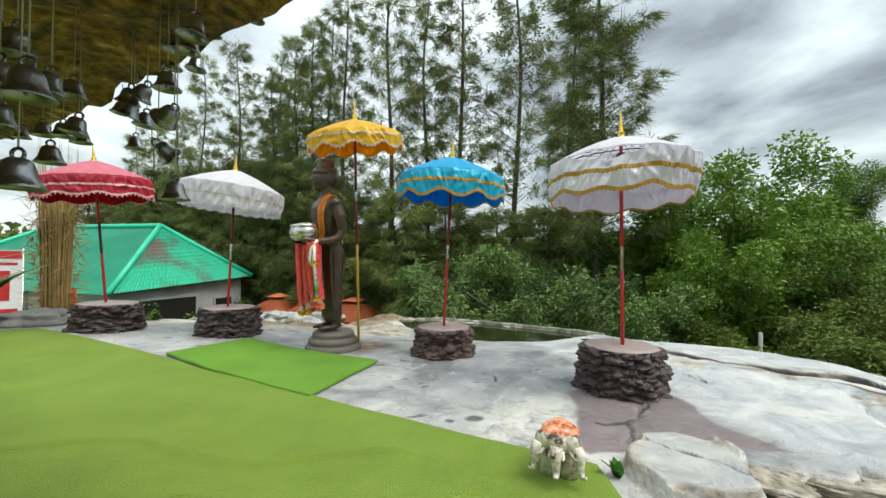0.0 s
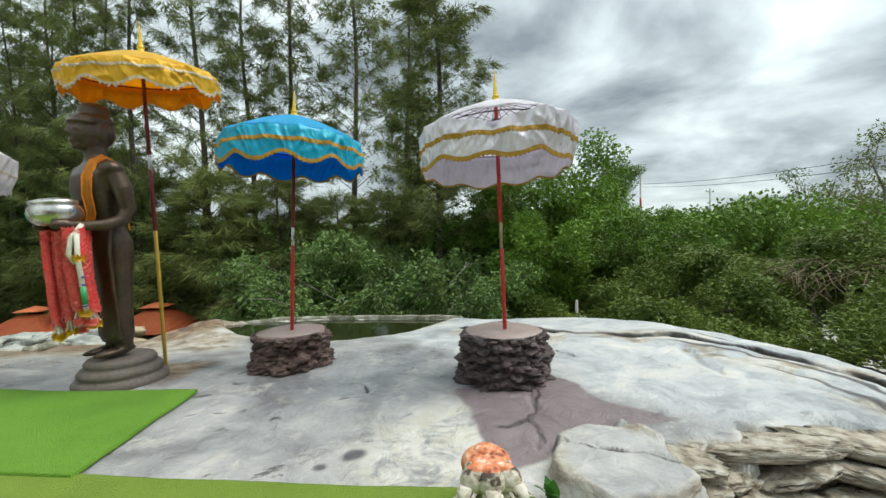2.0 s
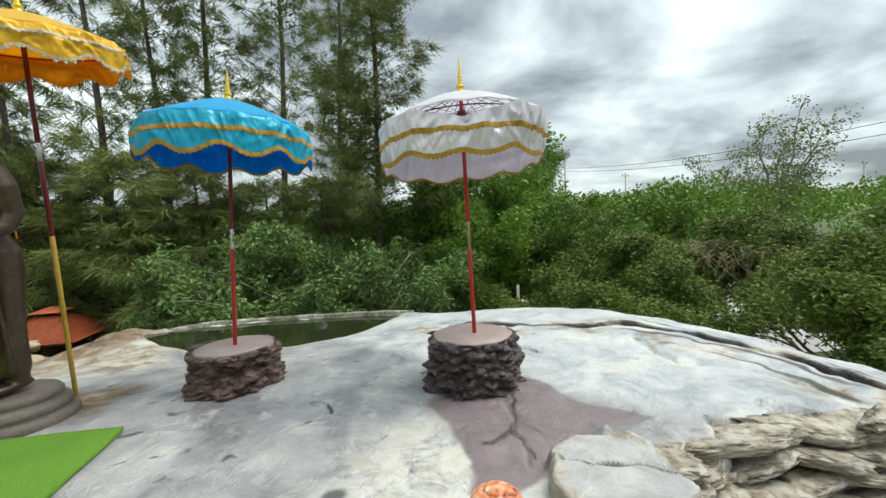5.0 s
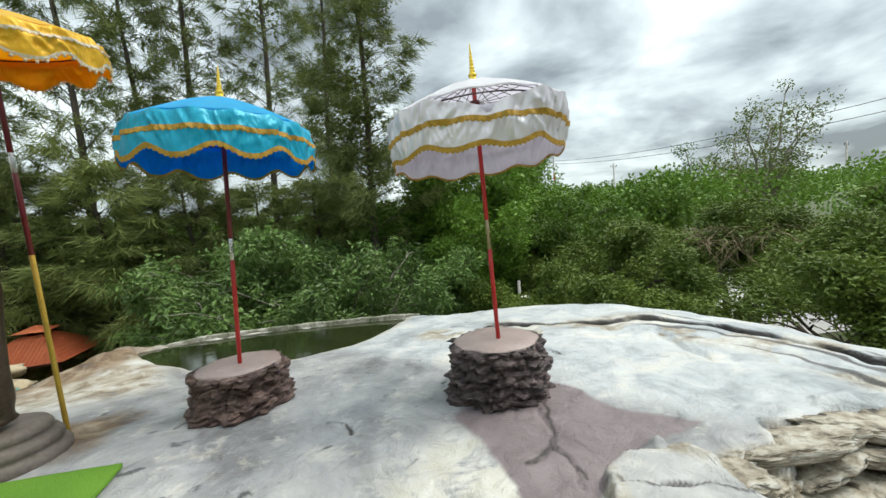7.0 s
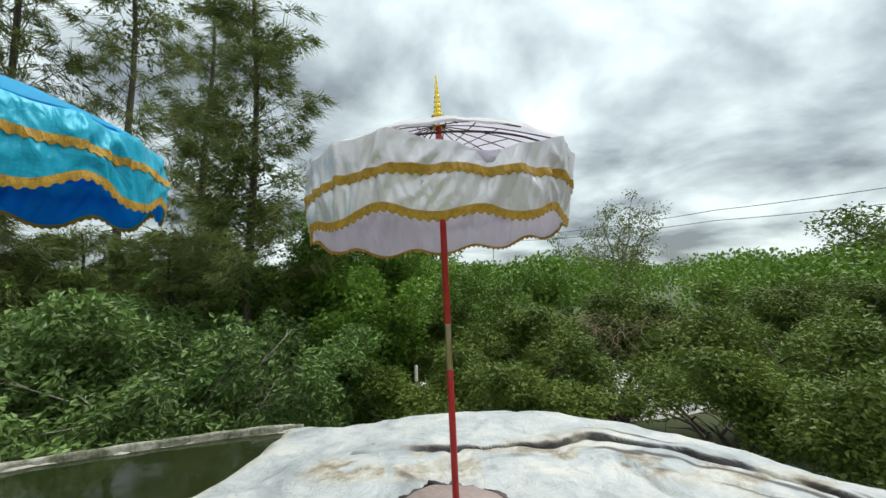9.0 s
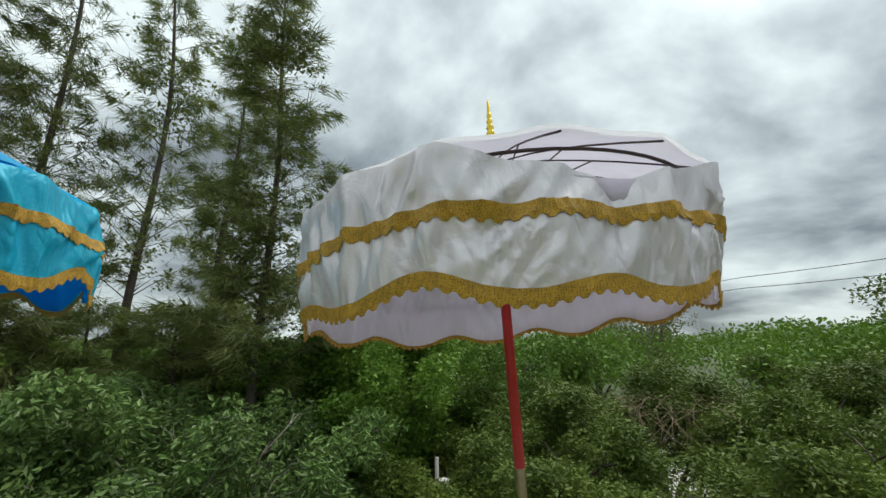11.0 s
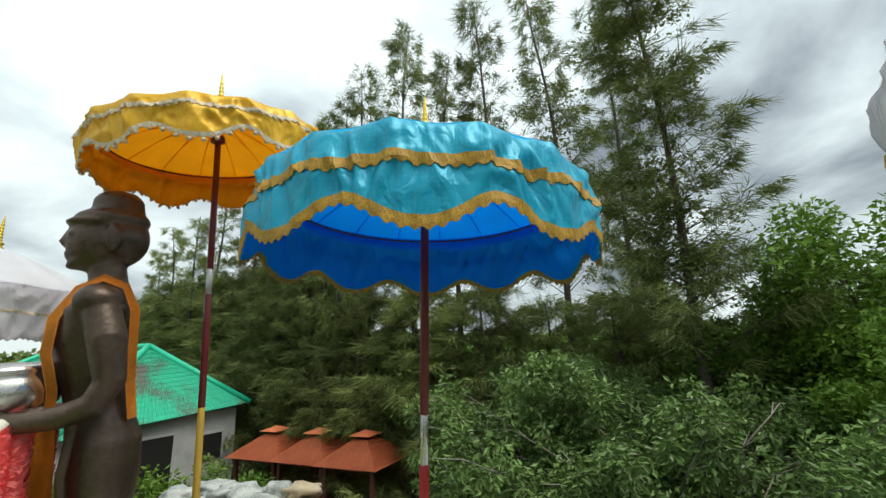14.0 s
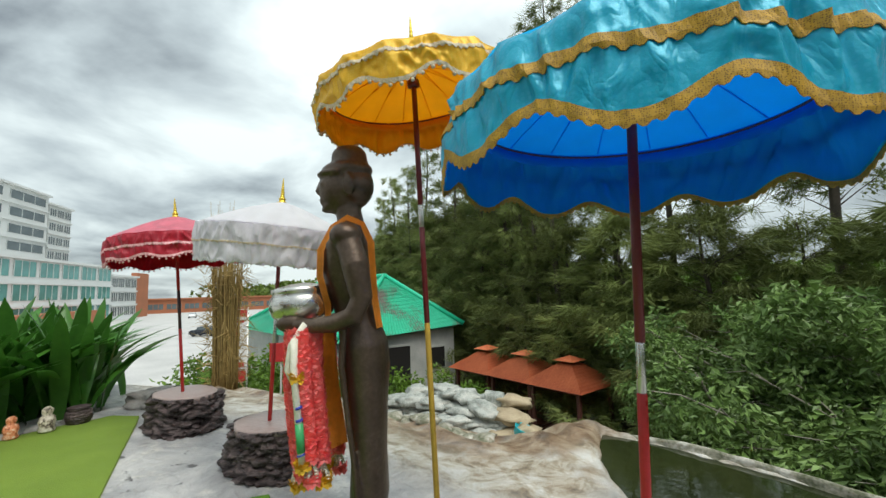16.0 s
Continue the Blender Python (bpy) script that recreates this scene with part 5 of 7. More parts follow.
rsL = np.random.RandomState(12)
for tier in range(7):
    for q in range(6):
        f = (q + 0.1 + 0.8 * rsL.rand()) / 6
        bx, by = 2.14 + 2.0 * f, 2.76 - 0.15 * f - 0.75 * f * f
        inw = 0.05 + 0.085 * tier + 0.07 * rsL.rand()
        x_, y_ = bx - 0.40 * inw, by - 0.92 * inw
        ledge_stone(x_, y_, max(gz1(x_, y_), -0.06 - 0.13 * tier), 0.22 + 0.2 * rsL.rand(), 0.10 + 0.09 * rsL.rand(), 0.07 + 0.06 * rsL.rand(), -18 - 22 * f + 20 * rsL.normal(), 1.7 * q + 11 * tier)


# ---- house, pavilions, far buildings ----
M_green = ramp_mat("green_roof_sheet", [(0.3, (0.012, 0.42, 0.23)), (0.55, (0.025, 0.54, 0.32)), (0.72, (0.05, 0.60, 0.38))], 0.8, 0.4, 0, 0.15, 20)
M_moss = ramp_mat("stained_green_tile", [(0.50, (0.015, 0.42, 0.24)), (0.55, (0.06, 0.18, 0.11)), (0.60, (0.15, 0.11, 0.095))], 0.55, 0.6, 0, 0.3, 18, random_value=0.12)
M_wallw = ramp_mat("grey_render", [(0.3, (0.30, 0.31, 0.29)), (0.7, (0.52, 0.52, 0.49))], 1.2, 0.85, 0, 0.25, 20)
M_dark = plain("dark_opening", (0.012, 0.011, 0.010), 0.6, 0, 0.3)
M_otile = ramp_mat("orange_tile", [(0.3, (0.46, 0.10, 0.035)), (0.6, (0.62, 0.17, 0.065)), (0.75, (0.68, 0.30, 0.16))], 1.5, 0.7, 0, 0.4, 12, random_value=0.15, wave=("X", 3.0, 0.5))
M_timber = plain("dark_red_timber", (0.10, 0.030, 0.022), 0.6, 0, 0.25)
M_glassb = plain("teal_glazing", (0.13, 0.33, 0.31), 0.12, 0.2, 0.25, 0.3, 0.0)
M_glassg = plain("grey_glazing", (0.12, 0.15, 0.16), 0.15, 0.2, 0.25, 0.3, 0.0)
M_white = plain("white_facade", (0.66, 0.68, 0.67), 0.6, 0, 0.06, 0.2, 0.05)
M_terra = plain("terracotta_cladding", (0.36, 0.13, 0.06), 0.7, 0, 0.15, 0.3)


def house():
    root = thing("house", pose(0, 0, 0), "single-storey house with a green hipped roof and grey walls", "house")
    A, B, C, D = Vector((-12.6, 15.6, -0.35)), Vector((-9.9, 21.6, 0.05)), Vector((-23.5, 28.5, 0.05)), Vector((-27.0, 20.0, -0.35))
    R1, R2 = Vector((-13.9, 20.4, 2.55)), Vector((-22.5, 23.6, 2.55))
    for q, mt, lb in (((A, B, R1), M_moss, "stained green tiled hip"), ((D, A, R1, R2), M_green, "green roof slope"), ((B, C, R2, R1), M_green, "green roof slope"), ((C, D, R2), M_green, "green hip")):
        bm = bmesh.new()
        f_ = bm.faces.new([bm.verts.new(v) for v in q])
        bmesh.ops.solidify(bm, geom=[f_], thickness=0.12)
        bmesh.ops.recalc_face_normals(bm, faces=bm.faces)
        part("roof_slope", bm, mt, root, lb, smooth=False)
    # raised tile rolls on the hip that faces the terrace
    n = (B - A).cross(R1 - A).normalized()
    n = n if n.z > 0 else -n
    rows, cols = 16, 44
    verts, faces = [], []
    for r in range(rows):
        f0, f1 = r / rows, (r + 1.12) / rows
        for c in range(cols):
            g = (c + 0.5) / cols

            def at(gg, ff):
                return (A + (B - A) * gg) * (1 - ff) + R1 * ff
            p0, p1 = at(g, f0), at(g, min(1, f1))
            hw = (B - A).length / cols * 0.5 * (1 - f0)
            u = (B - A).normalized()
            k0 = len(verts)
            for p, lift in ((p0, 0.055), (p1, 0.02)):
                for s, h in ((-1, 0), (-0.45, 0.6), (0.45, 0.6), (1, 0)):
                    verts.append(p + u * hw * s + n * (0.02 + lift * h))
            for q in range(3):
                faces.append([k0 + q, k0 + q + 1, k0 + 5 + q, k0 + 4 + q])
    ob = flat_mesh("roof_tiles", [tuple(v) for v in verts], faces, M_moss, root, False)
    ob["kind"] = "stuff"
    for a, b in ((A, R1), (B, R1), (R1, R2), (D, R2)):
        bm = bmesh.new()
        tube(bm, [a + n * 0.06, b + Vector((0, 0, 0.06))], 0.12, 8)
        part("ridge_cap", bm, M_green, root)
    bm = bmesh.new()
    inset = [A.lerp(R1, 0.12), B.lerp(R1, 0.12), C.lerp(R2, 0.12), D.lerp(R2, 0.12)]
    lo = [bm.verts.new((v.x, v.y, -4.2)) for v in inset]
    hi = [bm.verts.new((v.x, v.y, -0.1)) for v in inset]
    for i in range(4):
        bm.faces.new((lo[i], lo[(i + 1) % 4], hi[(i + 1) % 4], hi[i]))
    bmesh.ops.recalc_face_normals(bm, faces=bm.faces)
    part("wall", bm, M_wallw, root, smooth=False)
    u = (inset[1] - inset[0])
    u.z = 0
    L = u.length
    u.normalize()
    rot = math.degrees(math.atan2(u.y, u.x))
    for s0, s1, z0, z1 in ((0.3, 3.3, -4, -0.75), (L - 1.5, L - 0.6, -1.9, -0.95)):
        bm = bmesh.new()
        box(bm, s0, -0.06, z0, s1, 0.03, z1, pose(inset[0].x, inset[0].y, 0, 0, 0, rot))
        w_ = part("window", bm, M_dark, root, "dark unlit opening", smooth=False)
        bm = bmesh.new()
        for (x0, x1, y0, y1) in ((s0 - 0.08, s1 + 0.08, z1, z1 + 0.08), (s0 - 0.08, s0, z0, z1), (s1, s1 + 0.08, z0, z1)):
            box(bm, x0, -0.09, y0, x1, 0.03, y1, pose(inset[0].x, inset[0].y, 0, 0, 0, rot))
        part("frame", bm, M_wallw, w_, smooth=False)
    for q in range(4):
        bm = bmesh.new()
        p = D.lerp(A, 0.45 + q * 0.17) + Vector((0.3, 0.4, 0))
        lathe(bm, [(0.11, -4.1), (0.11, -0.42)], 10, Matrix.Translation((p.x, p.y, 0)))
        part("post", bm, M_wallw, root)


house()


def pavilion(x, y, rot):
    root = thing("pavilion", pose(x, y, -4.0, 0, 0, rot), "open timber pavilion with an orange hipped roof", "pavilion", "row of open pavilions")
    w, e, p = 0.92, 2.42, 3.3
    bm = bmesh.new()
    rim = [bm.verts.new(v) for v in ((-w - 0.3, -w - 0.3, e), (w + 0.3, -w - 0.3, e), (w + 0.3, w + 0.3, e), (-w - 0.3, w + 0.3, e))]
    up = [bm.verts.new((sx * 0.28, sy * 0.28, p - 0.2)) for sx, sy in ((-1, -1), (1, -1), (1, 1), (-1, 1))]
    fs = [bm.faces.new((rim[i], rim[(i + 1) % 4], up[(i + 1) % 4], up[i])) for i in range(4)]
    fs.append(bm.faces.new(up))
    bmesh.ops.solidify(bm, geom=fs, thickness=0.07)
    bmesh.ops.recalc_face_normals(bm, faces=bm.faces)
    part("roof", bm, M_otile, root, smooth=False)
    bm = bmesh.new()
    q = [bm.verts.new((sx * 0.42, sy * 0.42, p - 0.1)) for sx, sy in ((-1, -1), (1, -1), (1, 1), (-1, 1))]
    t_ = bm.verts.new((0, 0, p + 0.06))
    for i in range(4):
        bm.faces.new((q[i], q[(i + 1) % 4], t_))
    bm.faces.new(q[::-1])
    part("roof_cap", bm, M_otile, root, smooth=False)
    for sx in (-1, 1):
        for sy in (-1, 1):
            bm = bmesh.new()
            box(bm, sx * w - 0.06, sy * w - 0.06, -0.1, sx * w + 0.06, sy * w + 0.06, e + 0.1, bevel=0.01)
            part("post", bm, M_timber, root, smooth=False)
    for sx, sy in ((0, -1), (0, 1), (-1, 0), (1, 0)):
        bm = bmesh.new()
        box(bm, -w if sx == 0 else sx * w - 0.04, -w if sy == 0 else sy * w - 0.04, e - 0.12, w if sx == 0 else sx * w + 0.04, w if sy == 0 else sy * w + 0.04, e)
        part("beam", bm, M_timber, root, smooth=False)
        if (sx, sy) != (0, -1):
            bm = bmesh.new()
            box(bm, -w if sx == 0 else sx * w - 0.25, -w if sy == 0 else sy * w - 0.25, 0.38, w if sx == 0 else sx * w + 0.1, w if sy == 0 else sy * w + 0.1, 0.44)
            box(bm, -w if sx == 0 else sx * w - 0.03, -w if sy == 0 else sy * w - 0.03, 0.7, w if sx == 0 else sx * w + 0.03, w if sy == 0 else sy * w + 0.03, 0.8)
            part("bench", bm, M_timber, root, smooth=False)
    bm = bmesh.new()
    box(bm, -0.6, -0.4, 0.66, 0.6, 0.4, 0.72)
    box(bm, -0.08, -0.08, -0.05, 0.08, 0.08, 0.66)
    part("table", bm, M_timber, root, smooth=False)


for x, y in ((-7.8, 20.0), (-5.8, 19.3), (-3.9, 18.6)):
    pavilion(x, y, -19)


def building(name, label, x, y, rot, w, d, h, floors, bays, wall, glass, z0=-4.0, frame_m=None, band=0.55, skip=0):
    """A far building: body, and on the front each window with frame and pane."""
    root = thing(name, pose(x, y, z0, 0, 0, rot), label, "building")
    bm = bmesh.new()
    box(bm, 0, 0, -0.5, w, d, h)
    part("wall", bm, wall, root, smooth=False)
    bm = bmesh.new()
    box(bm, -0.5, -0.7, h, w + 0.5, d + 0.4, h + 0.55)
    part("roof", bm, frame_m or wall, root, smooth=False)
    fh, bw = h / floors, w / bays
    pane_me = frame_me = None
    for f_ in range(skip, floors):
        bm = bmesh.new()
        box(bm, -0.1, -0.45, f_ * fh - 0.18, w + 0.1, -0.004, f_ * fh + 0.22)
        part("floor_band", bm, frame_m or wall, root, smooth=False)
        for b in range(bays):
            if pane_me is None:
                bm = bmesh.new()
                box(bm, bw * 0.08, -0.08, 0, bw * 0.92, -0.006, fh * band)
                win = part("window", bm, glass, root, smooth=False)
                pane_me = win.data
                bm = bmesh.new()
                for q in range(4):
                    xx = bw * (0.08 + 0.84 * q / 3)
                    box(bm, xx - 0.07, -0.16, 0, xx + 0.07, -0.085, fh * band)
                box(bm, bw * 0.08, -0.18, fh * band, bw * 0.92, -0.006, fh * band + 0.14)
                fr = part("frame", bm, frame_m or wall, win, smooth=False)
                frame_me = fr.data
            else:
                win = new("window", pane_me)
                win.parent = root
                fr = new("frame", frame_me)
                fr.parent = win
            win.location = (b * bw, 0, f_ * fh + fh * 0.28)
    return root


FA = 138.0
building("hotel_wing", "low white building with rows of teal windows", -93.0, 9.6, FA, 58, 18, 14.0, 3, 8, M_white, M_glassb, band=0.66)
building("hotel_tower", "tall pale grey tower with banded glazing", -100.4, -13.4, FA, 80, 22, 36, 8, 5, M_white, M_glassg, band=0.5)
building("hotel_corner", "pale stair block with small square windows", -160.1, 40.4, FA, 10.5, 18, 34, 8, 3, M_white, M_glassg, band=0.5)
building("hotel_annex", "white annex with dark glass bays", -136.2, 48.4, FA, 15, 12, 12.0, 3, 4, M_white, M_glassg, band=0.6)
building("long_shed", "long low brown building at the edge of the car park", -175.0, 66.0, 61.5, 80, 8, 5.0, 1, 14, M_terra, M_glassg, band=0.4)
bm = bmesh.new()
box(bm, 0, 0, 0, 8.5, 1.5, 13.8)
ob = tagged(part("cladding_wall", bm, M_terra, smooth=False), "tall terracotta-clad wall panel beside the annex", "wall")
ob.matrix_world = pose(-147.4, 58.5, -4.1, 0, 0, FA)
bm = bmesh.new()
box(bm, 0, 0, 0, 44, 5, 3.4)
ob = tagged(part("shop_front", bm, M_terra, smooth=False), "brown ground-floor front below the white wing", "building")
ob.matrix_world = pose(-88.5, 13.4, -4.1, 0, 0, FA)


# ---- plants ----
def leafset(rs, centres, spread, per, size, verts, faces, droop=0.0, narrow=0.5, fold=0.15, single=False):
    """Leaves scattered inside a ball round each centre: folded ones of two faces, or small single ones."""
    for c in centres:
        c = Vector(c)
        for _ in range(per):
            o = Vector(rs.normal(0, 1, 3)).normalized() * (spread * 1.75 * rs.rand() ** 0.4)
            o.z *= 0.75
            p = c + o
            d = (Vector((rs.normal(), rs.normal(), rs.normal() * 0.6 - droop)) + o.normalized() * 0.7).normalized()
            s = Vector(rs.normal(0, 1, 3)).cross(d)
            if s.length < 1e-3:
                continue
            s.normalize()
            n = d.cross(s)
            L = size * (0.6 + 0.8 * rs.rand())
            W = L * narrow
            k = len(verts)
            if single:
                verts.extend([tuple(p - s * W * 0.5), tuple(p + s * W * 0.5), tuple(p + d * L)])
                faces.append((k, k + 1, k + 2))
                continue
            verts.extend([tuple(p), tuple(p + d * L * 0.5 + s * W * 0.5 + n * L * fold), tuple(p + d * L), tuple(p + d * L * 0.5 - s * W * 0.5 + n * L * fold)])
            faces.append((k, k + 1, k + 2))
            faces.append((k, k + 2, k + 3))


def needles(rs, p, d, count, length, verts, faces, width=0.03, spread=0.2, droop=0.6):
    for _ in range(count):
        q = p + Vector(rs.normal(0, 1, 3)) * spread
        v = (d + Vector(rs.normal(0, 0.35, 3)) + Vector((0, 0, -droop * rs.rand()))).normalized()
        s = v.cross(Vector(rs.normal(0, 1, 3)))
        if s.length < 1e-3:
            continue
        s.normalize()
        L = length * (0.6 + 0.8 * rs.rand())
        k = len(verts)
        verts.extend([tuple(q - s * width * 0.5), tuple(q + s * width * 0.5), tuple(q + v * L)])
        faces.append((k, k + 1, k + 2))


def casuarina_parts(seed, H, clumpy=0.0, nb=64, low=0.14, twigs=7, per=22, wide=1.0):
    """Ascending branches that carry separate drooping tufts of needles, with sky between them."""
    rs = np.random.RandomState(seed)
    bm = bmesh.new()
    bend = [Vector((0.25 * math.sin(q * 0.7 + seed) * q / 12, 0.25 * math.cos(q * 0.6 + seed) * q / 12, H * q / 12)) for q in range(13)]
    tube(bm, bend, [0.15 * (1 - q / 12.6) + 0.012 for q in range(13)], 8)

    def axis(z):
        f = min(11.999, max(0, z / H * 12))
        return bend[int(f)].lerp(bend[int(f) + 1], f - int(f))
    verts, faces = [], []
    for b in range(nb):
        z = H * (low + (0.985 - low) * (b + rs.rand()) / nb)
        f = z / H
        reach = wide * (0.32 + 1.9 * (1 - f) ** 0.8) * (0.4 + 0.95 * rs.rand())
        a = rs.rand() * 2 * math.pi
        p0 = axis(z)
        d = Vector((math.cos(a), math.sin(a), 0.45 + 0.65 * rs.rand()))
        pts = [p0 + d * reach * q / 4 + Vector((0, 0, -0.12 * reach * (q / 4) ** 2)) for q in range(5)]
        tube(bm, pts, [0.028 * (1 - f) + 0.009, 0.018 * (1 - f) + 0.007, 0.010, 0.007, 0.004], 4, cap=False)
        n = max(2, int(twigs * (0.35 + 0.55 * reach) * (0.6 + 0.8 * rs.rand())))
        for _ in range(n):
            g = 0.15 + 0.85 * rs.rand() ** 0.6
            q = min(3, int(g * 4))
            p = pts[q].lerp(pts[q + 1], g * 4 - q)
            out = Vector((math.cos(a) + 0.8 * rs.normal(), math.sin(a) + 0.8 * rs.normal(), 0.7 * rs.rand())).normalized()
            tip = p + out * (0.12 + 0.30 * rs.rand())
            size = 0.6 + 0.7 * rs.rand()
            needles(rs, tip, (out * 0.75 + Vector((0, 0, 0.1))).normalized(), int(per * size), 0.40 * size, verts, faces, 0.027, 0.075 * size, 1.5)
            tube(bm, [p, tip], [0.006, 0.003], 3, cap=False)
    if clumpy:
        for _ in range(9):
            z = H * (0.35 + 0.45 * rs.rand())
            c = axis(z) + Vector((rs.normal(0, 0.35), rs.normal(0, 0.35), 0))
            leafset(rs, [c + Vector(rs.normal(0, 0.42, 3)) for _ in range(int(30 * clumpy))], 0.16, 11, 0.13, verts, faces, 0.2, 0.6)
    return bm, verts, faces


def tree_from(name, label, category, bm, verts, faces, bark, leaf, group, m):
    root = thing(name, m, label, category, group)
    part("trunk", bm, bark, root)
    flat_mesh("crown", verts, faces, leaf, root, False)
    return root


G = "tall casuarinas behind the terrace"
variants = []
for i, (seed, H, cl) in enumerate(((11, 20.0, 0), (23, 20.0, 0), (37, 20.0, 0.4), (51, 24.0, 1.8))):
    bm, vv, ff = casuarina_parts(seed, H, cl, 80 if i < 3 else 120, 0.33 if i < 3 else 0.22, 9 if i < 3 else 12, 21)
    spot = [(-2.6, 21.0), (1.0, 21.1), (3.85, 20.7), (6.35, 16.2)][i]
    top = [18.0, 18.9, 19.2, 16.9][i]
    s = (top + 4.0) / H
    t_ = tree_from("casuarina", "tall slender casuarina with airy drooping needles" if i < 3 else "tall casuarina overgrown with a dark leafy climber", "tree", bm, vv, ff, M_bark, M_needle, G, pose(*spot, -4.05, 0, 0, 60 * i))
    t_.scale = (s * (1.0 if i < 3 else 1.35), s * (1.0 if i < 3 else 1.35), s)
    variants.append(t_)
rsT = np.random.RandomState(77)
for x, y, top, v in [(-0.7, 21.2, 16.2, 0), (-5.0, 21.2, 15.8, 1), (-5.95, 21.6, 14.0, 2), (-6.9, 22.0, 14.0, 0), (-7.9, 22.4, 13.3, 1), (-10.2, 25.5, 13.2, 2), (-13.2, 26.5, 15.0, 0), (-15.8, 27.0, 14.2, 1), (-17.6, 27.5, 11.2, 2),
                     (-20.5, 29.0, 11.0, 0), (7.2, 22.5, 19.0, 0), (-8.8, 25.0, 13.0, 1), (-12.0, 30.0, 12.0, 0), (-15.0, 31.0, 11.0, 2),
                      (-9.6, 23.2, 11.5, 0), (-23.0, 31.0, 10.0, 1), (8.6, 26.0, 15.0, 2)]:
    c = copy_thing(variants[v], pose(x, y, -4.05, 0, 0, 360 * rsT.rand()))
    s = (top + 4.05) / 20.0
    c.scale = (s * (1.0 if s > 0.8 else 1.15), s * (1.0 if s > 0.8 else 1.15), s)

# young, dense ones that fill the row below the crowns
bm, vv, ff = casuarina_parts(67, 9.0, 0.4, 120, 0.05, 11, 24, 1.15)
young = tree_from("young_casuarina", "dense young casuarina with drooping olive-green needles", "tree", bm, vv, ff, M_bark, M_needle, "young casuarinas below the tall row", pose(-2.0, 20.0, -4.05))
young.scale = (1.3, 1.3, 0.92)
for x, y, top in [(-9.2, 24.0, 5.2), (-6.6, 23.0, 4.6), (-4.4, 21.6, 4.2), (0.4, 19.6, 4.0), (2.6, 19.2, 3.4), (4.9, 18.6, 3.4), (-11.6, 25.4, 5.4), (-7.6, 25.2, 6.0), (6.6, 20.2, 4.0), (-14.4, 27.6, 6.6), (-10.6, 26.8, 7.0), (-12.9, 28.6, 7.4), (-16.6, 28.8, 7.0), (-19.4, 30.2, 7.0), (-22.2, 31.6, 6.6), (-18.0, 31.6, 6.2), (-25.5, 33.0, 6.4), (-29.0, 34.0, 6.0)]:
    c = copy_thing(young, pose(x, y, -4.05, 0, 0, 77 * x))
    s = (top + 4.05) / 9.0
    c.scale = (s * 1.35, s * 1.35, s)


def bushy(seed, R, H, nclump, per, size, spread, trunk_r, narrow=0.5, droop=0.2, limbs=9, base=0.25, single=False):
    """Limbs that fork outwards, with leaf clumps round their ends."""
    rs = np.random.RandomState(seed)
    bm = bmesh.new()
    verts, faces = [], []
    ends = []
    for l in range(limbs):
        a = 2 * math.pi * (l + rs.rand() * 0.8) / limbs
        reach = R * (0.35 + 0.65 * rs.rand())
        top = H * (0.45 + 0.55 * rs.rand())
        pts = []
        for q in range(7):
            f = q / 6
            pts.append(Vector((math.cos(a) * reach * f ** 1.3 + 0.07 * R * rs.normal() * f, math.sin(a) * reach * f ** 1.3 + 0.07 * R * rs.normal() * f, top * (f ** 0.8))))
        tube(bm, pts, [trunk_r * (1 - 0.86 * q / 6) for q in range(7)], 6)
        for q in range(2, 7):
            for _ in range(2):
                d = Vector((math.cos(a + rs.normal() * 0.9), math.sin(a + rs.normal() * 0.9), 0.1 + 0.5 * rs.rand())) * R * (0.18 + 0.25 * rs.rand())
                e = pts[q] + d
                tube(bm, [pts[q], pts[q] + d * 0.5 + Vector((0, 0, 0.04 * R)), e], [trunk_r * 0.25, trunk_r * 0.16, trunk_r * 0.08], 4, cap=False)
                if e.z > H * base * 0.6:
                    ends.append((pts[q], e))
    for i in range(nclump):
        a_, e = ends[i % len(ends)]
        c = a_.lerp(e, 0.45 + 0.65 * rs.rand()) + Vector(rs.normal(0, spread * 0.8, 3))
        f = 0.6 + 0.8 * rs.rand()
        leafset(rs, [c], spread * f, int(per * f * f), size, verts, faces, droop, narrow, 0.15, single)
    return bm, verts, faces


GL = "leafy trees below the terrace"
bm, vv, ff = bushy(5, 2.6, 5.6, 320, 58, 0.15, 0.19, 0.07, 0.46, 0.5, 12)
leafy = tree_from("leafy_tree", "young tree with grey-green drooping oval leaves", "tree", bm, vv, ff, M_barkpale, M_leaf, GL, pose(3.6, 13.4, -4.05))
for x, y, s, r in ((1.0, 13.9, 0.94, 70), (5.8, 12.9, 0.88, 200), (2.4, 15.6, 1.08, 130), (0.5, 15.6, 0.76, 300), (4.9, 15.4, 1.05, 20)):
    c = copy_thing(leafy, pose(x, y, -4.05, 0, 0, r))
    c.scale = (s, s, s)
bm, vv, ff = bushy(9, 3.0, 8.2, 330, 190, 0.15, 0.36, 0.12, 0.6, 0.2, 13, 0.3, True)
bright = tree_from("bright_tree", "broad tree with fresh green fine foliage", "tree", bm, vv, ff, M_bark, M_leaf2, "bright green trees behind the pond", pose(10.6, 15.2, -4.05))
for x, y, s, r in ((8.2, 17.6, 0.92, 60), (13.6, 17.0, 0.8, 150), (16.6, 14.8, 0.68, 250), (9.2, 13.6, 0.70, 20), (19.8, 19.0, 0.78, 100), (12.6, 12.8, 0.66, 310), (24, 15.5, 0.74, 10), (67.5, 70.0, 2.3, 40)):
    c = copy_thing(bright, pose(x, y, -4.05, 0, 0, r))
    c.scale = (s, s, s)
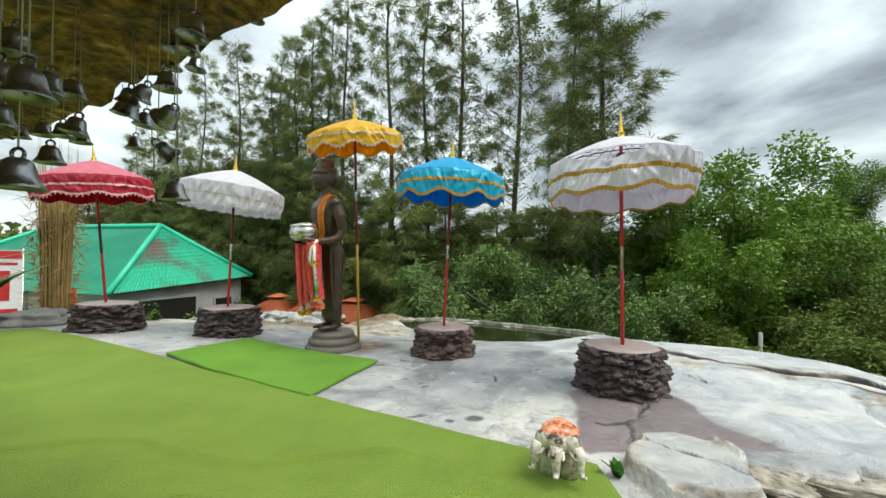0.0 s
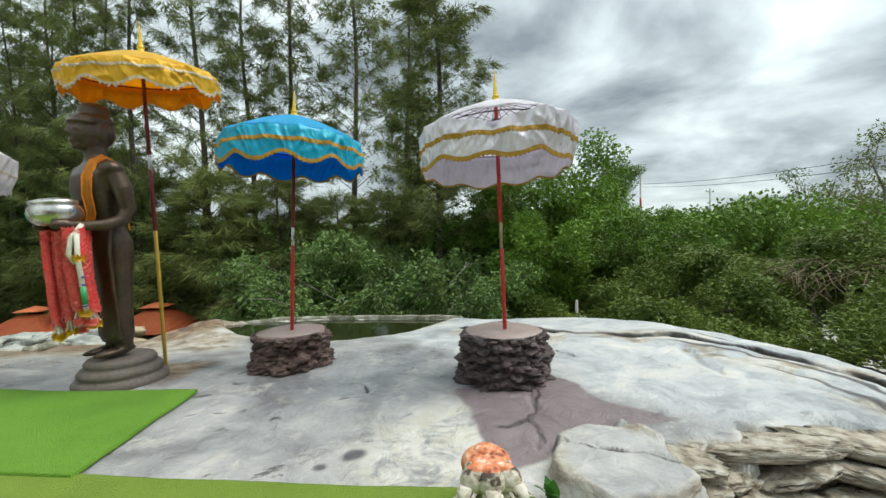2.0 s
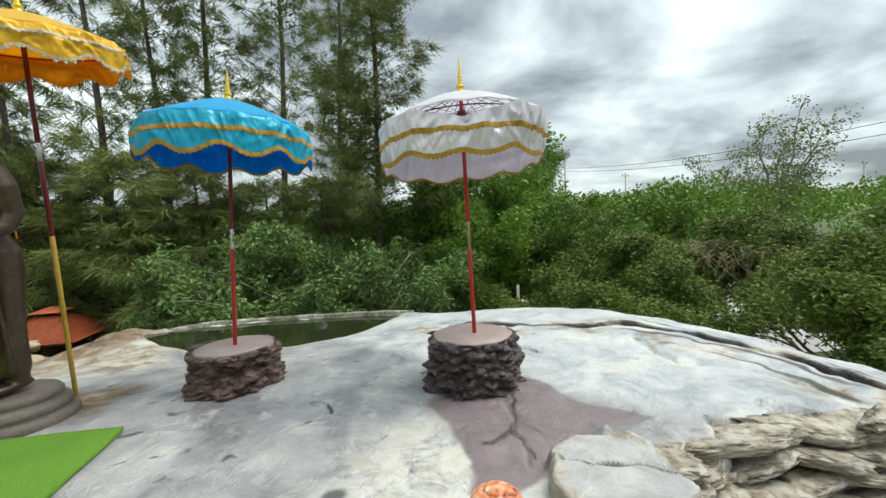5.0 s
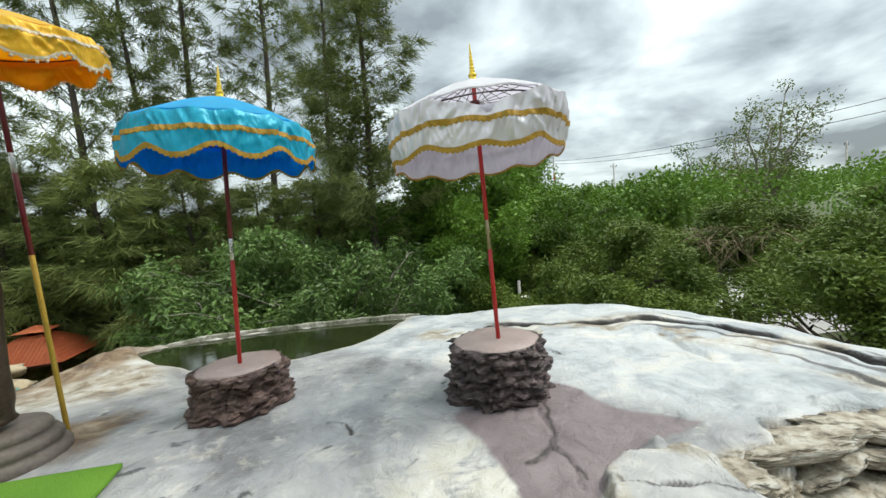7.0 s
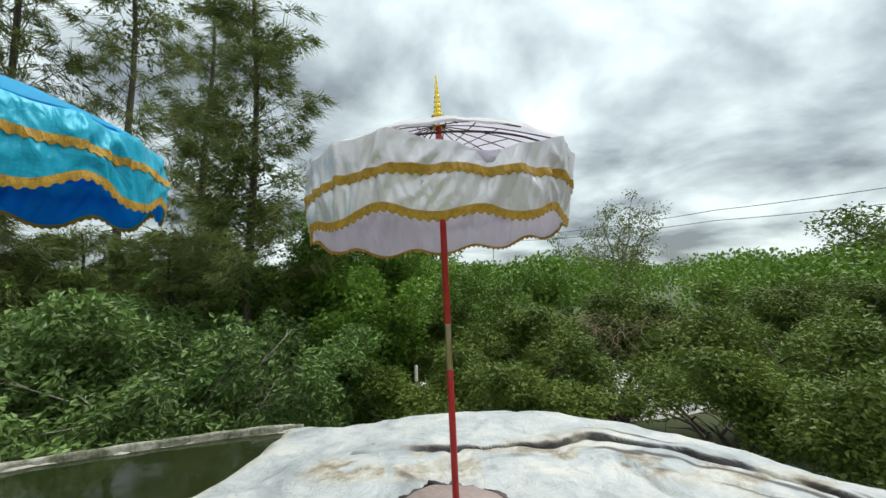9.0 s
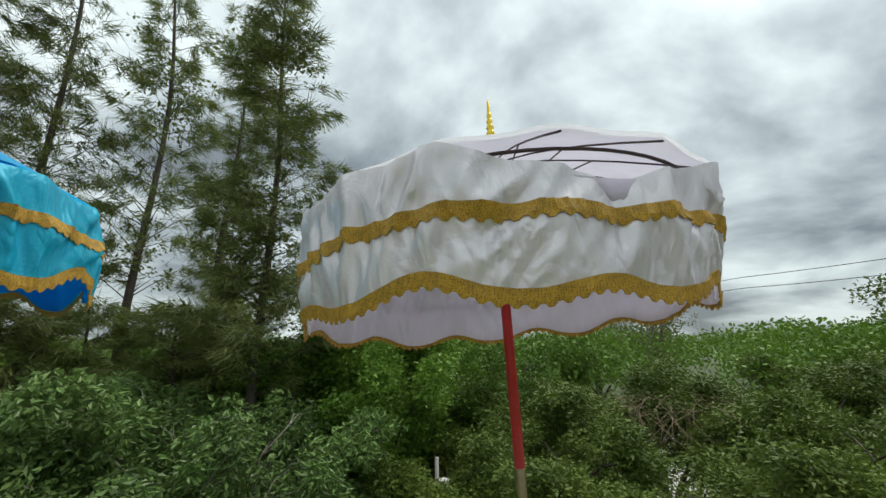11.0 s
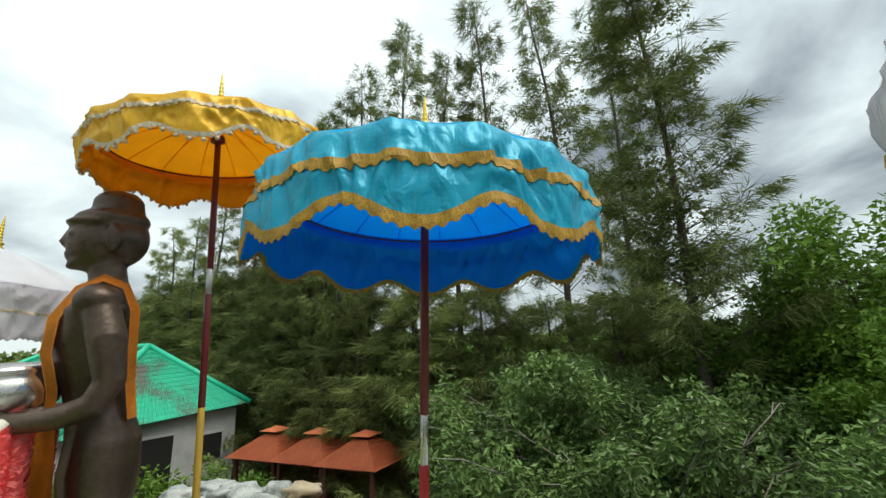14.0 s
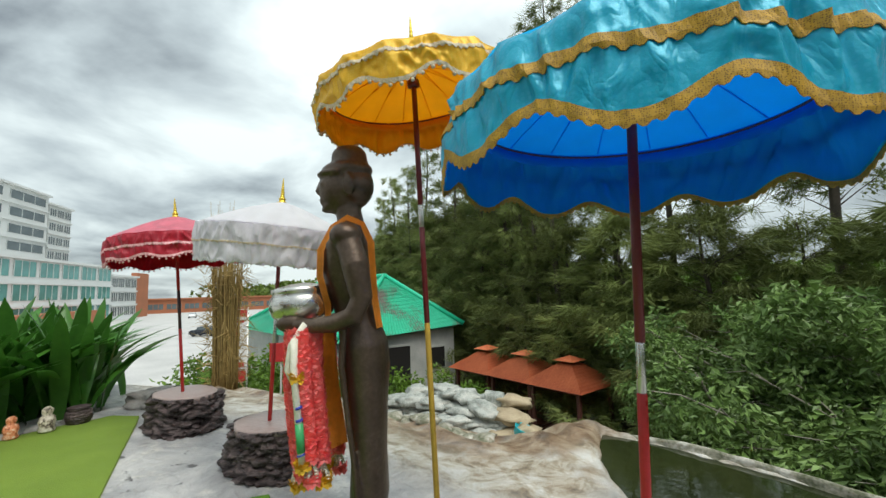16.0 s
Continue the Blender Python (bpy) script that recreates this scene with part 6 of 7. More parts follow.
bm, vv, ff = bushy(14, 2.5, 5.3, 230, 190, 0.11, 0.27, 0.14, 0.5, 0.3, 10, 0.98, True)
feather = tree_from("spreading_tree", "low spreading tree with feathery olive foliage and dark limbs", "tree", bm, vv, ff, M_bark, M_leaf3, "spreading trees beside the dome", pose(12.4, 3.7, -4.05))
feather.scale = (1, 1, 0.88)
for x, y, s, r in ((10.0, 8.9, 0.92, 40), (14.2, 7.4, 1.12, 120), (9.4, 0.2, 0.88, 200), (13.4, -0.6, 1.06, 280), (17.6, 4.0, 1.12, 80), (18.0, 9.6, 1.2, 330), (10.2, -4.2, 0.95, 160), (15.2, -5.2, 1.12, 50), (21.6, 0.2, 1.22, 100), (9.2, 11.6, 0.85, 15),
                   (14.0, 11.2, 1.02, 140), (26.5, 3, 1.25, 60), (20.5, -6, 1.2, 260)):
    c = copy_thing(feather, pose(x, y, -4.05, 0, 0, r))
    c.scale = (s, s, s * (0.86 if s < 1.05 else 0.80))


def far_woods():
    """The belt of woodland out to the horizon, as one mass of leaf clumps."""
    rs = np.random.RandomState(3)
    verts, faces = [], []
    for _ in range(560):
        a = radians(rs.uniform(-75, 100))
        r = 28 + 130 * rs.rand() ** 1.6
        if (r < 34 and math.degrees(a) > 50) or (r < 52 and 11 < math.degrees(a) < 21):
            continue
        x, y = r * math.cos(a), r * math.sin(a)
        h = (5.8 + 1.7 * rs.rand()) * (1 + r / 260)
        w = 2.2 + 2.2 * rs.rand() + r / 60
        k = int(680 if r < 60 else 340)
        L = 0.10 + r / 600
        for _ in range(k):
            u = Vector(rs.normal(0, 1, 3)).normalized()
            u.z = abs(u.z) * 1.0 - 0.25
            p = Vector((x, y, -4 + h * 0.62)) + Vector((u.x * w, u.y * w, u.z * h * 0.42)) * (0.75 + 0.3 * rs.rand())
            d = Vector(rs.normal(0, 1, 3)).normalized()
            s = d.cross(Vector(rs.normal(0, 1, 3))).normalized()
            q = len(verts)
            verts.extend([tuple(p - d * L), tuple(p + s * L * 0.6), tuple(p + d * L), tuple(p - s * L * 0.6)])
            faces.append((q, q + 1, q + 2, q + 3))
    ob = flat_mesh("far_woods", verts, faces, M_leaf2, None, False)
    return tagged(ob, "belt of dense green woodland out to the horizon", "woods", kind="stuff")


far_woods()


def far_left_trees():
    rs = np.random.RandomState(8)
    verts, faces = [], []
    for _ in range(150):
        x, y = rs.uniform(-260, -20), rs.uniform(135, 190)
        h, w = 9 + 5 * rs.rand(), 5 + 4 * rs.rand()
        for _ in range(60):
            u = Vector(rs.normal(0, 1, 3)).normalized()
            p = Vector((x, y, -4 + h * 0.5)) + Vector((u.x * w, u.y * w, u.z * h * 0.5))
            d = Vector(rs.normal(0, 1, 3)).normalized()
            s = d.cross(Vector(rs.normal(0, 1, 3))).normalized()
            q = len(verts)
            verts.extend([tuple(p - d * 1.5), tuple(p + s), tuple(p + d * 1.5), tuple(p - s)])
            faces.append((q, q + 1, q + 2, q + 3))
    ob = flat_mesh("far_tree_line", verts, faces, M_leaf3, None, False)
    tagged(ob, "distant line of trees beyond the car park", "woods", kind="stuff")


far_left_trees()


def blade_clump(x, y, label, seed, count, H, lean_r):
    """Broad strap leaves rising from one crown."""
    rs = np.random.RandomState(seed)
    root = thing("blade_plant", pose(x, y, gz1(x, y) - 0.02), label, "plant", "broad-leaved plants at the turf's edge")
    for i in range(count):
        a = 2 * math.pi * rs.rand()
        L = H * (0.65 + 0.45 * rs.rand())
        out = 0.15 + lean_r * rs.rand()
        w = 0.055 + 0.055 * rs.rand()
        b0 = Vector((0.16 * rs.normal(), 0.16 * rs.normal(), 0))
        rows = []
        bm = bmesh.new()
        n = 9
        side = Vector((-math.sin(a), math.cos(a), 0))
        for q in range(n + 1):
            f = q / n
            c = b0 + Vector((math.cos(a), math.sin(a), 0)) * (out * L * f ** 1.7) + Vector((0, 0, L * (f - 0.34 * out * f ** 2.6)))
            ww = w * (0.25 + 1.0 * math.sin(math.pi * min(1, 0.10 + f * 0.9)) ** 0.8) if f < 0.995 else 0.003
            up = Vector((0, 0, 1)).cross(side)
            rows.append([bm.verts.new(c - side * ww - up * ww * 0.3), bm.verts.new(c), bm.verts.new(c + side * ww - up * ww * 0.3)])
        for r0, r1 in zip(rows, rows[1:]):
            for q in range(2):
                bm.faces.new((r0[q], r0[q + 1], r1[q + 1], r1[q]))
        part("leaf", bm, M_blade, root)
    return root


for i, (x, y, h) in enumerate(((-7.6, 6.2, 1.7), (-7.9, 5.6, 1.7), (-8.4, 6.5, 1.75), (-7.6, 5.1, 1.65), (-8.6, 5.6, 1.8), (-9.0, 6.4, 1.7), (-8.1, 4.5, 1.7), (-7.5, 4.2, 1.6), (-8.9, 4.8, 1.75))):
    blade_clump(x, y, "dense clump of broad dark-green blade leaves", 100 + i, 38, h, 0.9)


def reeds():
    rs = np.random.RandomState(4)
    zb = gz1(-8.2, 8.8) - 0.05
    root = thing("reed_bundle", pose(-8.2, 8.8, zb), "tall upright bundle of dry golden reeds", "reeds")
    for i in range(170):
        a, r = 2 * math.pi * rs.rand(), 0.24 * math.sqrt(rs.rand())
        top = 2.3 + 0.6 * rs.rand() if i % 9 else 3.5 + 0.5 * rs.rand()
        sp = 1.15 + 0.55 * rs.rand()
        bm = bmesh.new()
        pts = [(r * math.cos(a) * (1 + (sp - 1) * (q / 5) ** 2) * 1.0, r * math.sin(a) * (1 + (sp - 1) * (q / 5) ** 2), top * q / 5) for q in range(6)]
        tube(bm, pts, [0.016, 0.015, 0.014, 0.012, 0.009, 0.003], 5)
        part("reed", bm, M_dryleaf, root)
    verts, faces = [], []
    for _ in range(900):
        a, r = 2 * math.pi * rs.rand(), 0.14 + 0.2 * rs.rand()
        z = 0.2 + 2.7 * rs.rand()
        r *= 1 + 0.12 * z
        needles(rs, Vector((r * math.cos(a), r * math.sin(a), z)), Vector((0.35 * math.cos(a), 0.35 * math.sin(a), 0.5)), 1, 0.32, verts, faces, 0.02, 0.02, 1.4)
    ob = flat_mesh("dry_leaves", verts, faces, M_dryleaf, root, False)
    ob["kind"] = "stuff"


reeds()


# ---- smaller things round the terrace ----
M_sack = ramp_mat("pale_sacking", [(0.36, (0.17, 0.19, 0.165)), (0.5, (0.34, 0.36, 0.33)), (0.66, (0.52, 0.52, 0.47))], 5, 0.85, 0, 0.5, 40)
M_sack2 = ramp_mat("tan_sacking", [(0.3, (0.26, 0.20, 0.12)), (0.7, (0.48, 0.40, 0.27))], 4, 0.85, 0, 0.5, 40)
M_stone = ramp_mat("grey_stone", [(0.3, (0.16, 0.15, 0.14)), (0.7, (0.42, 0.40, 0.37))], 4, 0.8, 0, 0.6, 25)
M_black = plain("black_rubber", (0.02, 0.02, 0.022), 0.5, 0, 0.2)
M_redp = plain("red_paint", (0.48, 0.03, 0.03), 0.4, 0, 0.15)
M_bluep = plain("turquoise_plastic", (0.02, 0.36, 0.42), 0.4, 0, 0.1)
M_whitep = plain("white_print", (0.74, 0.72, 0.70), 0.5, 0, 0.08)
M_wire = plain("black_cable", (0.03, 0.03, 0.035), 0.6)
M_post = ramp_mat("grey_concrete_post", [(0.3, (0.28, 0.27, 0.25)), (0.7, (0.46, 0.45, 0.42))], 3, 0.85, 0, 0.3, 30)
M_car = plain("dark_car_paint", (0.03, 0.035, 0.045), 0.25, 0.2, 0.1)
M_carw = plain("white_car_paint", (0.70, 0.71, 0.72), 0.25, 0.1, 0.05)


def lump(bm, c, r, seed, sub=3, amp=0.22, f=1.6):
    vs = bmesh.ops.create_icosphere(bm, subdivisions=sub, radius=1)["verts"]
    for v in vs:
        k = 1 + amp * noise.noise(v.co * f + Vector((seed * 3.1, seed, 0))) + amp * 0.4 * noise.noise(v.co * f * 3 + Vector((seed, 0, seed)))
        v.co = Vector((v.co.x * r[0] * k, v.co.y * r[1] * k, v.co.z * r[2] * k)) + Vector(c)


rsS = np.random.RandomState(12)
k = 0
for row, (y0, n, x0, dz) in enumerate(((11.0, 8, -5.9, 0.0), (11.25, 8, -5.7, 0.14), (11.3, 7, -5.5, 0.30), (11.6, 6, -5.2, 0.44))):
    for i in range(n):
        x, y = x0 + i * 0.42 + rsS.normal(0, 0.05), y0 + rsS.normal(0, 0.08)
        bm = bmesh.new()
        lump(bm, (0, 0, 0), (0.40, 0.27, 0.12), k, 3, 0.55, 1.7)
        tan = i > n - 2
        ob = tagged(part("sack", bm, M_sack2 if tan else M_sack), "slumped tan sack in the pile behind the statue" if tan else "slumped grey-white sack in the pile behind the statue", "sack", "pile of sacks")
        ob.matrix_world = pose(x, y, gz1(x, y) + 0.09 + dz, rsS.normal(0, 5), rsS.normal(0, 5), rsS.normal(0, 18))
        k += 1
bm = bmesh.new()
box(bm, -0.2, -0.16, 0, 0.2, 0.16, 0.3, bevel=0.06)
ob = tagged(part("white_sack", bm, M_sack), "upright full white sack on top of the pile", "sack", "pile of sacks")
ob.matrix_world = pose(-3.4, 11.5, gz1(-3.4, 11.5) + 0.46, 4, 6, 20)
bm = bmesh.new()
lathe(bm, [(0.13, 0), (0.15, 0.02), (0.17, 0.26), (0.18, 0.28), (0.165, 0.285), (0.15, 0.03), (0.0, 0.025)], 20)
ob = tagged(part("bucket", bm, M_bluep), "turquoise plastic bucket beside the sacks", "bucket")
ob.matrix_world = pose(-2.65, 11.0, gz1(-2.65, 11.0), 0, 20, 0)

# border stones along the back and the plant bed
k = 0
for x0, y0, x1, y1, n in ((-7.2, 9.3, -2.2, 9.0, 22), (-7.0, 6.75, -7.5, 7.5, 4), (-6.95, 3.6, -7.0, 6.2, 8)):
    for i in range(n):
        f = (i + 0.5) / n
        x, y = x0 + (x1 - x0) * f, y0 + (y1 - y0) * f + 0.06 * math.sin(i * 2.1)
        bm = bmesh.new()
        s = 0.10 + 0.06 * ((i * 37) % 10) / 10
        lump(bm, (0, 0, 0), (s * 1.5, s, s * 0.5), 50 + k, 2, 0.5, 1.3)
        ob = tagged(part("border_stone", bm, M_stone if n < 20 else M_conc), "rough grey border stone", "stone", "border stones")
        ob.matrix_world = pose(x, y, gz1(x, y) + s * 0.12, 0, 0, (i * 47) % 180)
        k += 1
bm = bmesh.new()
lump(bm, (0, 0, 0), (0.55, 0.3, 0.16), 99, 4, 0.35, 1.5)
ob = tagged(part("flat_boulder", bm, M_stone), "flat grey boulder beside the red parasol's plinth", "boulder")
ob.matrix_world = pose(-6.9, 7.05, gz1(-6.9, 7.05) + 0.08, 0, 0, 25)


def figurine(x, y, h, mt, label):
    bm = bmesh.new()
    lathe(bm, [(0.075, 0), (0.085, 0.02), (0.07, 0.05), (0.085, 0.10), (0.07, 0.15), (0.04, 0.17), (0.05, 0.20), (0.048, 0.235), (0.02, 0.26), (0.0, 0.265)], 20, Matrix.Scale(h / 0.265, 4), lambda a, z: 1 + 0.12 * math.cos(2 * a + 9 * z))
    ob = tagged(part("figurine", bm, mt), label, "figurine", "small figures along the plant bed")
    ob.matrix_world = pose(x, y, gz1(x, y) + 0.03)


figurine(-6.72, 5.72, 0.30, M_ivory, "small seated figure of chipped cream ceramic")
figurine(-6.80, 5.42, 0.26, M_orangep, "small seated figure of faded orange ceramic")
figurine(-6.85, 5.0, 0.28, M_ivory, "small seated figure of chipped cream ceramic")
bm = bmesh.new()
lathe(bm, [(0.09, 0), (0.12, 0.02), (0.15, 0.10), (0.14, 0.18), (0.11, 0.21), (0.13, 0.23), (0.12, 0.235), (0.09, 0.2), (0.0, 0.19)], 24)
ob = tagged(part("clay_pot", bm, M_plinth), "small dark glazed pot at the plant bed", "pot")
ob.matrix_world = pose(-6.8, 6.05, gz1(-6.8, 6.05))


def tuft_plant(x, y, z, h, n, seed, label, leaf, w=0.035):
    rs = np.random.RandomState(seed)
    root = thing("small_plant", pose(x, y, z), label, "plant")
    for i in range(n):
        a, L = rs.rand() * 6.28, h * (0.6 + 0.5 * rs.rand())
        o = 0.3 + 0.5 * rs.rand()
        side = Vector((-math.sin(a), math.cos(a), 0))
        bm = bmesh.new()
        rows = []
        for q in range(6):
            f = q / 5
            c = Vector((math.cos(a) * o * L * f ** 1.5, math.sin(a) * o * L * f ** 1.5, L * (f - 0.3 * o * f * f)))
            ww = w * math.sin(math.pi * (0.12 + 0.86 * f))
            rows.append([bm.verts.new(c - side * ww), bm.verts.new(c + Vector((0, 0, -ww * 0.3))), bm.verts.new(c + side * ww)])
        for r0, r1 in zip(rows, rows[1:]):
            for q in range(2):
                bm.faces.new((r0[q], r0[q + 1], r1[q + 1], r1[q]))
        part("leaf", bm, leaf, root)


tuft_plant(1.12, 2.62, gz1(1.12, 2.62) - 0.01, 0.16, 7, 3, "small tuft of green leaves beside the rock slab", M_blade)


def motorbike(x, y, rot, mt):
    root = thing("motorbike", pose(x, y, -4.0, 0, 0, rot), "parked motorbike beside the pavilions", "motorbike", "parked motorbikes")
    for wx in (-0.62, 0.62):
        bm = bmesh.new()
        tube(bm, [(wx + 0.25 * math.cos(a), 0, 0.29 + 0.25 * math.sin(a)) for a in [2 * math.pi * q / 20 for q in range(21)]], 0.045, 8, cap=False)
        wh = part("wheel", bm, M_black, root)
        bm = bmesh.new()
        for q in range(6):
            a = math.pi * 2 * q / 6
            tube(bm, [(wx, 0, 0.29), (wx + 0.23 * math.cos(a), 0, 0.29 + 0.23 * math.sin(a))], 0.012, 5)
        part("spokes", bm, M_chrome, wh)
    for nm, pts, r, m_ in (("frame", [(-0.62, 0, 0.29), (-0.2, 0, 0.45), (0.2, 0, 0.5), (0.42, 0, 0.85), (0.62, 0, 0.29)], 0.05, mt), ("seat", [(-0.62, 0, 0.80), (-0.2, 0, 0.76), (0.1, 0, 0.72)], 0.10, M_black),
                           ("fairing", [(0.3, 0, 0.45), (0.4, 0, 0.75), (0.38, 0, 0.98)], 0.11, mt), ("handlebar", [(0.3, -0.33, 1.02), (0.38, 0, 0.98), (0.3, 0.33, 1.02)], 0.02, M_chrome)):
        bm = bmesh.new()
        tube(bm, pts, r, 10)
        part(nm, bm, m_, root)


motorbike(-2.3, 17.6, 60, M_redp)
motorbike(-1.6, 17.4, 64, M_car)
motorbike(-3.0, 17.0, 66, M_carw)


def cart_wheel(bm, m, r):
    tube(bm, [m @ Vector((r * math.cos(a), 0, r * math.sin(a))) for a in [2 * math.pi * q / 28 for q in range(29)]], 0.05, 8, cap=False)
    for q in range(10):
        a = 2 * math.pi * q / 10
        tube(bm, [m @ Vector((0, 0, 0)), m @ Vector((r * math.cos(a), 0, r * math.sin(a)))], 0.026, 6)
    tube(bm, [m @ Vector((0, -0.1, 0)), m @ Vector((0, 0.1, 0))], 0.09, 10)


def cart(x, y, rot, mt, label):
    root = thing("wooden_cart", pose(x, y, -4.0, 0, 0, rot), label, "cart", "old carts in the car park")
    for wy in (-0.62, 0.62):
        bm = bmesh.new()
        cart_wheel(bm, Matrix.Translation((0, wy, 0.72)), 0.7)
        part("wheel", bm, M_timber, root)
    bm = bmesh.new()
    box(bm, -1.0, -0.5, 0.78, 1.0, 0.5, 0.88, bevel=0.01)
    part("bed", bm, mt, root, smooth=False)
    for sy in (-0.5, 0.5):
        bm = bmesh.new()
        box(bm, -1.0, sy - 0.02, 1.1, 1.0, sy + 0.02, 1.2)
        for q in range(6):
            box(bm, -0.98 + q * 0.39, sy - 0.02, 0.86, -0.93 + q * 0.39, sy + 0.02, 1.12)
        part("side_rail", bm, mt, root, smooth=False)
    for sy in (-0.3, 0.3):
        bm = bmesh.new()
        tube(bm, [(1.0, sy, 0.8), (2.1, sy * 0.8, 0.55), (2.9, sy * 0.7, 0.1)], 0.04, 8)
        part("shaft", bm, mt, root)


cart(-15.2, 15.4, 40, M_redp, "old two-wheeled cart with red-painted rails")
cart(-13.4, 13.8, 110, M_timber, "old dark wooden two-wheeled cart")


def car(x, y, rot, mt, label):
    root = thing("car", pose(x, y, -3.985, 0, 0, rot), label, "car", "cars in the car park")
    bm = bmesh.new()
    secs = [(-2.1, 0.35, 0.75), (-1.9, 0.3, 0.9), (-1.2, 0.28, 0.98), (-0.6, 0.28, 1.42), (0.5, 0.28, 1.45), (1.1, 0.28, 1.0), (1.9, 0.3, 0.85), (2.15, 0.38, 0.65)]
    rows = []
    for xx, z0, z1 in secs:
        w = 0.85
        rows.append([bm.verts.new((xx, yy * w, z)) for yy, z in ((-1, z0), (-1, (z0 + min(z1, 0.95)) / 2 + 0.1), (-0.85 if z1 > 1.1 else -0.95, z1 - 0.05), (-0.6, z1), (0.6, z1), (0.85 if z1 > 1.1 else 0.95, z1 - 0.05), (1, (z0 + min(z1, 0.95)) / 2 + 0.1), (1, z0))])
    for a, b in zip(rows, rows[1:]):
        for q in range(7):
            bm.faces.new((a[q], b[q], b[q + 1], a[q + 1]))
        bm.faces.new((a[7], b[7], b[0], a[0]))
    bm.faces.new(rows[0])
    bm.faces.new(rows[-1][::-1])
    bmesh.ops.recalc_face_normals(bm, faces=bm.faces)
    part("body", bm, mt, root)
    bm = bmesh.new()
    box(bm, -0.9, -0.80, 1.0, 0.9, 0.80, 1.34)
    part("windows", bm, M_glassg, root, smooth=False)
    for wx in (-1.35, 1.35):
        for wy in (-0.82, 0.82):
            bm = bmesh.new()
            lathe(bm, [(0.2, -0.1), (0.32, -0.09), (0.33, 0.0), (0.32, 0.09), (0.2, 0.1)], 18, pose(wx, wy, 0.33, 90))
            part("wheel", bm, M_black, root)


car(-62, 36, 30, M_car, "dark parked car on the concrete")
car(-120, 62, 150, M_carw, "white parked car on the concrete")
car(-112, 66, 150, M_carw, "white parked car on the concrete")
car(-100, 70, 140, M_car, "dark parked car on the concrete")


def banner(x, y, rot):
    root = thing("banner", pose(x, y, -4.0, 0, 0, rot), "tall red and white printed banner on a stand", "banner")
    bm = bmesh.new()
    box(bm, -0.3, -0.01, 3.2, 0.3, 0.01, 5.35)
    part("sheet", bm, M_whitep, root, smooth=False)
    for z0, z1, x0, x1 in ((3.22, 3.55, -0.28, 0.28), (3.65, 3.78, -0.22, 0.22), (5.12, 5.33, -0.28, 0.28), (4.95, 5.02, -0.2, 0.2), (4.0, 4.8, -0.16, 0.06)):
        bm = bmesh.new()
        box(bm, x0, -0.018, z0, x1, -0.0135, z1)
        part("print_bar", bm, M_redp, root, smooth=False)
    for sx in (-0.3, 0.3):
        bm = bmesh.new()
        tube(bm, [(sx, 0.02, -0.05), (sx, 0.02, 5.4)], 0.02, 8)
        part("upright", bm, M_chrome, root)


banner(-11.55, 11.0, 40)
bm = bmesh.new()
box(bm, -0.35, -0.03, 2.9, 0.35, 0.03, 3.5, bevel=0.02)
ob = tagged(part("red_sign", bm, M_redp, smooth=False), "small red sign board on a post", "sign")
ob.matrix_world = pose(-11.4, 12.4, -3.3, 0, 0, 40)
bm = bmesh.new()
tube(bm, [(0, 0.05, -0.8), (0, 0.05, 3.4)], 0.03, 8)
part("post", bm, M_post, ob)


def utility_pole(x, y, h, arms, lattice=False, red=True):
    root = thing("utility_pole", pose(x, y, -4.0), "concrete utility pole with a crossarm above the woods", "utility pole", "utility poles")
    bm = bmesh.new()
    lathe(bm, [(0.22, -0.3), (0.2, 0), (0.13, h)], 10)
    part("shaft", bm, M_post, root)
    for z in arms:
        bm = bmesh.new()
        box(bm, -1.1, -0.06, z - 0.06, 1.1, 0.06, z + 0.06)
        part("crossarm", bm, M_post, root, smooth=False)
        for q in (-1.0, 0, 1.0):
            bm = bmesh.new()
            lathe(bm, [(0.03, z + 0.06), (0.09, z + 0.12), (0.05, z + 0.18), (0.08, z + 0.24), (0.0, z + 0.3)], 8, Matrix.Translation((q, 0, 0)))
            part("insulator", bm, M_wire, root)
    if red:
        bm = bmesh.new()
        lathe(bm, [(0.2, h * 0.55), (0.2, h * 0.66)], 10)
        part("red_band", bm, M_redp, root)


utility_pole(69.0, 60.0, 19.5, (18.4,))
utility_pole(75.0, 50.0, 13.6, (13.0,), red=False)
utility_pole(84.0, 18.0, 12.0, (11.4,), red=False)
for q, (p0, p1, dz) in enumerate((((69, 60, 11.6), (56, 8, 9.4), 0), ((69, 60, 11.0), (56, 8, 8.2), 0), ((56, 8, 9.4), (38, -40, 12.0), 0), ((56, 8, 8.2), (38, -40, 10.0), 0))):
    a, b = Vector(p0), Vector(p1)
    bm = bmesh.new()
    tube(bm, [a.lerp(b, i / 14) + Vector((0, 0, -1.2 * (1 - (2 * i / 14 - 1) ** 2))) for i in range(15)], 0.035, 5)
    tagged(part("power_cable", bm, M_wire), "thin black overhead power cable", "cable", "overhead power cables")
bm = bmesh.new()
bmesh.ops.create_circle(bm, cap_ends=True, segments=40, radius=1, matrix=pose(31.0, 9.8, -3.97) @ Matrix.Diagonal((14.0, 6.0, 1, 1)))
tagged(part("far_pond", bm, M_lot, smooth=False), "pale bare ground glimpsed between the trees", "ground", kind="structure")
bm = bmesh.new()
lathe(bm, [(0.06, -0.2), (0.05, 3.3)], 10)
ob = thing("meter_post", pose(9.0, 11.3, -4.0), "slim concrete post with a grey meter box", "post")
part("shaft", bm, M_post, ob)
bm = bmesh.new()
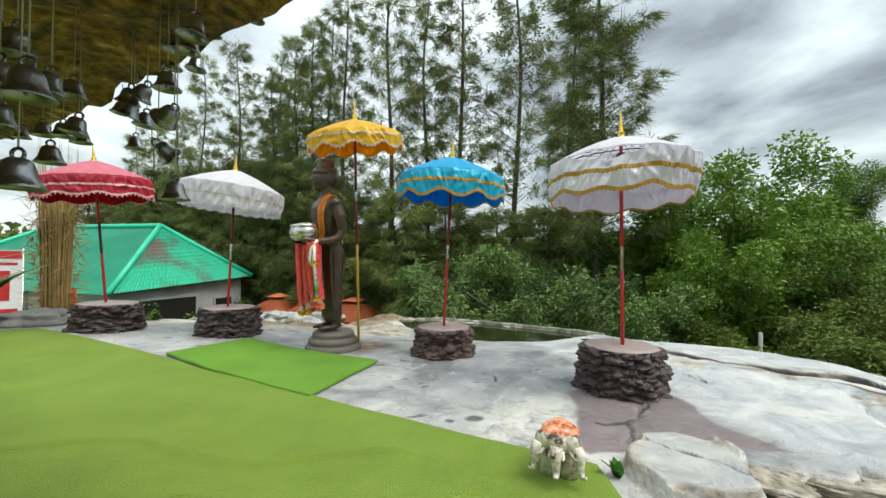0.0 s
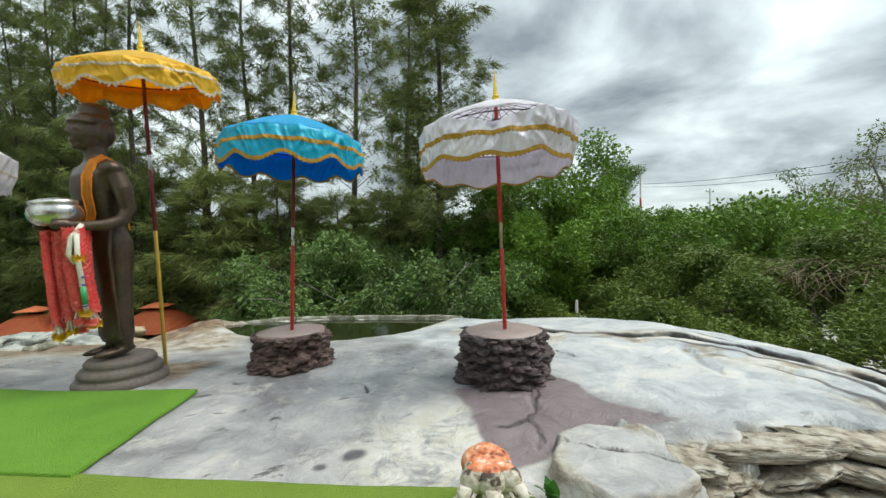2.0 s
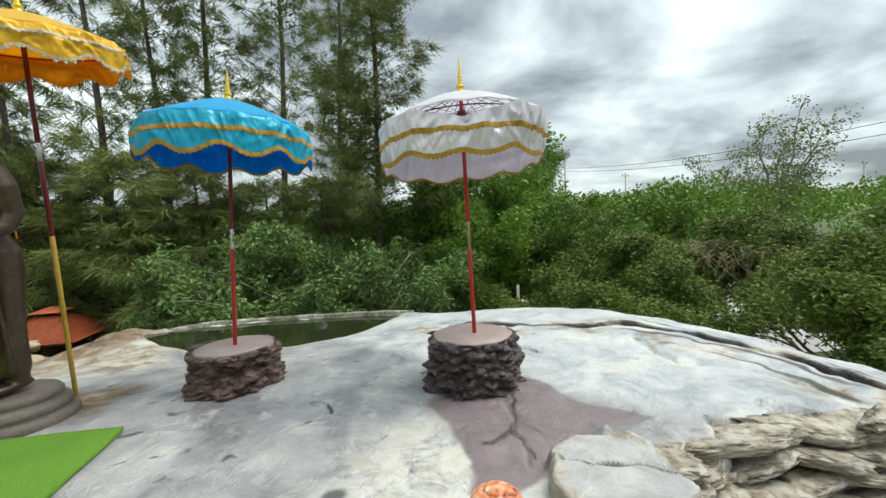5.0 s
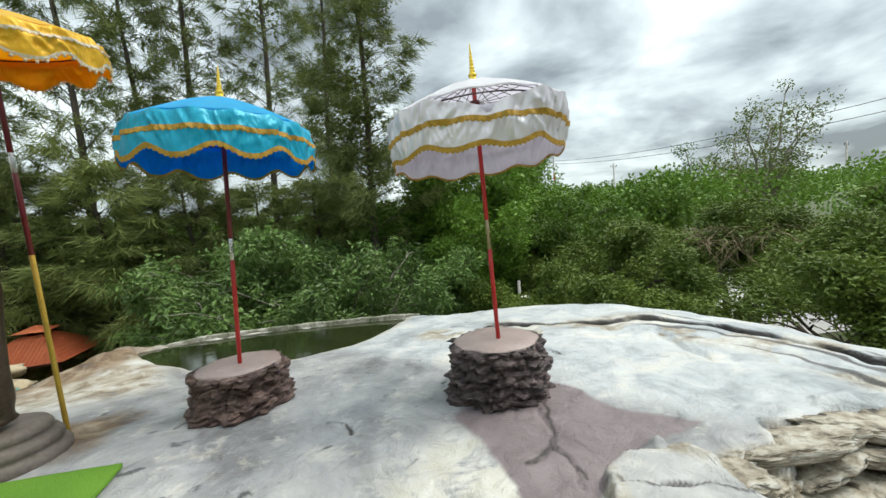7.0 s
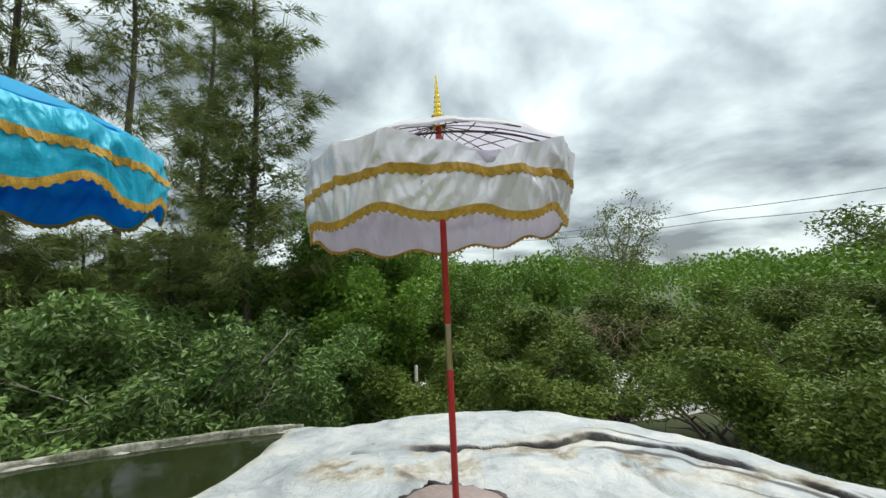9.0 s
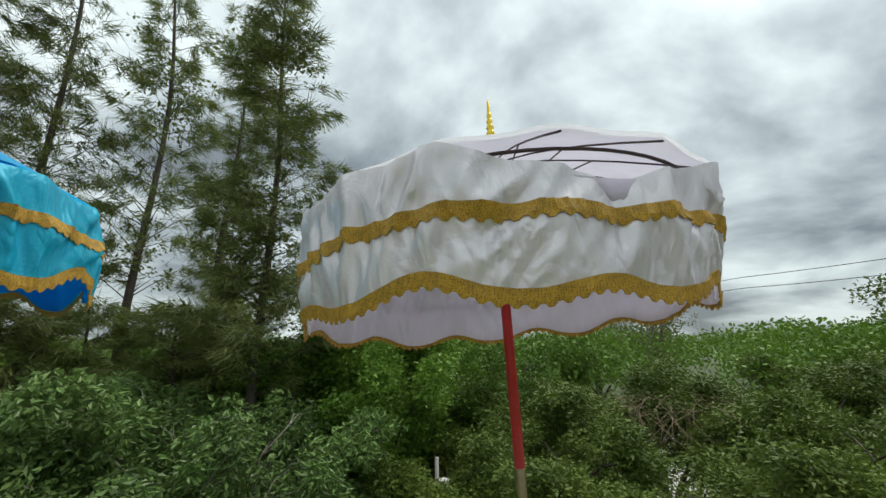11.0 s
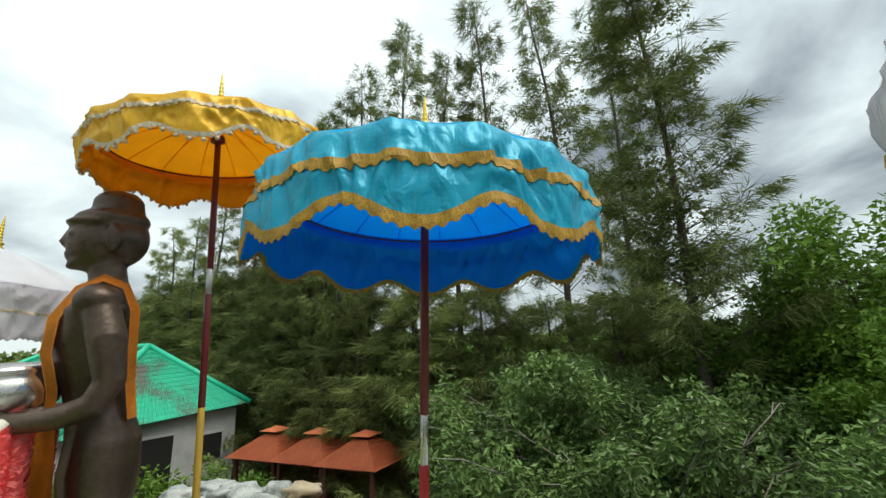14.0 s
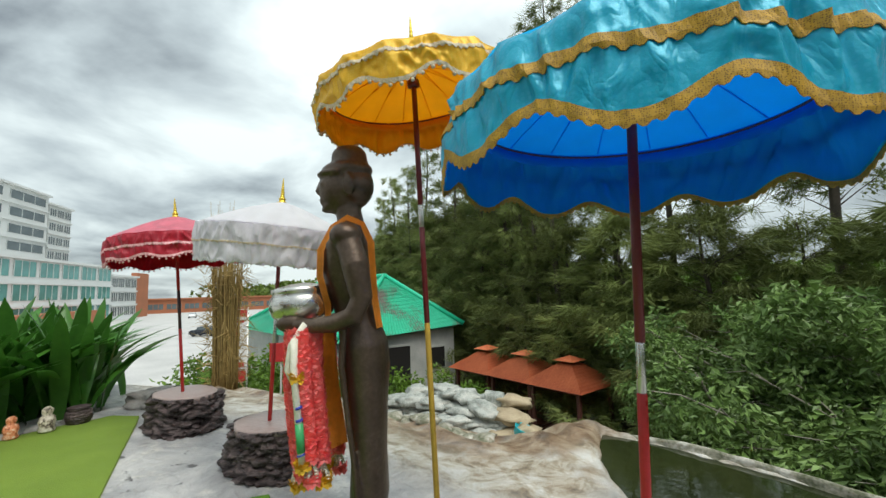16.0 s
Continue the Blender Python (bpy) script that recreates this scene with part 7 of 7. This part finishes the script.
box(bm, 0.05, -0.14, 2.25, 0.36, 0.1, 2.75, bevel=0.02)
part("meter_box", bm, M_whitep, ob, smooth=False)


def sparse_tree():
    rs = np.random.RandomState(19)
    bm, vv, ff = bushy(21, 3.4, 10.2, 200, 22, 0.2, 0.33, 0.16, 0.4, 0.1, 9, 0.62)
    t = tree_from("sparse_tree", "lone thin tree with sparse pale foliage against the sky", "tree", bm, vv, ff, M_barkpale, M_needle, "", pose(39.7, 14.5, -4.05) @ Matrix.Diagonal((1.2, 1.2, 1.42, 1)))
    bm, vv, ff = bushy(22, 2.6, 8.6, 150, 34, 0.2, 0.33, 0.14, 0.4, 0.1, 7, 0.55)
    tree_from("sparse_tree", "small tree with open green foliage against the sky", "tree", bm, vv, ff, M_bark, M_leaf2, "", pose(40.9, 19.6, -4.05) @ Matrix.Diagonal((1.1, 1.1, 1.2, 1)))
    bm, vv, ff = bushy(24, 6.0, 9.6, 420, 60, 0.3, 0.6, 0.3, 0.5, 0.1, 14, 0.3)
    tree_from("round_tree", "broad dark-green rounded tree beyond the woods", "tree", bm, vv, ff, M_bark, M_leaf3, "", pose(42.0, -6.0, -4.05))


sparse_tree()


def dry_brush():
    rs = np.random.RandomState(6)
    root = thing("dry_brush", pose(14.8, 7.6, -4.0), "heap of bare pale dry branches among the trees", "branches")
    for i in range(75):
        a = rs.rand() * 6.28
        x, y = rs.normal(0, 1.3), rs.normal(0, 1.3)
        L = 0.8 + 1.2 * rs.rand()
        bm = bmesh.new()
        z = 3.75 + 0.5 * rs.rand()
        tube(bm, ([(x * 0.7, y * 0.7, 0), (x * 0.9, y * 0.9, z - 0.8)] if i % 12 == 0 else [(x - 0.5 * math.cos(a + 1), y - 0.5 * math.sin(a + 1), z - 0.5), (x - 0.2 * math.cos(a + 1), y - 0.2 * math.sin(a + 1), z - 0.2)]) + [(x, y, z), (x + math.cos(a) * L * 0.4, y + math.sin(a) * L * 0.4, z + 0.35), (x + math.cos(a) * L * 0.75, y + math.sin(a) * L * 0.75, z + 0.3), (x + math.cos(a) * L, y + math.sin(a) * L, z - 0.25 * rs.rand())], [0.010, 0.010, 0.009, 0.007, 0.005, 0.003], 5)
        part("branch", bm, M_twig, root)


dry_brush()
bm, vv, ff = bushy(31, 1.3, 2.3, 170, 44, 0.16, 0.2, 0.04, 0.5, 0.2, 9, 0.1)
shrub = tree_from("shrub", "rounded green shrub beside the house", "shrub", bm, vv, ff, M_bark, M_leaf2, "shrubs below the terrace", pose(-8.3, 17.0, -4.02))
for x, y, s in ((-10.0, 15.0, 1.1), (-7.2, 16.6, 0.8), (-11.6, 14.2, 1.0), (-15.0, 13.0, 1.0), (-13.2, 11.4, 1.3), (-6.0, 16.2, 0.7), (-17.0, 14.4, 1.3)):
    c = copy_thing(shrub, pose(x, y, -4.02, 0, 0, 50 * x))
    c.scale = (s, s, s)
